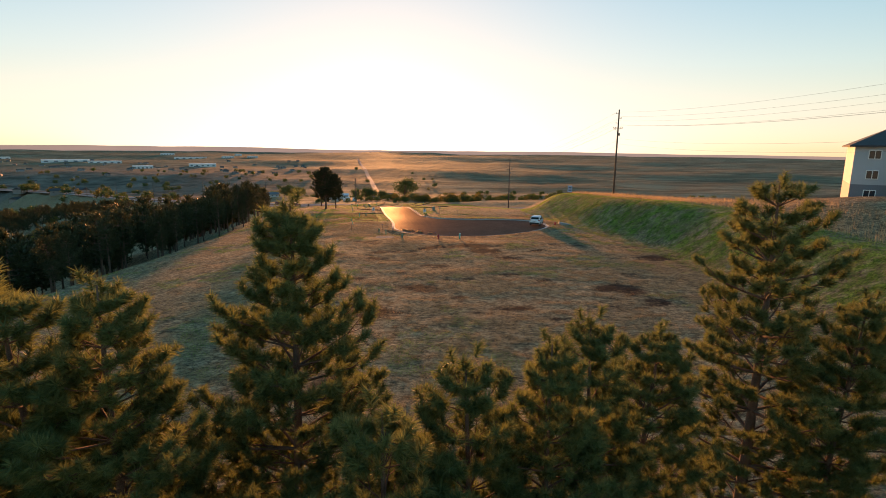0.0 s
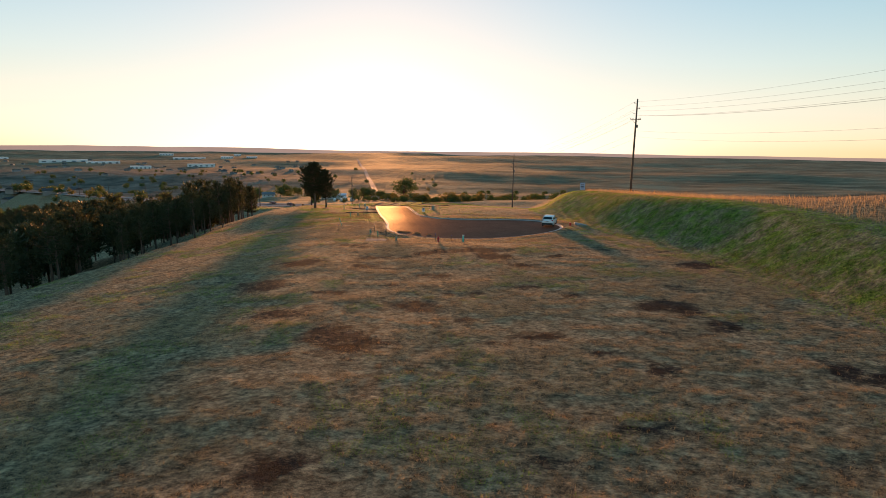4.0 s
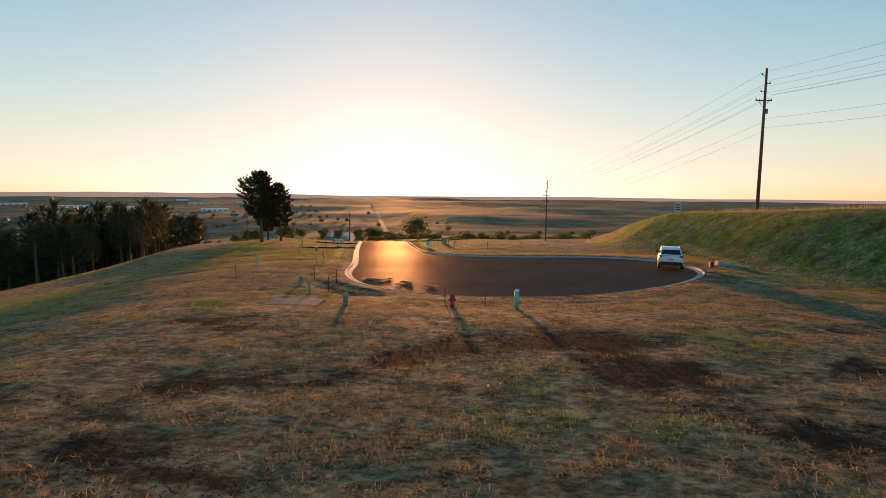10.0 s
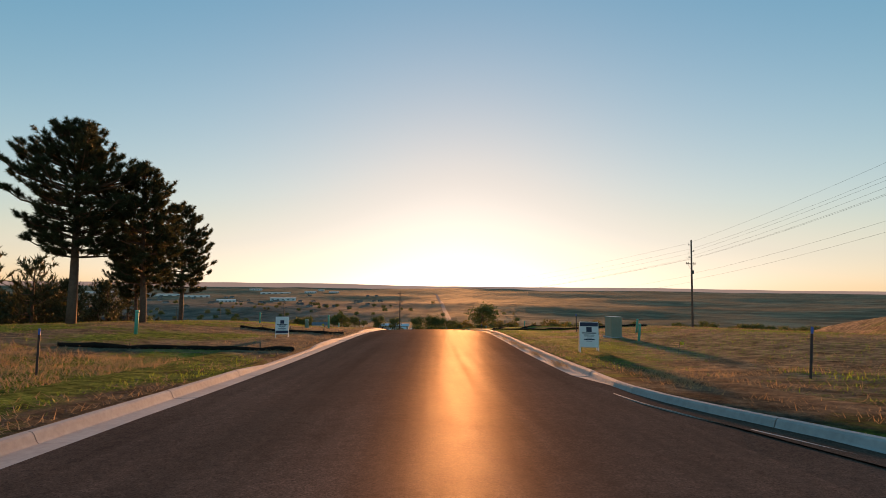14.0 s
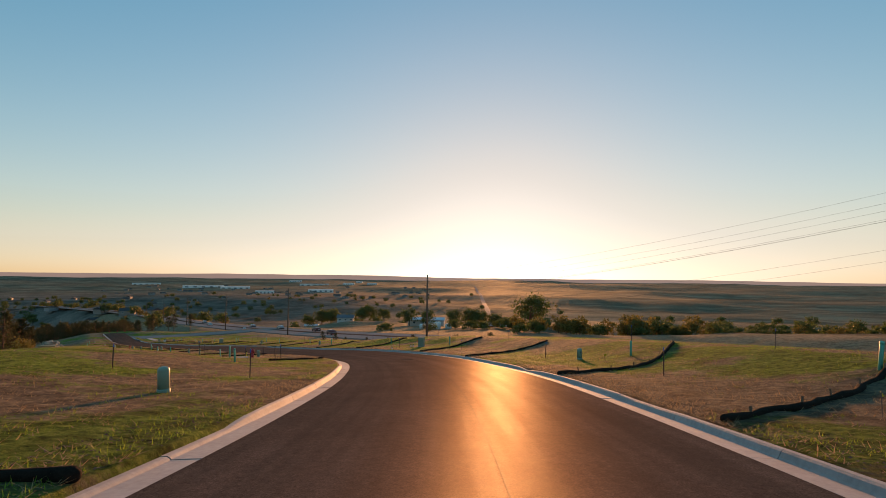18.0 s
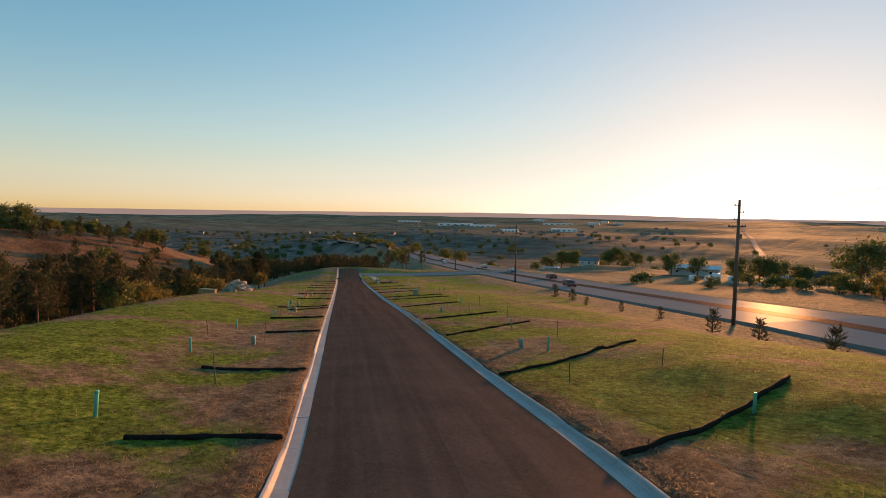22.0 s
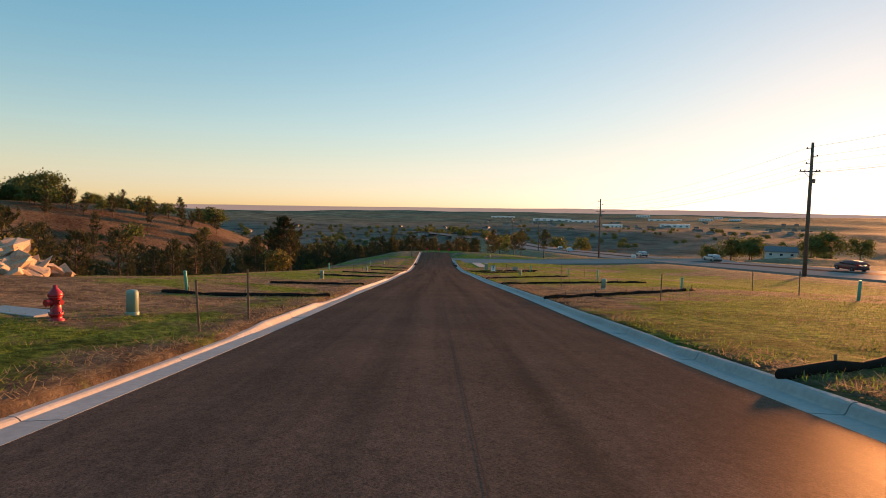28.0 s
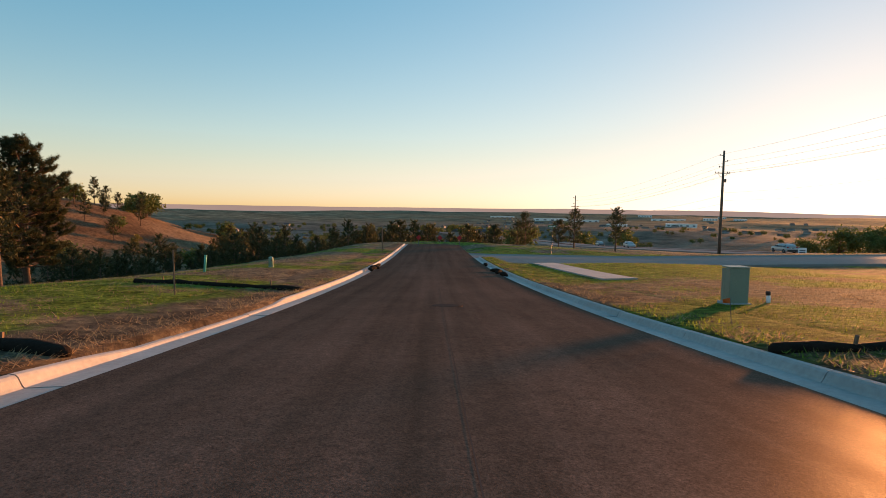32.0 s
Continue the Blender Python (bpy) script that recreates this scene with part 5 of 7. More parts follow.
WIRE = mat("dull_aluminium_wire", (0.10, 0.095, 0.09), 0.6, 0.5)
lines = thing("power_lines", "sagging dark power lines strung between the poles", "power line")
for f, off in ((0.965, -0.6), (0.91, 0.6), (0.855, -0.6), (0.80, 1.1), (0.80, 0.7), (0.80, -1.1), (0.62, 0.2), (0.55, 0.2)):
    for a, b in zip(POLES[:-3], POLES[1:-2]):
        mb, pts = MB(), []
        d = Vector((b[0] - a[0], b[1] - a[1], 0)).normalized()
        nn = Vector((d.y, -d.x, 0)) * off
        za, zb = a[2] - (1 - f) * 18, b[2] - (1 - f) * 17
        for k in range(13):
            t = k / 12
            pts.append(Vector((a[0] + (b[0] - a[0]) * t, a[1] + (b[1] - a[1]) * t, za + (zb - za) * t - 1.3 * 4 * t * (1 - t))) + nn)
        mb.tube(pts, 0.012, 4, False)
        part("wire", mb, WIRE, lines)


# ---- white SUV in the turning circle ----
def loft(sections, close=True):
    """Body from cross sections; each is a list of (x, y, z) on the right half, mirrored."""
    mb, rows = MB(), []
    for sec in sections:
        row = [Vector(p) for p in sec] + [Vector((-p[0], p[1], p[2])) for p in reversed(sec)]
        rows.append(row)
    n = len(rows[0])
    for r in rows:
        mb.v += [tuple(p) for p in r]
    mb.f = [(i * n + k, i * n + (k + 1) % n, (i + 1) * n + (k + 1) % n, (i + 1) * n + k) for i in range(len(rows) - 1) for k in range(n)]
    if close:
        mb.f += [tuple(range(n - 1, -1, -1)), tuple(range((len(rows) - 1) * n, len(rows) * n))]
    return mb


def wheel(parent, x, y, r=0.36):
    m = Matrix.Translation((x, y, r)) @ Matrix.Rotation(radians(90), 4, "Y")
    t = part("tyre", MB().lathe([(r * 0.62, -0.11), (r * 0.93, -0.115), (r, -0.08), (r, 0.08), (r * 0.93, 0.115), (r * 0.62, 0.11)], 20, m), BLACK, parent, "", True)
    rim = MB().lathe([(0.05, -0.125), (r * 0.2, -0.12), (r * 0.58, -0.10), (r * 0.64, -0.10), (r * 0.64, 0.10), (r * 0.58, 0.10), (r * 0.2, 0.12), (0.05, 0.125)], 20, m)
    part("rim", rim, DARK_METAL, t, "grey alloy rim")


def car(paint, label, tall=1.0, group=""):
    root = thing("car", label, "car", group)
    def sec(y, w, zb, zt, wt):
        return [(w * 0.92, y, zb), (w, y, zb + 0.12), (w * 1.01, y, (zb + zt) / 2), (w * 0.97, y, zt - 0.06), (wt, y, zt)]
    body = loft([sec(-2.28, 0.80, 0.42, 0.98, 0.76), sec(-2.2, 0.90, 0.30, 1.03 * tall, 0.86), sec(-1.5, 0.925, 0.26, 1.05 * tall, 0.88), sec(0.3, 0.93, 0.25, 1.03 * tall, 0.88),
                 sec(1.0, 0.925, 0.26, 1.0, 0.86), sec(1.7, 0.91, 0.28, 0.95, 0.78), sec(2.15, 0.82, 0.32, 0.84, 0.62), sec(2.3, 0.70, 0.40, 0.72, 0.5)])
    part("body", body, paint, root, "", True)
    def top(y, w, z0, z1, wt):
        return [(w, y, z0), (w * 0.985, y, z0 + 0.1), (wt + 0.02, y, z1 - 0.06), (wt - 0.08, y, z1)]
    H = 1.66 * tall
    cabin = loft([top(-2.16, 0.86, 1.0, 1.12, 0.80), top(-1.78, 0.865, 1.0, H - 0.10, 0.70), top(-1.5, 0.87, 1.0, H - 0.01, 0.69), top(-0.2, 0.875, 1.0, H, 0.70), top(0.45, 0.87, 1.0, H - 0.04, 0.69), top(1.15, 0.86, 1.0, 1.06, 0.76)])
    part("cabin", cabin, paint, root, "", True)
    g = MB()
    for sx in (-1, 1):
        for y0, y1 in ((-1.75, -1.0), (-0.92, -0.05), (0.03, 0.75)):
            za, zb = 1.08, H - 0.16
            y1t = min(y1, 0.42)
            g = MB().add([(sx * 0.884, y0, za), (sx * 0.884, y1, za), (sx * 0.735, y1t, zb), (sx * 0.735, y0 + 0.08, zb), (sx * 0.87, y0, za), (sx * 0.87, y1, za), (sx * 0.72, y1t, zb), (sx * 0.72, y0 + 0.08, zb)],
                         [(0, 1, 2, 3), (7, 6, 5, 4), (0, 4, 5, 1), (1, 5, 6, 2), (2, 6, 7, 3), (3, 7, 4, 0)])
            part("side_window", g, GLASSY, root)
    rw = MB().add([(-0.76, -2.175, 1.10), (0.76, -2.175, 1.10), (0.62, -1.815, H - 0.13), (-0.62, -1.815, H - 0.13), (-0.76, -2.13, 1.10), (0.76, -2.13, 1.10), (0.62, -1.78, H - 0.13), (-0.62, -1.78, H - 0.13)],
                  [(3, 2, 1, 0), (4, 5, 6, 7), (0, 1, 5, 4), (1, 2, 6, 5), (2, 3, 7, 6), (3, 0, 4, 7)])
    part("rear_window", rw, GLASSY, root)
    for sx in (-1, 1):
        part("tail_lamp", MB().box(sx * 0.62 if sx > 0 else -0.88, -2.27, 0.92, 0.88 if sx > 0 else -0.62, -2.14, 1.10, None, 0.02), TAIL, root, "red tail lamp")
        part("roof_rail", MB().tube([(sx * 0.66, -1.5, H - 0.02), (sx * 0.66, -1.4, H + 0.05), (sx * 0.66, 0.2, H + 0.05), (sx * 0.66, 0.35, H - 0.03)], 0.022, 6), DARK_METAL, root)
        part("door_mirror", MB().box(sx * 0.90 - (0.22 if sx < 0 else 0), 0.55, 1.05, sx * 0.90 + (0.22 if sx > 0 else 0), 0.68, 1.2, None, 0.03), BLACK, root)
    part("bumper", MB().box(-0.86, -2.35, 0.34, 0.86, -2.12, 0.62, None, 0.05), BLACK, root, "black plastic rear bumper")
    part("number_plate", MB().box(-0.26, -2.31, 0.78, 0.26, -2.275, 0.92), WHITE, root, "white plate with unreadable dark bars")
    part("plate_bar", MB().box(-0.18, -2.315, 0.82, 0.18, -2.309, 0.88), NAVY, root)
    for x, y in ((-0.83, -1.38), (0.83, -1.38), (-0.83, 1.38), (0.83, 1.38)):
        wheel(root, x, y)
    return root


SUV = car(CARWHITE, "white compact SUV parked at the edge of the turning circle")
SUV.matrix_basis = Matrix.Translation((16.3, 97.6, -13.93)) @ Matrix.Rotation(radians(-19), 4, "Z")
SALOON = car(mat("dark_red_car_paint", (0.16, 0.03, 0.025), 0.3, var=0.03), "dark red car driving on the highway", 0.9, "highway traffic")
GREYCAR = car(mat("silver_car_paint", (0.40, 0.40, 0.40), 0.3, 0.3, var=0.03), "silver car driving on the highway", 0.92, "highway traffic")
def on_highway(ob, k, side):
    t = HWY[k + 1] - HWY[k]
    t = t / np.linalg.norm(t)
    n = np.array([t[1], -t[0]])
    p = HWY[k] + n * side
    ob.matrix_basis = Matrix.Translation((p[0], p[1], HWY_Z[k] + 0.06)) @ Matrix.Rotation(math.atan2(-t[0], t[1]) + (0 if side > 0 else math.pi), 4, "Z")
_k0 = int(np.argmin(np.hypot(HWY[:, 0] + 98.5, HWY[:, 1] - 322.8)))
on_highway(SALOON, _k0 + 2, 4.0)
on_highway(GREYCAR, _k0 + 8, 4.0)
for k, s in ((_k0 + 14, 4.2), (_k0 - 3, -4.5), (_k0 + 22, -4.5), (_k0 + 30, 4.0)):
    on_highway(copy_thing(GREYCAR if k % 2 else SALOON, Matrix()), k, s)


# ---- street furniture along the lots ----
def hydrant():
    root = thing("fire_hydrant", "red cast-iron fire hydrant standing in the straw by the street", "fire hydrant", "hydrants")
    part("barrel", MB().lathe([(0.14, -0.1), (0.14, 0.03), (0.105, 0.05), (0.10, 0.12), (0.13, 0.13), (0.13, 0.17), (0.10, 0.18), (0.10, 0.46), (0.12, 0.48), (0.12, 0.52)], 18), RED, root, "", True)
    part("bonnet", MB().lathe([(0.135, 0.52), (0.135, 0.55), (0.115, 0.60), (0.07, 0.66), (0.04, 0.68), (0.04, 0.74), (0.02, 0.75)], 18), RED, root, "", True)
    for ax, r, ln in (((1, 0), 0.055, 0.19), ((-1, 0), 0.055, 0.19), ((0, -1), 0.075, 0.2)):
        c = MB()
        c.tube([(ax[0] * 0.07, ax[1] * 0.07, 0.40), (ax[0] * (ln - 0.05), ax[1] * (ln - 0.05), 0.40), (ax[0] * (ln - 0.05), ax[1] * (ln - 0.05), 0.40), (ax[0] * ln, ax[1] * ln, 0.40)], [r * 0.8, r * 0.8, r, r], 10)
        part("nozzle_cap", c, RED, root)
    part("chain", MB().tube([(0.13, -0.1, 0.36), (0.09, -0.16, 0.28), (0.0, -0.19, 0.31)], 0.008, 4), DARK_METAL, root)
    for k in range(6):
        a = k * math.pi / 3
        part("bolt", MB().lathe([(0.014, 0), (0.014, 0.03)], 6, Matrix.Translation((0.12 * math.cos(a), 0.12 * math.sin(a), 0.17))), DARK_METAL, root)
    return root


def pedestal():
    root = thing("utility_pedestal", "pale green rounded utility pedestal standing on the lot", "utility pedestal", "pedestals")
    part("dome", MB().lathe([(0.125, 0.0), (0.125, 0.48), (0.12, 0.52), (0.095, 0.55), (0.05, 0.565)], 18), PALE_GREEN, root, "", True)
    part("collar", MB().lathe([(0.135, -0.12), (0.14, 0.06), (0.13, 0.08)], 18), PALE_GREEN, root, "", True)
    part("hasp", MB().box(-0.03, -0.145, 0.33, 0.03, -0.12, 0.42, None, 0.005), DARK_METAL, root)
    return root


def teal_post():
    root = thing("marker_post", "teal plastic pipe marking a buried service", "marker post", "marker posts")
    part("pipe", MB().lathe([(0.055, -0.15), (0.055, 0.70), (0.052, 0.72), (0.045, 0.72)], 12), TEAL, root, "", True)
    part("cap", MB().lathe([(0.059, 0.66), (0.059, 0.735), (0.045, 0.75)], 12), TEAL, root, "", True)
    return root


def stake_post(material, w, h, label):
    root = thing("survey_stake", label, "stake", "survey stakes")
    part("shaft", MB().box(-w, -w * 0.6, -0.2, w, w * 0.6, h - 0.12, None, 0.004), material, root)
    part("tip", MB().box(-w, -w * 0.6, h - 0.1199, w, w * 0.6, h, None, 0.004), BLUE if material is STEEL_STAKE else material, root, "painted tip" if material is STEEL_STAKE else "")
    return root


def transformer():
    root = thing("pad_transformer", "olive green pad-mounted electrical transformer box on a concrete pad", "transformer", "transformers")
    part("pad", MB().box(-0.62, -0.60, -0.3, 0.62, 0.60, 0.06, None, 0.02), CONCRETE, root)
    part("tank", MB().box(-0.50, -0.10, 0.06, 0.50, 0.46, 1.0, None, 0.015), TRANS, root)
    part("cover", MB().add([(-0.50, -0.44, 0.06), (0.50, -0.44, 0.06), (0.50, -0.104, 0.06), (-0.50, -0.104, 0.06), (-0.50, -0.44, 0.96), (0.50, -0.44, 0.96), (0.50, -0.104, 0.99), (-0.50, -0.104, 0.99)],
                           [(3, 2, 1, 0), (4, 5, 6, 7), (0, 1, 5, 4), (1, 2, 6, 5), (2, 3, 7, 6), (3, 0, 4, 7)]), TRANS, root)
    part("lid", MB().box(-0.53, -0.47, 1.0, 0.53, 0.49, 1.035, None, 0.012), TRANS, root, "sun-bleached top")
    part("door_seam", MB().box(-0.004, -0.447, 0.1, 0.004, -0.441, 0.95), BLACK, root)
    part("padlock", MB().box(0.08, -0.47, 0.5, 0.13, -0.442, 0.58, None, 0.006), DARK_METAL, root)
    part("warning_plate", MB().box(-0.3, -0.447, 0.62, -0.16, -0.441, 0.78), YELLOW, root)
    return root


def for_sale_sign(flip):
    root = thing("yard_sign", "white A-frame estate agent's yard sign with navy print", "yard sign", "yard signs")
    for s in (-1, 1):
        m = Matrix.Rotation(radians(9 * s), 4, "X") @ Matrix.Translation((0, 0.0, 0))
        m = Matrix.Translation((0, s * 0.16, 0)) @ Matrix.Rotation(radians(8 * s), 4, "X")
        part("panel", MB().box(-0.30, -0.008, 0.17, 0.30, 0.008, 0.98, m), WHITE, root)
        for x in (-0.30, 0.27):
            part("leg", MB().box(x, -0.014, -0.1, x + 0.03, 0.014, 0.17, m), WHITE, root)
        f = -s
        y0, y1 = (0.0085, 0.012) if s > 0 else (-0.012, -0.0085)
        part("header_band", MB().box(-0.285, y0, 0.84 if not flip else 0.22, 0.285, y1, 0.965 if not flip else 0.34, m), NAVY, root)
        part("emblem", MB().box(-0.085, y0, 0.66, 0.085, y1, 0.82, m), NAVY, root, "navy square emblem")
        for i, (w, z, h) in enumerate(((0.23, 0.61, 0.03), (0.17, 0.555, 0.018), (0.15, 0.52, 0.018), (0.08, 0.455, 0.018), (0.17, 0.405, 0.032), (0.09, 0.36, 0.014))):
            part("print_bar", MB().box(-w, y0, z, w, y1, z + h, m), NAVY, root)
    return root


def flag(material, label):
    root = thing("marker_flag", label, "marker flag", "marker flags")
    part("wire", MB().tube([(0, 0, -0.05), (0.01, 0, 0.45)], 0.006, 5), DARK_METAL, root)
    part("pennant", MB().add([(0.01, 0, 0.45), (0.13, 0.03, 0.44), (0.12, -0.02, 0.36), (0.01, 0, 0.35), (0.01, 0.004, 0.45), (0.13, 0.034, 0.44), (0.12, -0.016, 0.36), (0.01, 0.004, 0.35)],
                             [(0, 1, 2, 3), (7, 6, 5, 4), (0, 4, 5, 1), (1, 5, 6, 2), (2, 6, 7, 3)]), material, root)
    return root


def rest_z(x, y):
    """Top of the ground or, close behind a kerb, of the verge."""
    a, b = np.array([float(x)]), np.array([float(y)])
    rz, rd = road_height(a, b)
    gap = min(rd[0] - HALF, in_head(a, b)[0])
    return max(gz_at(x, y), float(rz[0]) + 0.035) if 0 < gap < 1.6 else gz_at(x, y)


def put(proto, first, x, y, turn=0.0, lean=(0, 0), scale=1.0):
    m = Matrix.Translation((x, y, rest_z(x, y))) @ Euler((radians(lean[0]), radians(lean[1]), radians(turn))).to_matrix().to_4x4()
    ob = proto if first else copy_thing(proto, m)
    ob.matrix_basis = m
    ob.scale = (scale, scale, scale)
    return ob


def scatter(proto, spots, turn=180, lean=2.5, size=0.1):
    for i, (x, y) in enumerate(spots):
        put(proto, i == 0, x, y, random.uniform(-turn, turn), (random.gauss(0, lean), random.gauss(0, lean)), 1 + random.uniform(-size, size))


random.seed(9)
scatter(pedestal(), [(-6.7, 79.5), (-11.0, 86.3), (-17.0, 112.1), (-20.6, 136.0), (-24.8, 161.2), (-15.1, 178.9), (-40.4, 190.5), (-59.9, 207.1), (-46.8, 215.1), (-64.1, 229.9), (-76.5, 222.2),
                     (-85.9, 228.5), (-82.2, 226.8), (-101.4, 243.6), (-101.9, 264.3), (-121.3, 259.6), (-140.6, 276.3), (-121.1, 281.0), (-162.7, 294.6)], 180, 1.5, 0.05)
scatter(teal_post(), [(-9.5, 83.0), (-17.8, 108.4), (-21.6, 122.4), (-1.9, 131.5), (-2.7, 126.8), (-26.5, 158.2), (-7.5, 167.3), (-12.7, 178.2), (-32.6, 175.6), (-42.6, 188.6), (-40.2, 186.3),
                      (-49.7, 195.5), (-26.3, 199.5), (-34.6, 207.4), (-59.1, 203.0), (-45.2, 215.1), (-66.9, 210.2), (-51.9, 222.6), (-61.7, 231.2), (-73.4, 217.7), (-69.1, 239.7), (-79.6, 223.6),
                      (-86.4, 256.3), (-108.9, 247.0), (-92.0, 265.6), (-98.8, 266.0), (-109.2, 275.5), (-142.5, 272.4), (-160.5, 290.4),
                      (-128.0, 291.0), (-117.6, 283.8), (-24.5, 137.5), (-19.5, 136.8)], 180, 3.5, 0.2)
scatter(stake_post(STEEL_STAKE, 0.020, 0.92, "thin rusty steel survey stake with a painted tip"),
        [(-15.7, 87.5), (-8.7, 86.1), (-10.7, 88.3), (-12.6, 96.0), (-8.6, 83.6), (-1.7, 80.4), (0.4, 80.3), (-25.7, 105.1), (-12.9, 99.2), (-16.1, 112.9), (-23.5, 116.5), (-1.7, 115.6), (2.2, 116.1),
         (-4.4, 135.2), (-25.5, 165.8), (-21.8, 150.5), (-9.0, 157.2), (-7.2, 175.7), (-12.6, 169.6), (-30.5, 165.6), (-38.8, 181.0), (-34.2, 183.1), (-16.9, 181.2), (-11.6, 187.8), (-23.6, 191.4), (-33.4, 181.0),
         (-44.4, 189.1), (-38.9, 190.4), (-40.9, 192.0), (-20.4, 195.2), (-31.0, 199.0), (-28.4, 204.0), (-42.3, 191.6), (-41.0, 208.8), (-38.8, 213.0)], 180, 2.5, 0.12)
scatter(stake_post(STAKE, 0.020, 1.04, "weathered brown wooden survey stake"),
        [(-51.9, 200.4), (-63.9, 206.5), (-60.8, 208.4), (-47.1, 220.1), (-55.4, 227.7), (-71.1, 216.7), (-80.8, 220.9), (-65.5, 238.4), (-67.5, 232.7), (-78.2, 223.7), (-66.6, 231.0), (-76.6, 249.0),
         (-97.7, 243.9), (-99.4, 245.5), (-85.9, 250.9), (-97.5, 271.4), (-96.3, 258.8), (-94.4, 267.5), (-125.1, 261.4), (-125.9, 257.5), (-104.9, 265.0), (-116.5, 276.0), (-114.6, 282.0), (-132.6, 269.4),
         (-123.2, 281.3), (-121.9, 288.7), (-140.0, 275.3), (-130.9, 288.2), (-130.7, 297.2), (-149.7, 286.1)], 180, 2.5, 0.12)
scatter(hydrant(), [(-1.3, 79.2), (-40.2, 189.3), (-100.7, 242.1)], 40, 1.0, 0.03)
_t = transformer()
for i, (x, y, r) in enumerate([(-29.1, 199.8, 205), (-3.3, 129.3, 108), (-88.5, 254.0, 228), (-139.7, 295.8, 228), (-135.6, 297.2, 228)]):
    put(_t, i == 0, x, y, r - 30 if i == 0 else r).scale = ((0.52, 0.47, 0.88), (0.62, 0.55, 0.90), (0.75, 0.6, 0.95), (0.46, 0.42, 0.88), (0.62, 0.5, 0.42))[i]
_s = for_sale_sign(False)
put(_s, True, -5.15, 122.2, 3)
put(for_sale_sign(True), True, -17.3, 125.6, 22, scale=0.9)
put(_s, False, -132.05, 288.95, 45, scale=0.86)
scatter(flag(YELLOW, "small yellow utility marker flag on a wire"), [(-2.7, 121.1), (-17.1, 130.0), (-10.3, 161.5), (-14.0, 175.6), (-60.7, 228.4), (-95.8, 260.0), (-123.35, 280.9), (-118.0, 278.9), (-56.0, 225.4), (-4.5, 138.5), (-0.6, 111.3)], 180, 8)
scatter(flag(ORANGE, "small orange utility marker flag on a wire"), [(-31.5, 198.5), (-138.4, 292.0), (-30.0, 201.9), (-29.0, 202.3)], 180, 6)


def pipe_stub(material, h, r, label, cap=BLACK):
    root = thing("pipe_stub", label, "pipe", "pipe stubs")
    part("pipe", MB().lathe([(r, -0.1), (r, h)], 12), material, root, "", True)
    part("cap", MB().lathe([(r * 1.15, h), (r * 1.15, h + 0.07), (r * 0.9, h + 0.09)], 12), cap, root, "", True)
    return root


scatter(pipe_stub(WHITE, 0.17, 0.045, "short white plastic pipe stub with a black cap"), [(-31.2, 197.4), (-30.3, 200.4), (-30.0, 200.2), (-4.1, 128.3), (-65.3, 231.6), (-64.9, 231.9), (-76.4, 221.4), (-139.2, 296.6)], 0, 3, 0.15)
scatter(pipe_stub(YELLOW, 0.42, 0.04, "yellow gas marker pipe with a black cap"), [(-41.4, 190.3), (-97.0, 239.2), (-22.4, 152.3), (-140.9, 276.5)], 0, 4, 0.1)
_g = pipe_stub(DARK_METAL, 0.95, 0.06, "grey capped steel pipe post beside the kerb", WHITE)
put(_g, True, -84.6, 245.6, 0, (2, -2))
_c = pipe_stub(TEAL, 0.86, 0.11, "teal capped riser pipe with a white lid near the hydrant", WHITE)
put(_c, True, 1.9, 79.4)
_l = thing("leaning_pipe", "long teal pipe leaning in the grass", "pipe")
part("pipe", MB().tube([(0, 0, -0.1), (-0.42, 0.05, 1.18)], 0.055, 10), TEAL, _l)
_l.location = (-16.5, 94.0, gz_at(-16.5, 94.0))
_r = thing("valve_box", "faded red utility box behind the kerb", "utility box")
part("box", MB().box(-0.16, -0.16, -0.1, 0.16, 0.16, 0.55, None, 0.03), RED, _r)
part("lid", MB().box(-0.18, -0.18, 0.551, 0.18, 0.18, 0.60, None, 0.02), RED, _r)
_r.location = (19.6, 97.4, gz_at(19.6, 97.4))
_q = thing("concrete_pipe_end", "pale concrete culvert end lying in the straw", "culvert")
part("slab", MB().box(-1.1, -0.35, -0.1, 1.1, 0.35, 0.28, Matrix.Rotation(radians(12), 4, "Y"), 0.05), CONCRETE, _q)
_q.location = (21.6, 98.6, gz_at(21.6, 98.6))
_pad = thing("concrete_pad", "flat grey concrete slab set in the straw", "slab")
part("slab", MB().box(-1.35, -0.75, -0.12, 1.35, 0.75, 0.06, None, 0.015), PAD, _pad)
_pad.location = (-9.3, 79.6, gz_at(-9.3, 79.6))
_slabs = thing("manhole_slab", "concrete apron at the foot of a hydrant", "slab")
part("slab", MB().box(-0.9, -0.3, -0.08, 0.9, 0.3, 0.05, None, 0.01), CONCRETE, _slabs)
_slabs.matrix_basis = Matrix.Translation((-41.4, 188.9, gz_at(-41.4, 188.9))) @ Matrix.Rotation(radians(35), 4, "Z")
put(_slabs, False, -102.3, 241.6, 30)


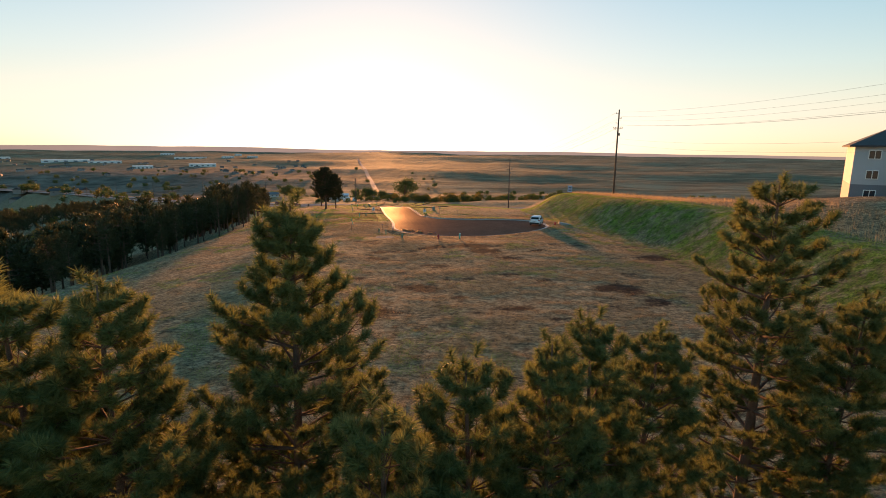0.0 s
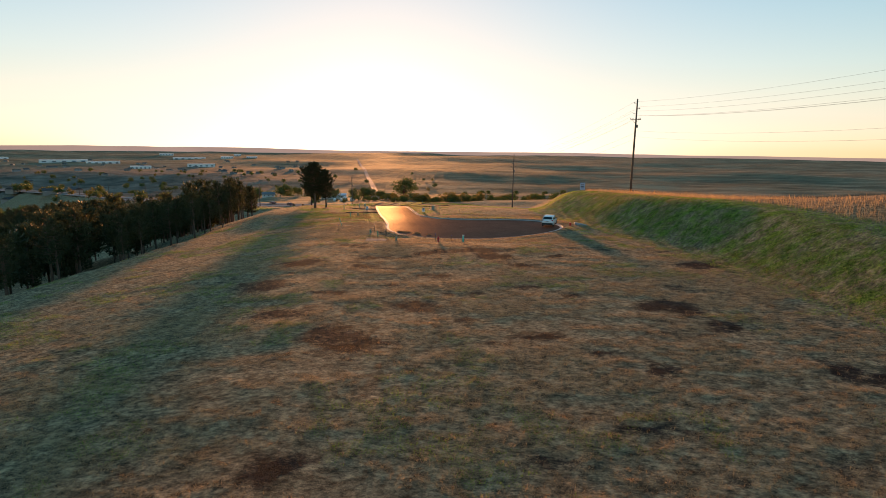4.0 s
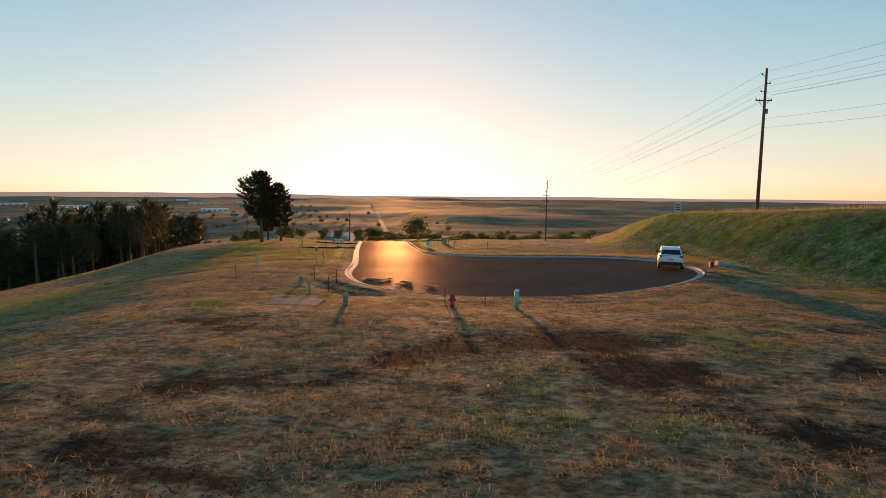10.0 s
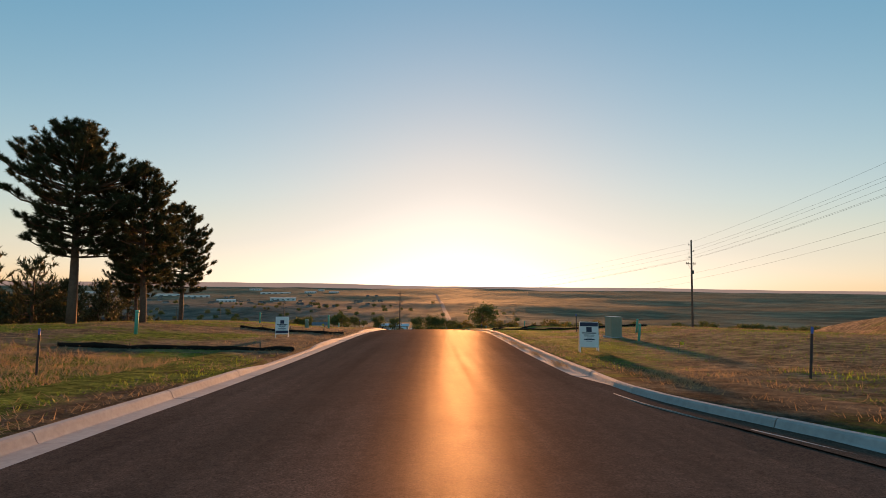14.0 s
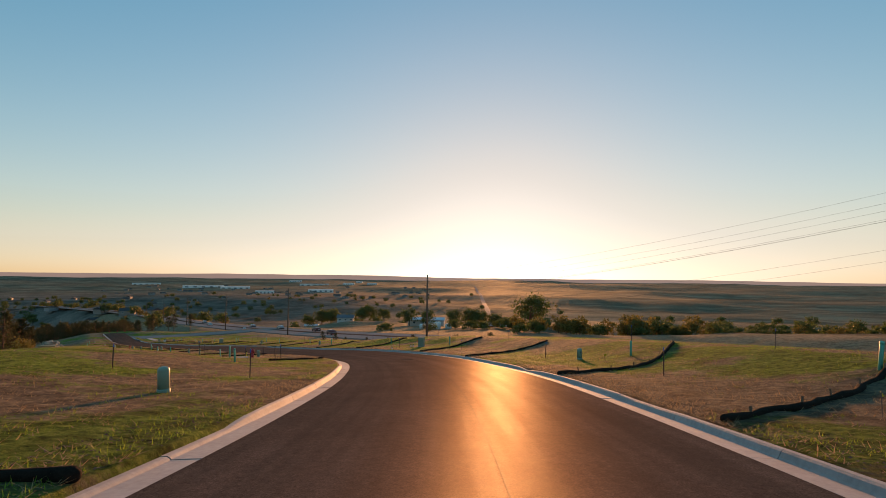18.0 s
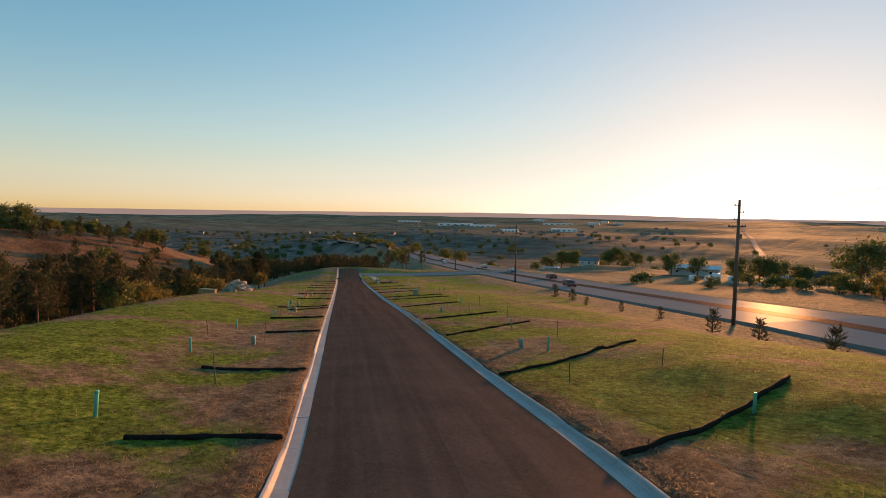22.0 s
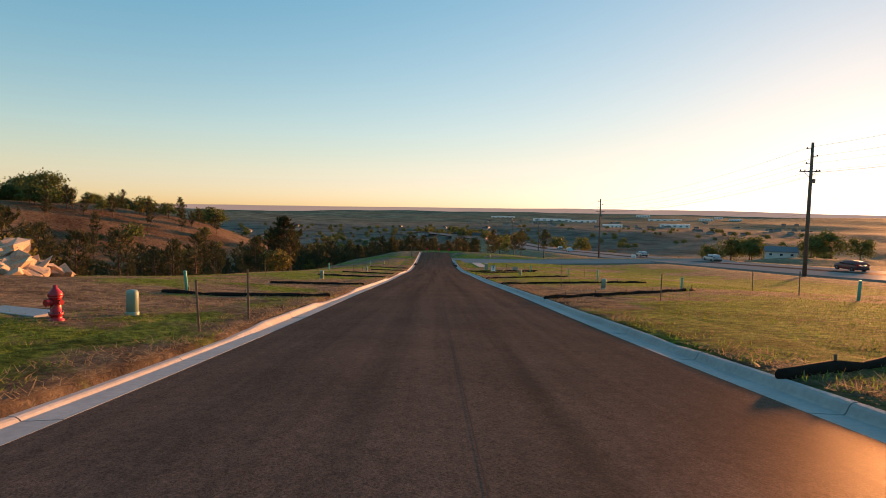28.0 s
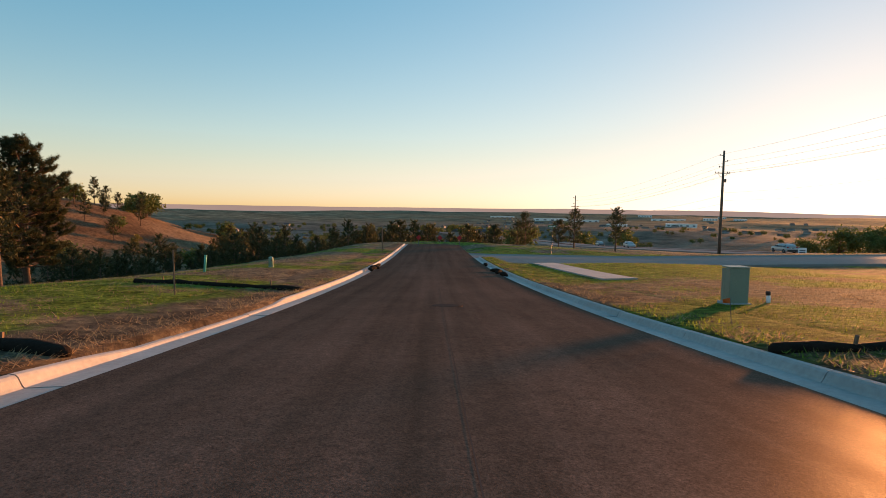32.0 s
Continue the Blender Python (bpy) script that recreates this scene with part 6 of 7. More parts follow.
def wattle(a, b, mid=None):
    """A black straw-filled sock laid on the ground, pinned with stakes."""
    root = thing("straw_wattle", "black mesh straw wattle lying across the lot, pinned with short stakes", "straw wattle", "wattles")
    a, b = np.array(a), np.array(b)
    L = np.linalg.norm(b - a)
    n = max(6, int(L / 0.45))
    nn = np.array([b[1] - a[1], a[0] - b[0]]) / L
    ph = random.uniform(0, 6)
    pts, rad = [], []
    for k in range(n + 1):
        t = k / n
        p = a + (b - a) * t + nn * (0.28 * math.sin(3.2 * t + ph) + 0.06 * math.sin(9 * t * L / 4 + ph))
        if mid is not None:
            p = (1 - t) ** 2 * a + 2 * t * (1 - t) * np.array(mid) + t * t * b + nn * 0.1 * math.sin(7 * t + ph)
        pts.append((p[0], p[1], rest_z(*p) + 0.04 + 0.015 * math.sin(11 * t * L / 3 + ph)))
        rad.append(0.084 + 0.015 * math.sin(k * 2.3 + ph) + random.uniform(-0.012, 0.012) if 0 < k < n else 0.088)
    out = (np.array(pts[0]) - np.array(pts[1])) / np.linalg.norm(np.array(pts[0]) - np.array(pts[1]))
    tip = [(tuple(np.array(pts[0]) + out * r), q) for r, q in ((0.11, 0.03), (0.085, 0.062), (0.05, 0.082))]   # tied-off round end
    part("sock", MB().tube([p for p, q in tip] + pts, [q for p, q in tip] + rad, 9), SOCK, root, "", True)
    for k in range(2, n, max(3, int(1.9 / 0.45))):
        x, y, z = pts[k]
        m = Matrix.Translation((x, y, z)) @ Euler((random.gauss(0, 0.12), random.gauss(0, 0.12), random.uniform(0, 3))).to_matrix().to_4x4()
        part("stake", MB().box(-0.016, -0.016, -0.2, 0.016, 0.016, random.uniform(0.14, 0.24), m), STAKE, root)
    return root


def beyond_kerb(p):
    """Move a sock's end to just behind the kerb."""
    p = np.array(p, float)
    k = np.hypot(*(LINE - p).T).argmin()
    v = p - LINE[k]
    return LINE[k] + v / np.linalg.norm(v) * (HALF + 0.15)


for w in [((-14.8, 119.9), (-20.4, 117.8)), ((-15.8, 129.5), (-22.0, 130.6)), ((-9.0, 139.6), (0.3, 139.6)), ((-20.1, 154.4), (-24.0, 153.8)), ((-13.4, 160.6), (-5.4, 169.0)),
          ((-21.7, 183.2), (-17.3, 191.4)), ((-31.1, 183.5), (-33.9, 181.0)), ((-27.2, 191.7), (-23.3, 200.9)), ((-36.8, 202.1), (-34.0, 211.8)), ((-44.4, 198.2), (-46.9, 195.1)),
          ((-51.7, 204.6), (-55.0, 201.4)), ((-44.1, 208.5), (-42.6, 221.2)), ((-53.6, 217.0), (-52.8, 227.3)), ((-60.9, 223.1), (-59.8, 232.5)), ((-62.2, 213.8), (-63.9, 210.5)), ((-69.4, 220.0), (-72.2, 216.5)),
          ((-72.2, 233.6), (-71.1, 242.3)), ((-79.0, 228.4), (-78.6, 223.0)), ((-81.6, 229.4), (-82.0, 224.0)), ((-83.6, 243.9), (-81.0, 253.0)), ((-93.3, 240.6), (-96.7, 237.4)), ((-88.8, 248.4), (-86.0, 257.6)),
          ((-104.6, 250.6), (-108.1, 246.0)), ((-99.2, 256.9), (-98.8, 267.1)), ((-111.8, 256.8), (-115.0, 253.1)), ((-122.6, 266.3), (-127.5, 262.6)), ((-129.5, 272.3), (-135.0, 269.5)), ((-108.7, 265.7), (-105.4, 275.0)),
          ((-117.1, 271.9), (-116.0, 281.4)), ((-128.2, 281.6), (-128.2, 292.4)), ((-142.0, 283.0), (-145.2, 280.0)), ((-149.9, 289.7), (-154.4, 286.1)), ((-134.0, 286.6), (-131.6, 296.6)), ((-136.6, 289.4), (-133.9, 295.3))]:
    wattle(beyond_kerb(w[0]), w[1])
wattle(beyond_kerb((-16.0, 169.8)), (-9.9, 184.0), (-10.6, 175.0))


def gutter_bags(spots):
    root = thing("inlet_protection", "heap of black gravel bags lying in the gutter", "gravel bags")
    for x, y, z, r in spots:
        m = Matrix.Translation((x, y, z)) @ Matrix.Rotation(r, 4, "Z")
        mb = MB()
        mb.tube([m @ Vector(p) for p in ((-0.42, 0, 0.05), (-0.3, 0.02, 0.07), (0, -0.02, 0.09), (0.3, 0.02, 0.07), (0.42, 0, 0.05))], [0.04, 0.09, 0.11, 0.09, 0.04], 8)
        part("bag", mb, SOCK, root, "", True)


def at_gutter(s, off):
    k = int(np.searchsorted(ARC, s))
    t = LINE[k + 1] - LINE[k]
    t = t / np.linalg.norm(t)
    return LINE[k][0] + t[1] * off, LINE[k][1] - t[0] * off, LINE_Z[k] - 0.05, math.atan2(t[1], t[0])


gutter_bags([(*at_gutter(s, -3.5)[:3], at_gutter(s, 0)[3] + a) for s, a in ((274.5, 0.3), (275.3, -0.4), (276.0, 0.8), (277.0, 0.1), (278.0, -0.2))])
gutter_bags([(*at_gutter(s, 3.45)[:3], at_gutter(s, 0)[3] + a) for s, a in ((271.5, 0.3), (273.0, -0.5), (274.2, 0.8), (280.0, 0.1))])


def manhole(s, off):
    x, y, z, r = at_gutter(s, off)
    root = thing("manhole_cover", "round iron manhole cover set flush in the asphalt", "manhole cover", "manhole covers")
    k = int(np.searchsorted(ARC, s))
    slope = math.atan2(LINE_Z[k + 3] - LINE_Z[k - 3], ARC[k + 3] - ARC[k - 3])
    root.matrix_basis = Matrix.Translation((x, y, z + 0.045)) @ Matrix.Rotation(r, 4, "Z") @ Matrix.Rotation(-slope, 4, "Y")
    part("ring", MB().lathe([(0.40, -0.03), (0.40, 0.006), (0.33, 0.006), (0.33, -0.03)], 28), ASPHALT, root)
    part("lid", MB().lathe([(0.32, -0.03), (0.32, 0.008), (0.29, 0.010), (0.05, 0.009)], 28), IRON, root)


manhole(163.0, 0.35)
manhole(257.5, 0.2)
manhole(95.5, 0.1)
# seam between the two asphalt passes
_j = int(np.searchsorted(LINE[:, 1], 119))
ribbon(LINE[_j:], LINE_Z[_j:], [(0.117, 0.004), (0.127, 0.004)], "asphalt_seam", SEAM, "structure", "dark joint between two asphalt passes", "seam")

# ---- rock heap, lumber ----
def rock_heap():
    root = thing("rock_pile", "heap of broken tan sandstone slabs dumped on the lot's edge", "rock pile")
    g = random.Random(4)
    for k in range(300):
        u, v = g.gauss(0, 1), g.gauss(0, 1)
        rad = math.hypot(u / 2.4, v / 1.6)
        if rad > 1.15:
            continue
        h = max(0.0, 2.0 * (1 - rad)) * g.random() ** 0.5
        s = g.uniform(0.32, 0.95) * (1.2 - 0.3 * rad)
        bm = bmesh.new()
        for p in range(11):
            q = Vector((g.gauss(0, 1), g.gauss(0, 1), g.gauss(0, 1))).normalized()
            bm.verts.new((q.x * s * 1.2, q.y * s * 0.8, q.z * s * 0.5))
        bmesh.ops.convex_hull(bm, input=bm.verts)
        loose = [w for w in bm.verts if not w.link_faces]
        bmesh.ops.delete(bm, geom=loose, context="VERTS")
        me = bpy.data.meshes.new("rock")
        bm.to_mesh(me)
        bm.free()
        me.materials.append(ROCK)
        r = new("rock", me)
        r.parent = root
        x, y = -119.4 - u * 1.5 * 0.45 - v * 1.35 * 0.85, 241.0 + u * 1.5 * 0.89 - v * 1.35 * 0.5
        r.matrix_basis = Matrix.Translation((x, y, gz_at(x, y) + h + 0.1)) @ Euler((g.uniform(-0.7, 0.7), g.uniform(-0.7, 0.7), g.uniform(0, 6))).to_matrix().to_4x4()


rock_heap()


def lumber():
    root = thing("lumber_stack", "stack of sunlit timber beams at the lot's edge", "lumber")
    x, y = -105.8, 228.8
    m0 = Matrix.Translation((x, y, gz_at(x, y))) @ Matrix.Rotation(radians(20), 4, "Z")
    for k in range(4):
        for j in range(3):
            part("beam", MB().box(-1.5 + 0.1 * j, -0.35 + 0.24 * k, 0.12 + 0.24 * j, 1.5 - 0.15 * k, -0.13 + 0.24 * k, 0.33 + 0.24 * j, m0, 0.01), WOODNEW, root)
    for sx in (-0.9, 0.9):
        part("bearer", MB().box(sx - 0.08, -0.5, -0.1, sx + 0.08, 0.8, 0.118, m0), STAKE, root)


lumber()

# ---- street's end: red markers, name post, pavement ----
def end_marker(x, y):
    root = thing("end_of_road_marker", "red diamond end-of-road marker on a steel post", "road sign", "end markers")
    z = gz_at(x, y)
    part("post", MB().box(x - 0.025, y - 0.02, z - 0.2, x + 0.025, y + 0.02, z + 1.2), DARK_METAL, root)
    m = Matrix.Translation((x, y, z + 1.4)) @ Matrix.Rotation(radians(48), 4, "Z") @ Matrix.Rotation(radians(45), 4, "Y")
    part("plate", MB().box(-0.24, -0.05, -0.24, 0.24, -0.03, 0.24, m), RED, root)


for p in [(-187.6, 325.5), (-185.9, 327.6), (-184.3, 329.5)]:
    end_marker(*p)


def name_post(x, y):
    root = thing("street_name_post", "street name post with green blades and bars for lettering", "street sign")
    z = gz_at(x, y)
    part("post", MB().tube([(x, y, z - 0.2), (x, y, z + 3.0)], 0.03, 8), DARK_METAL, root)
    for r, h in ((48, 2.98), (138, 2.80)):
        m = Matrix.Translation((x, y, z + h)) @ Matrix.Rotation(radians(r), 4, "Z")
        b = part("blade", MB().box(-0.42, -0.012, -0.09, 0.42, 0.012, 0.09, m), mat("green_sign_face", (0.02, 0.16, 0.07), 0.5), root)
        part("lettering_bar", MB().box(-0.3, -0.016, -0.035, 0.3, -0.0125, 0.035, m), WHITE, b)


name_post(-168.5, 327.5)
_w = thing("plain_post", "bare wooden post at the end of the kerb", "post")
part("post", MB().box(-0.05, -0.05, -0.3, 0.05, 0.05, 2.6, None, 0.01), STAKE, _w)
_w.location = (-178.6, 313.4, gz_at(-178.6, 313.4))


def pavement():
    p0, p1 = np.array([-146.5, 302.5]), np.array([-164.0, 317.2])
    d = (p1 - p0) / np.linalg.norm(p1 - p0)
    n = np.array([d[1], -d[0]])
    root = tagged(new("pavement"), "unfinished strip of pale concrete pavement slabs beside the side street", "pavement", kind="structure")
    for k in range(14):
        a, b = p0 + d * 1.62 * k, p0 + d * (1.62 * k + 1.6)
        mb = MB()
        q = [a - n * 0.75, b - n * 0.75, b + n * 0.75, a + n * 0.75]
        z = [gz_at(*c) + 0.07 for c in q]
        mb.add([(c[0], c[1], h - 0.15) for c, h in zip(q, z)] + [(c[0], c[1], h) for c, h in zip(q, z)], [(3, 2, 1, 0), (4, 5, 6, 7), (0, 1, 5, 4), (1, 2, 6, 5), (2, 3, 7, 6), (3, 0, 4, 7)])
        part("slab", mb, CONCRETE, root)


pavement()


def sign_frame(x, y, w, h, lift, face, label, turn=48):
    root = thing("road_sign", label, "road sign")
    z = gz_at(x, y)
    m = Matrix.Translation((x, y, z)) @ Matrix.Rotation(radians(turn), 4, "Z")
    for sx in (-w * 0.4, w * 0.4):
        part("post", MB().box(sx - 0.05, -0.05, -0.3, sx + 0.05, 0.05, lift + h, m), STAKE, root)
    part("board", MB().box(-w / 2, -0.10, lift, w / 2, -0.06, lift + h, m), face, root)
    for k in range(3):
        part("print_bar", MB().box(-w * 0.35, -0.108, lift + h * (0.2 + 0.22 * k), w * 0.35, -0.1005, lift + h * (0.3 + 0.22 * k), m), NAVY, root)


sign_frame(-156.4, 367.3, 1.1, 1.25, 0.5, WHITE, "white highway notice board with unreadable print", 42)
sign_frame(29.1, 129.3, 1.2, 1.5, 0.4, mat("pale_blue_board", (0.35, 0.45, 0.6), 0.5), "pale blue and white site board on the bank", 20)

# ---- buildings ----
def house(x, y, w, d, h, turn, label, wall=None, roof=None, pitch=0.45, windows=3, z=None):
    root = thing("house", label, "house")
    z = gz_at(x, y) if z is None else z
    m = Matrix.Translation((x, y, z)) @ Matrix.Rotation(radians(turn), 4, "Z")
    part("wall", MB().box(-w / 2, -d / 2, -1.5, w / 2, d / 2, h, m), wall or SIDING, root)
    r, e = d / 2 * pitch, 0.4
    rm = MB().add([m @ Vector(p) for p in ((-w / 2 - e, -d / 2 - e, h - 0.05), (w / 2 + e, -d / 2 - e, h - 0.05), (w / 2 + e, 0, h + r), (-w / 2 - e, 0, h + r), (-w / 2 - e, d / 2 + e, h - 0.05), (w / 2 + e, d / 2 + e, h - 0.05),
                                           (-w / 2 - e, -d / 2 - e, h - 0.25), (w / 2 + e, -d / 2 - e, h - 0.25), (w / 2 + e, d / 2 + e, h - 0.25), (-w / 2 - e, d / 2 + e, h - 0.25))],
                  [(0, 1, 2, 3), (3, 2, 5, 4), (6, 7, 1, 0), (4, 5, 8, 9), (1, 7, 8, 5), (1, 5, 2), (0, 3, 4), (0, 4, 9, 6), (6, 9, 8, 7)])
    part("roof", rm, roof or ROOF, root)
    for k in range(windows):
        cx = -w / 2 + w * (k + 0.5) / windows
        wn_ = part("window", MB().box(cx - 0.6, -d / 2 - 0.06, h * 0.35, cx + 0.6, -d / 2 + 0.02, h * 0.75, m), WHITE, root)
        part("pane", MB().box(cx - 0.5, -d / 2 - 0.08, h * 0.39, cx + 0.5, -d / 2 - 0.061, h * 0.71, m), PANE, wn_)
    return root


BARNROOF = mat("pale_metal_roof", (0.55, 0.56, 0.58), 0.35, 0.4)
house(-45.2, 416.3, 10.2, 6.8, 4.5, -5, "white farmhouse with a dark roof among trees", SIDING, ROOF, 0.55)
house(-55.0, 423.1, 13.6, 6.8, 2.9, 5, "low shed with a pale metal roof behind the farm trees", mat("faded_red_boards", (0.25, 0.10, 0.08), 0.8), BARNROOF, 0.4)
house(-88.2, 428.4, 18.7, 7.6, 3.2, 8, "long low building with a pale metal roof", SIDING, BARNROOF, 0.3)
house(-156, 480, 10.5, 7, 2.8, 20, "pale house with a grey hipped roof beyond the highway", SIDING, mat("grey_shingles", (0.16, 0.16, 0.17), 0.85), 0.5)
house(-186, 492, 9, 6, 2.6, 20, "small white shed beyond the highway", WHITE, BARNROOF, 0.3)


def tank(x, y, r, h, label):
    root = thing("storage_tank", label, "tank", "yard tanks")
    z = gz_at(x, y)
    part("shell", MB().lathe([(r, -0.5), (r, h), (r * 0.9, h + 0.3), (r * 0.3, h + 0.5)], 20, Matrix.Translation((x, y, z))), WHITE, root, "", True)
    part("hatch", MB().lathe([(0.3, h + 0.3), (0.3, h + 0.75)], 10, Matrix.Translation((x, y, z))), DARK_METAL, root)


for x, y, r, h in [(-75.5, 372, 1.1, 1.5), (-71.5, 374, 1.0, 1.5), (-68.5, 371, 1.3, 2.5), (-64.5, 374, 1.4, 1.7)]:
    tank(x, y, r, h, "white cylindrical yard tank beyond the highway")

random.seed(21)
_h = [house(-470, 560, 13, 9, 4.0, 30, "distant suburban house with a pale wall", mat("dull_tan_siding", (0.26, 0.23, 0.20), 0.8), ROOF, 0.5, 2), house(-500, 590, 15, 9, 3.2, 60, "distant suburban house with a grey roof", mat("dull_grey_siding", (0.30, 0.29, 0.28), 0.8), mat("brown_shingles", (0.12, 0.09, 0.07), 0.85), 0.5, 2)]
def far_house(k, x, y):
    z0 = gz_at(-470 if k % 2 == 0 else -500, 560 if k % 2 == 0 else 590)
    o = copy_thing(_h[k % 2], Matrix.Translation((x, y, gz_at(x, y))) @ Matrix.Rotation(random.uniform(0, 3.1), 4, "Z") @ Matrix.Translation((470 if k % 2 == 0 else 500, -560 if k % 2 == 0 else -590, -z0)))
    tagged(o, group="far suburb")
for k in range(60):
    az, r = random.uniform(38, 72), random.uniform(470, 1500)
    far_house(k, -60 - r * math.sin(radians(az)), 170 + r * math.cos(radians(az)))
for k in range(60):
    az, r = random.uniform(14, 46), random.uniform(1300, 2600)
    far_house(k, -60 - r * math.sin(radians(az)), 170 + r * math.cos(radians(az)))


def warehouse(x, y, w, d, h, turn):
    root = thing("warehouse", "far white flat-roofed warehouse on the plain", "warehouse", "far warehouses")
    z = gz_at(x, y)
    m = Matrix.Translation((x, y, z)) @ Matrix.Rotation(radians(turn), 4, "Z")
    part("wall", MB().box(-w / 2, -d / 2, -4, w / 2, d / 2, h, m), WHITE, root)
    part("roof", MB().box(-w / 2 - 0.5, -d / 2 - 0.5, h + 0.01, w / 2 + 0.5, d / 2 + 0.5, h + 0.6, m), BARNROOF, root)
    for k in range(5):
        part("loading_door", MB().box(-w / 2 + w * (k + 0.3) / 5, -d / 2 - 0.15, 0, -w / 2 + w * (k + 0.7) / 5, -d / 2 - 0.02, h * 0.6, m), GREYSIDE, root)


for az, r, w in [(25.5, 2900, 150), (22.0, 2900, 60), (19.6, 3000, 55), (33, 2300, 110), (24.5, 2000, 90), (36, 2500, 160), (41, 2900, 120), (30, 1900, 60), (21, 3400, 40), (27.5, 3300, 70)]:
    warehouse(-60 - r * math.sin(radians(az)), 150 + r * math.cos(radians(az)), w, 40, 8, az)


def apartments():
    """Three-storey block east of the hilltop, with balconies."""
    root = thing("apartment_building", "three-storey apartment block with pale and slate siding and timber balconies", "apartment building")
    bx, by = 59.2, 80.4
    z = -7.85
    m = Matrix.Translation((bx, by, z)) @ Matrix.Rotation(radians(-32), 4, "Z")
    part("lower_wall", MB().box(0, 0, -2.5, 22, 14, 3.0, m), GREYSIDE, root)
    part("upper_wall", MB().box(0, 0, 3.004, 22, 14, 8.6, m), mat("light_grey_siding", (0.43, 0.44, 0.45), 0.75, var=0.06, scale=0.8), root)
    roof = MB().add([m @ Vector(p) for p in ((-0.7, -0.7, 8.61), (22.7, -0.7, 8.61), (22.7, 14.7, 8.61), (-0.7, 14.7, 8.61), (5, 7, 11.6), (17, 7, 11.6), (-0.7, -0.7, 8.4), (22.7, -0.7, 8.4), (22.7, 14.7, 8.4), (-0.7, 14.7, 8.4))],
                    [(0, 1, 5, 4), (1, 2, 5), (2, 3, 4, 5), (3, 0, 4), (6, 7, 1, 0), (7, 8, 2, 1), (8, 9, 3, 2), (9, 6, 0, 3), (9, 8, 7, 6)])
    part("roof", roof, ROOF, root)
    for f in range(3):
        for cx in (2.4, 10.0, 17.5):
            w = part("window", MB().box(cx - 0.75, -0.07, 0.95 + 2.85 * f, cx + 0.75, 0.03, 2.25 + 2.85 * f, m), WHITE, root)
            for s in (-1, 1):
                part("pane", MB().box(cx + s * 0.35 - 0.30, -0.09, 1.05 + 2.85 * f, cx + s * 0.35 + 0.30, -0.071, 2.15 + 2.85 * f, m), PANE, w)
        for cx in (6.0, 13.8):
            door = part("balcony_door", MB().box(cx - 0.9, -0.05, 0.1 + 2.85 * f, cx + 0.9, 0.03, 2.2 + 2.85 * f, m), PANE, root)
            if f:
                b = part("balcony", MB().box(cx - 1.5, -1.6, 2.85 * f - 0.1, cx + 1.5, -0.075, 2.85 * f + 0.08, m), POLE, root)
                part("handrail", MB().box(cx - 1.5, -1.6, 2.85 * f + 1.0, cx + 1.5, -1.52, 2.85 * f + 1.08, m), POLE, b)
                for k in range(16):
                    part("baluster", MB().box(cx - 1.48 + k * 0.195, -1.58, 2.85 * f + 0.081, cx - 1.44 + k * 0.195, -1.54, 2.85 * f + 0.999, m), POLE, b)
        for cx in (4.5, 7.5):
            if f == 0:
                part("balcony_post", MB().box(cx - 0.07, -1.6, -1.5, cx + 0.07, -1.46, 5.59, m), POLE, root)


apartments()

# ---- grass and straw, loose on the ground ----
def sheet_z(x, y):
    xs, ys, z = GRID["xs"], GRID["ys"], GRID["z"]
    i = np.clip(np.searchsorted(xs, x) - 1, 0, len(xs) - 2)
    j = np.clip(np.searchsorted(ys, y) - 1, 0, len(ys) - 2)
    u, v = (x - xs[i]) / (xs[i + 1] - xs[i]), (y - ys[j]) / (ys[j + 1] - ys[j])
    return (z[j, i] * (1 - u) + z[j, i + 1] * u) * (1 - v) + (z[j + 1, i] * (1 - u) + z[j + 1, i + 1] * u) * v


def strands(name, x, y, z, length, width, rise, seed, material, label, category):
    """Loose strands: thin triangles with a chosen rise from the ground."""
    g = np.random.default_rng(seed)
    n = len(x)
    az = g.random(n) * 2 * math.pi
    ln = length * (0.5 + g.random(n))
    up = rise * (0.4 + 0.9 * g.random(n))
    d = np.stack([np.cos(az) * ln * np.sqrt(np.clip(1 - up ** 2, 0.02, 1)), np.sin(az) * ln * np.sqrt(np.clip(1 - up ** 2, 0.02, 1)), ln * up], 1)
    s = np.stack([-np.sin(az), np.cos(az), np.zeros(n)], 1) * (width * (0.6 + 0.8 * g.random(n)))[:, None]
    p = np.stack([x, y, z + 0.004], 1)
    v = np.stack([p - s / 2, p + s / 2, p + d], 1).reshape(-1, 3)
    me = bpy.data.meshes.new(name)
    me.vertices.add(len(v)); me.vertices.foreach_set("co", v.ravel().astype(np.float32))
    me.loops.add(len(v)); me.loops.foreach_set("vertex_index", np.arange(len(v), dtype=np.int32))
    me.polygons.add(n); me.polygons.foreach_set("loop_start", np.arange(n, dtype=np.int32) * 3)
    me.materials.append(material)
    me.update(calc_edges=True)
    return tagged(new(name, me), label, category, kind="stuff")


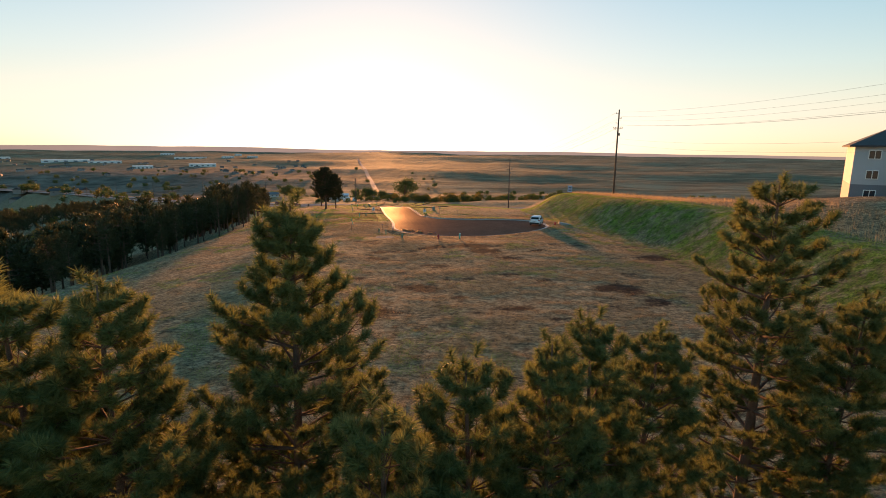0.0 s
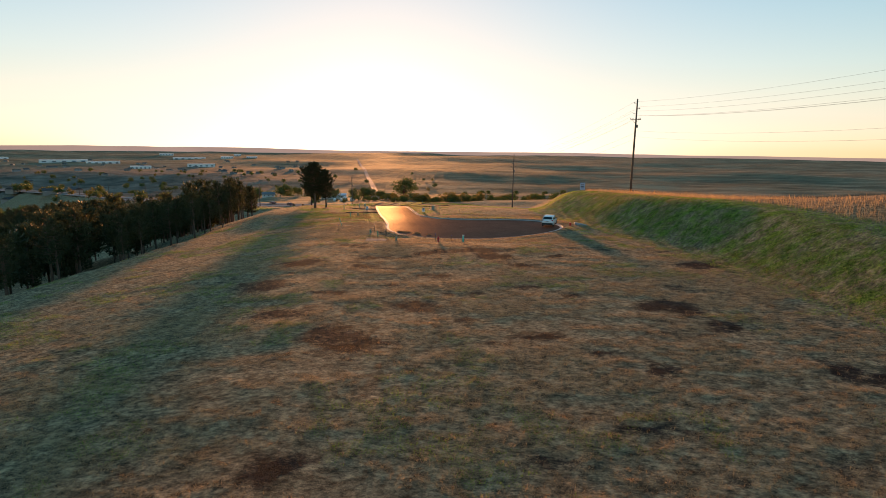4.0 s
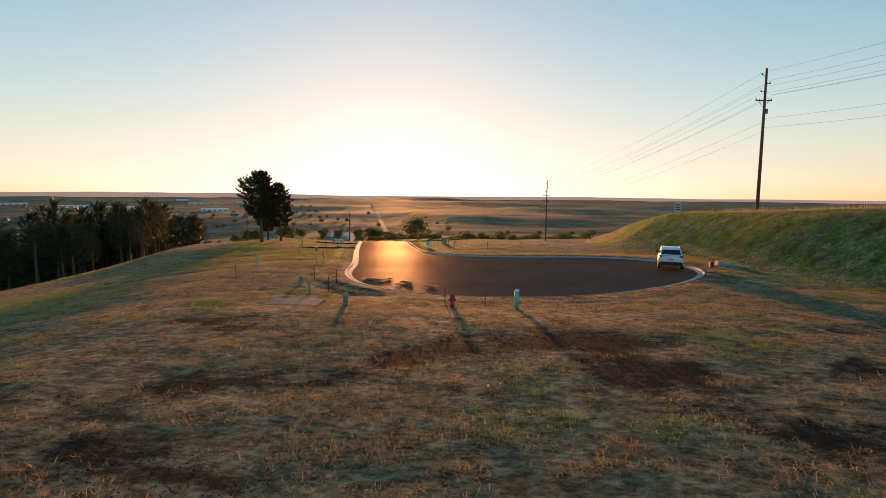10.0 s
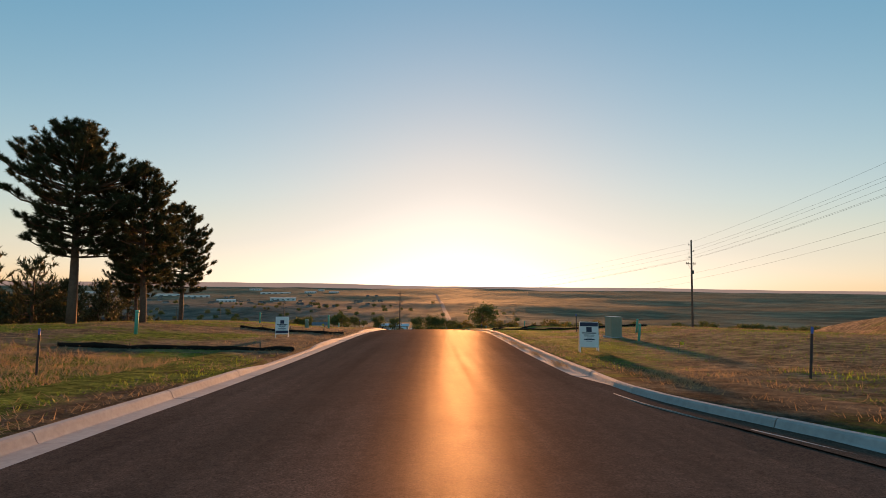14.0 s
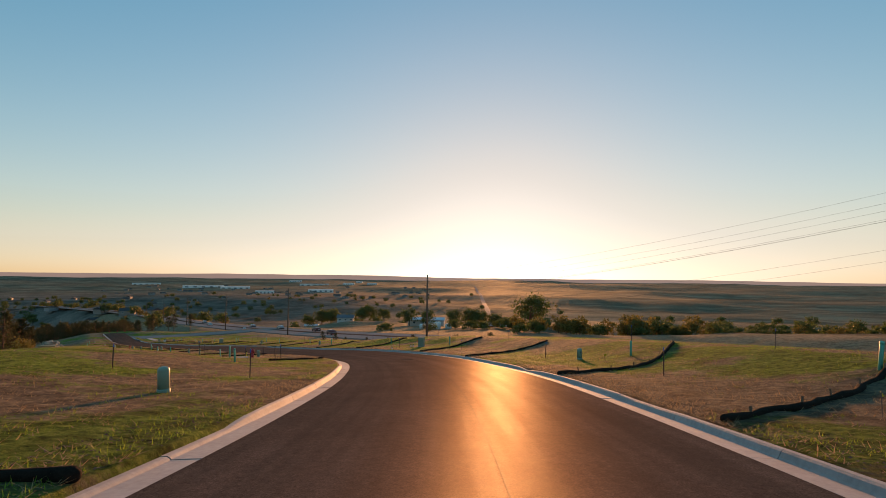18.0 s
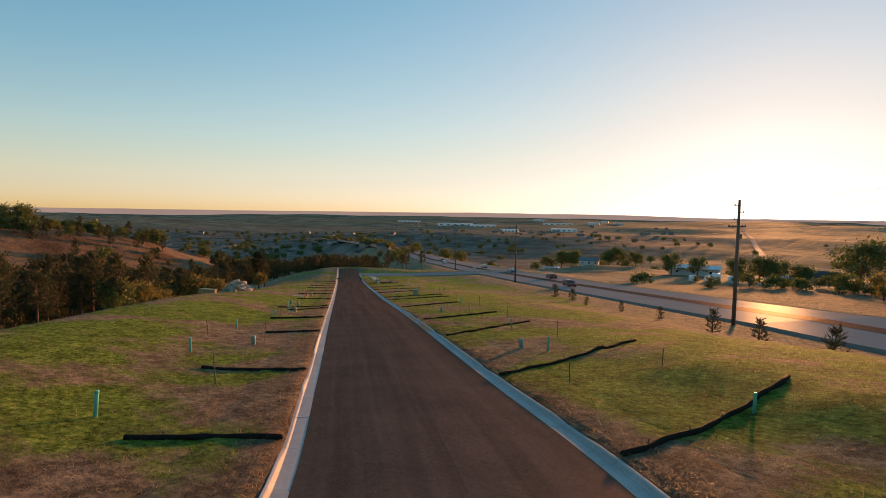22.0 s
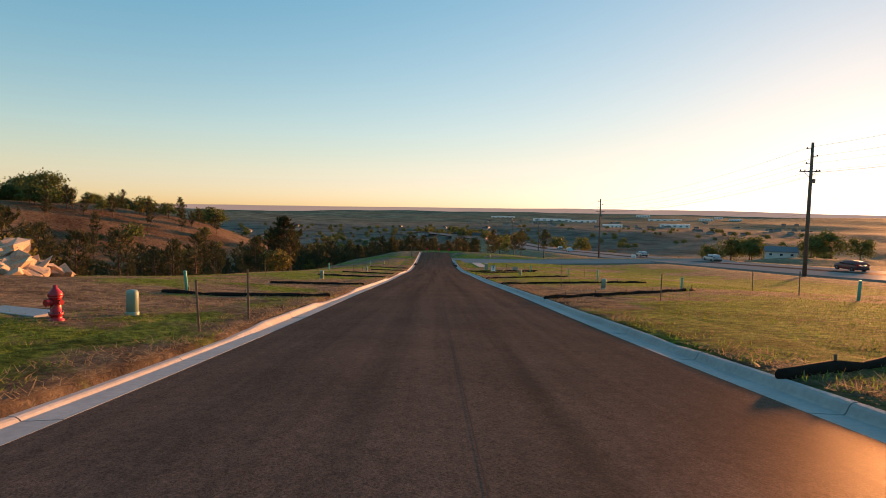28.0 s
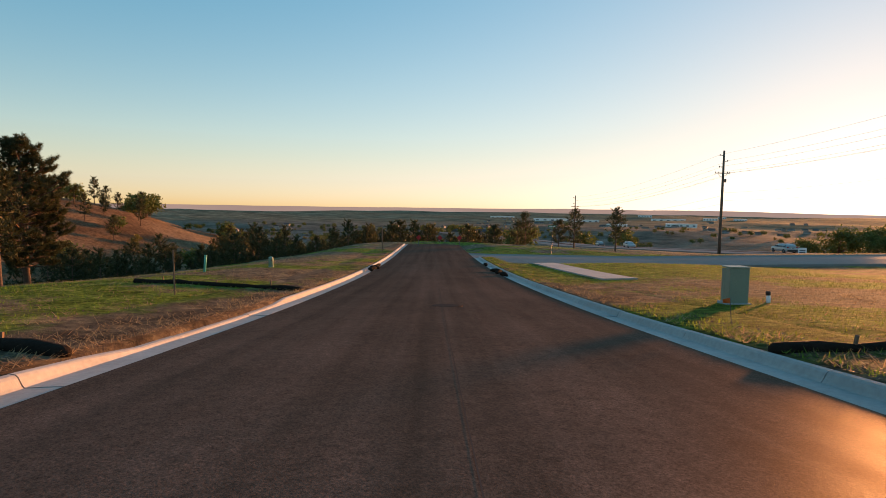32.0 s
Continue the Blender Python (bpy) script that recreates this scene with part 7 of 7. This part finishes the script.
def beside_street(n, seed, near=0.0, far=15.0, power=1.0):
    g = np.random.default_rng(seed)
    s = 13 + g.random(n) * 277
    d = (near + (far - near) * g.random(n) ** power) * np.where(g.random(n) < 0.5, -1, 1)
    t = np.gradient(LINE, axis=0)
    nn = np.stack([t[:, 1], -t[:, 0]], 1) / np.linalg.norm(t, axis=1)[:, None]
    off = np.sign(d) * (HALF + 0.03) + d
    x = np.interp(s, ARC, LINE[:, 0]) + np.interp(s, ARC, nn[:, 0]) * off
    y = np.interp(s, ARC, LINE[:, 1]) + np.interp(s, ARC, nn[:, 1]) * off
    gap = np.abs(d)
    e = sstep(1.1, 2.3, gap)
    z = (np.interp(s, ARC, LINE_Z) + 0.042) * (1 - e) + sheet_z(x, y) * e
    return x, y, z, gap * np.sign(d)


def lots():
    x, y, z, gap = beside_street(560000, 71, 0.05, 17, 1.45)
    lush = lush_field(x, y, gap + np.sign(gap) * HALF) + value_noise(x, y, 0.45, 17) * 0.40
    k = (lush > 0.02) & (in_head(x, y) > 0.7)
    strands("grass", x[k], y[k], z[k], 0.070, 0.013, 0.75, 72, BLADE, "patchy young green grass on the lots", "grass")
    x, y, z, gap = beside_street(520000, 73, 0.02, 17, 1.5)
    dry = -0.7 * lush_field(x, y, gap + np.sign(gap) * HALF) + value_noise(x, y, 0.8, 13) * 0.4 + value_noise(x, y, 0.3, 18) * 0.5
    k = (dry > -0.06) & (in_head(x, y) > 0.7)
    strands("straw", x[k], y[k], z[k], 0.13, 0.013, 0.45, 74, STRAWM, "loose straw mulch strewn over the lots", "straw")
    x, y, z, gap = beside_street(46000, 75, 0.0, 2.0, 1.0)
    x2, y2, z2, gap = beside_street(150000, 77, 1.0, 16.0, 1.3)
    k = value_noise(x2, y2, 2.6, 31) * 0.6 + value_noise(x2, y2, 0.7, 32) * 0.6 > 0.2
    x, y, z = (np.concatenate([a, b[k]]) for a, b in ((x, x2), (y, y2), (z, z2)))
    k = in_head(x, y) > 0.7
    strands("wood_chips", x[k], y[k], z[k], 0.05, 0.032, 0.3, 76, BARK, "dark clods and wood chips strewn along the kerb and the lots", "wood chips")


def field():
    g = np.random.default_rng(81)
    n = 210000
    y = 14 + 103 * g.random(n) ** 0.8
    x = -50 + 84 * g.random(n)
    row = value_noise(x * 0.35, y, 1.5, 15) * 0.55 + value_noise(x * 0.5, y, 0.55, 19) * 0.45 + value_noise(x, y, 8, 16) * 0.35
    bare = bare_field(x, y)
    k = (in_head(x, y) > 0.7) & (road_height(x, y)[1] > HALF + 0.6) & (np.abs(x + 8) < 18 + 0.6 * y)
    clod = k & (bare > 0.5) & (g.random(n) < 0.6)
    k &= (bare + g.normal(0, 0.17, n) < 0.36) & (row + g.normal(0, 0.12, n) > -0.12)
    thin = sstep(-20, -30, x)                                  # the western slope is mown shorter
    k &= g.random(n) > 0.65 * thin
    def bunch(x, y, per, spread):
        x, y = np.repeat(x, per), np.repeat(y, per)
        x, y = x + g.normal(0, spread * 1.5, len(x)), y + g.normal(0, spread, len(y))
        z, gap = sheet_z(x, y), in_head(x, y)
        return x, y, np.where(gap < 2.2, np.maximum(z, road_height(x, y)[0] + 0.04), z)
    strands("straw", *bunch(x[k], y[k], 11, 0.12), 0.15, 0.0125, 0.58, 82, STRAWM, "cut straw lying in tufts and windrows over the hilltop field", "straw")
    strands("clods", *bunch(x[clod], y[clod], 3, 0.15), 0.06, 0.05, 0.25, 84, CLOD, "dark clods of earth in the bare patches", "clods")
    k = (in_head(x, y) > 0.7) & (road_height(x, y)[1] > HALF + 0.6) & (bare < 0.3) & (value_noise(x, y, 5, 26) * 0.6 + value_noise(x, y, 1.4, 27) * 0.5 > 0.34)
    strands("grass", *bunch(x[k], y[k], 6, 0.12), 0.09, 0.018, 0.8, 83, BLADE, "thin grass between the straw on the hilltop field", "grass")


def bank():
    g = np.random.default_rng(91)
    n = 60000
    y = 30 + 105 * g.random(n)
    toe = np.interp(y, [-40, 40, 75, 100, 125, 170], [31, 30.5, 28, 22, 18, 24])
    x = toe - 1 + 14 * g.random(n)
    strands("grass", x, y, sheet_z(x, y), 0.16, 0.03, 0.8, 92, BLADE, "green turf on the bank", "grass")
    y = 40 + 110 * g.random(15000)
    toe = np.interp(y, [-40, 40, 75, 100, 125, 170], [31, 30.5, 28, 22, 18, 24])
    x = toe + 12 + 12 * g.random(15000) ** 1.4
    strands("tall_grass", x, y, sheet_z(x, y), 0.6, 0.03, 0.95, 93, STRAWM, "tall dry grass along the top of the bank", "grass")


def clumps():
    """Straw raked off the verge and left lying on the turning circle."""
    g = np.random.default_rng(95)
    xs, ys = [], []
    for cx, cy, rx, ry, n in ((-7.1, 89.2, 0.5, 0.45, 700), (-6.4, 88.7, 0.55, 0.22, 600), (-5.8, 89.3, 0.25, 0.15, 250), (-4.6, 88.0, 0.35, 0.25, 420), (-4.25, 87.4, 0.25, 0.5, 520), (-4.95, 87.1, 0.3, 0.12, 160), (-2.8, 86.5, 0.4, 0.2, 260)):
        xs.append(g.normal(cx, rx * 0.45, 2 * n)); ys.append(g.normal(cy, ry * 0.45, 2 * n))
    for at in (30.5, 33.2, 36.0, 38.4, 41.5, 44.0, 47.5, 52.0, 61.0, 63.5, 66.0, 143.6, 145.8, 147.0, 148.6, 151.2, 154.0, 158.5):          # and drifted into the eastern gutter
        px, py, _, turn = at_gutter(at, 3.62)
        u, w = g.normal(0, 0.45, 260), g.normal(0, 0.07, 260)
        xs.append(px + u * math.cos(turn) - w * math.sin(turn)); ys.append(py + u * math.sin(turn) + w * math.cos(turn))
    x, y = np.concatenate(xs), np.concatenate(ys)
    strands("straw", x, y, road_height(x, y)[0] - 0.07 + 0.07 * g.random(len(x)), 0.15, 0.02, 0.3, 96, STRAWM, "loose straw clumps lying on the turning circle", "straw")


lots()
field()
bank()
clumps()
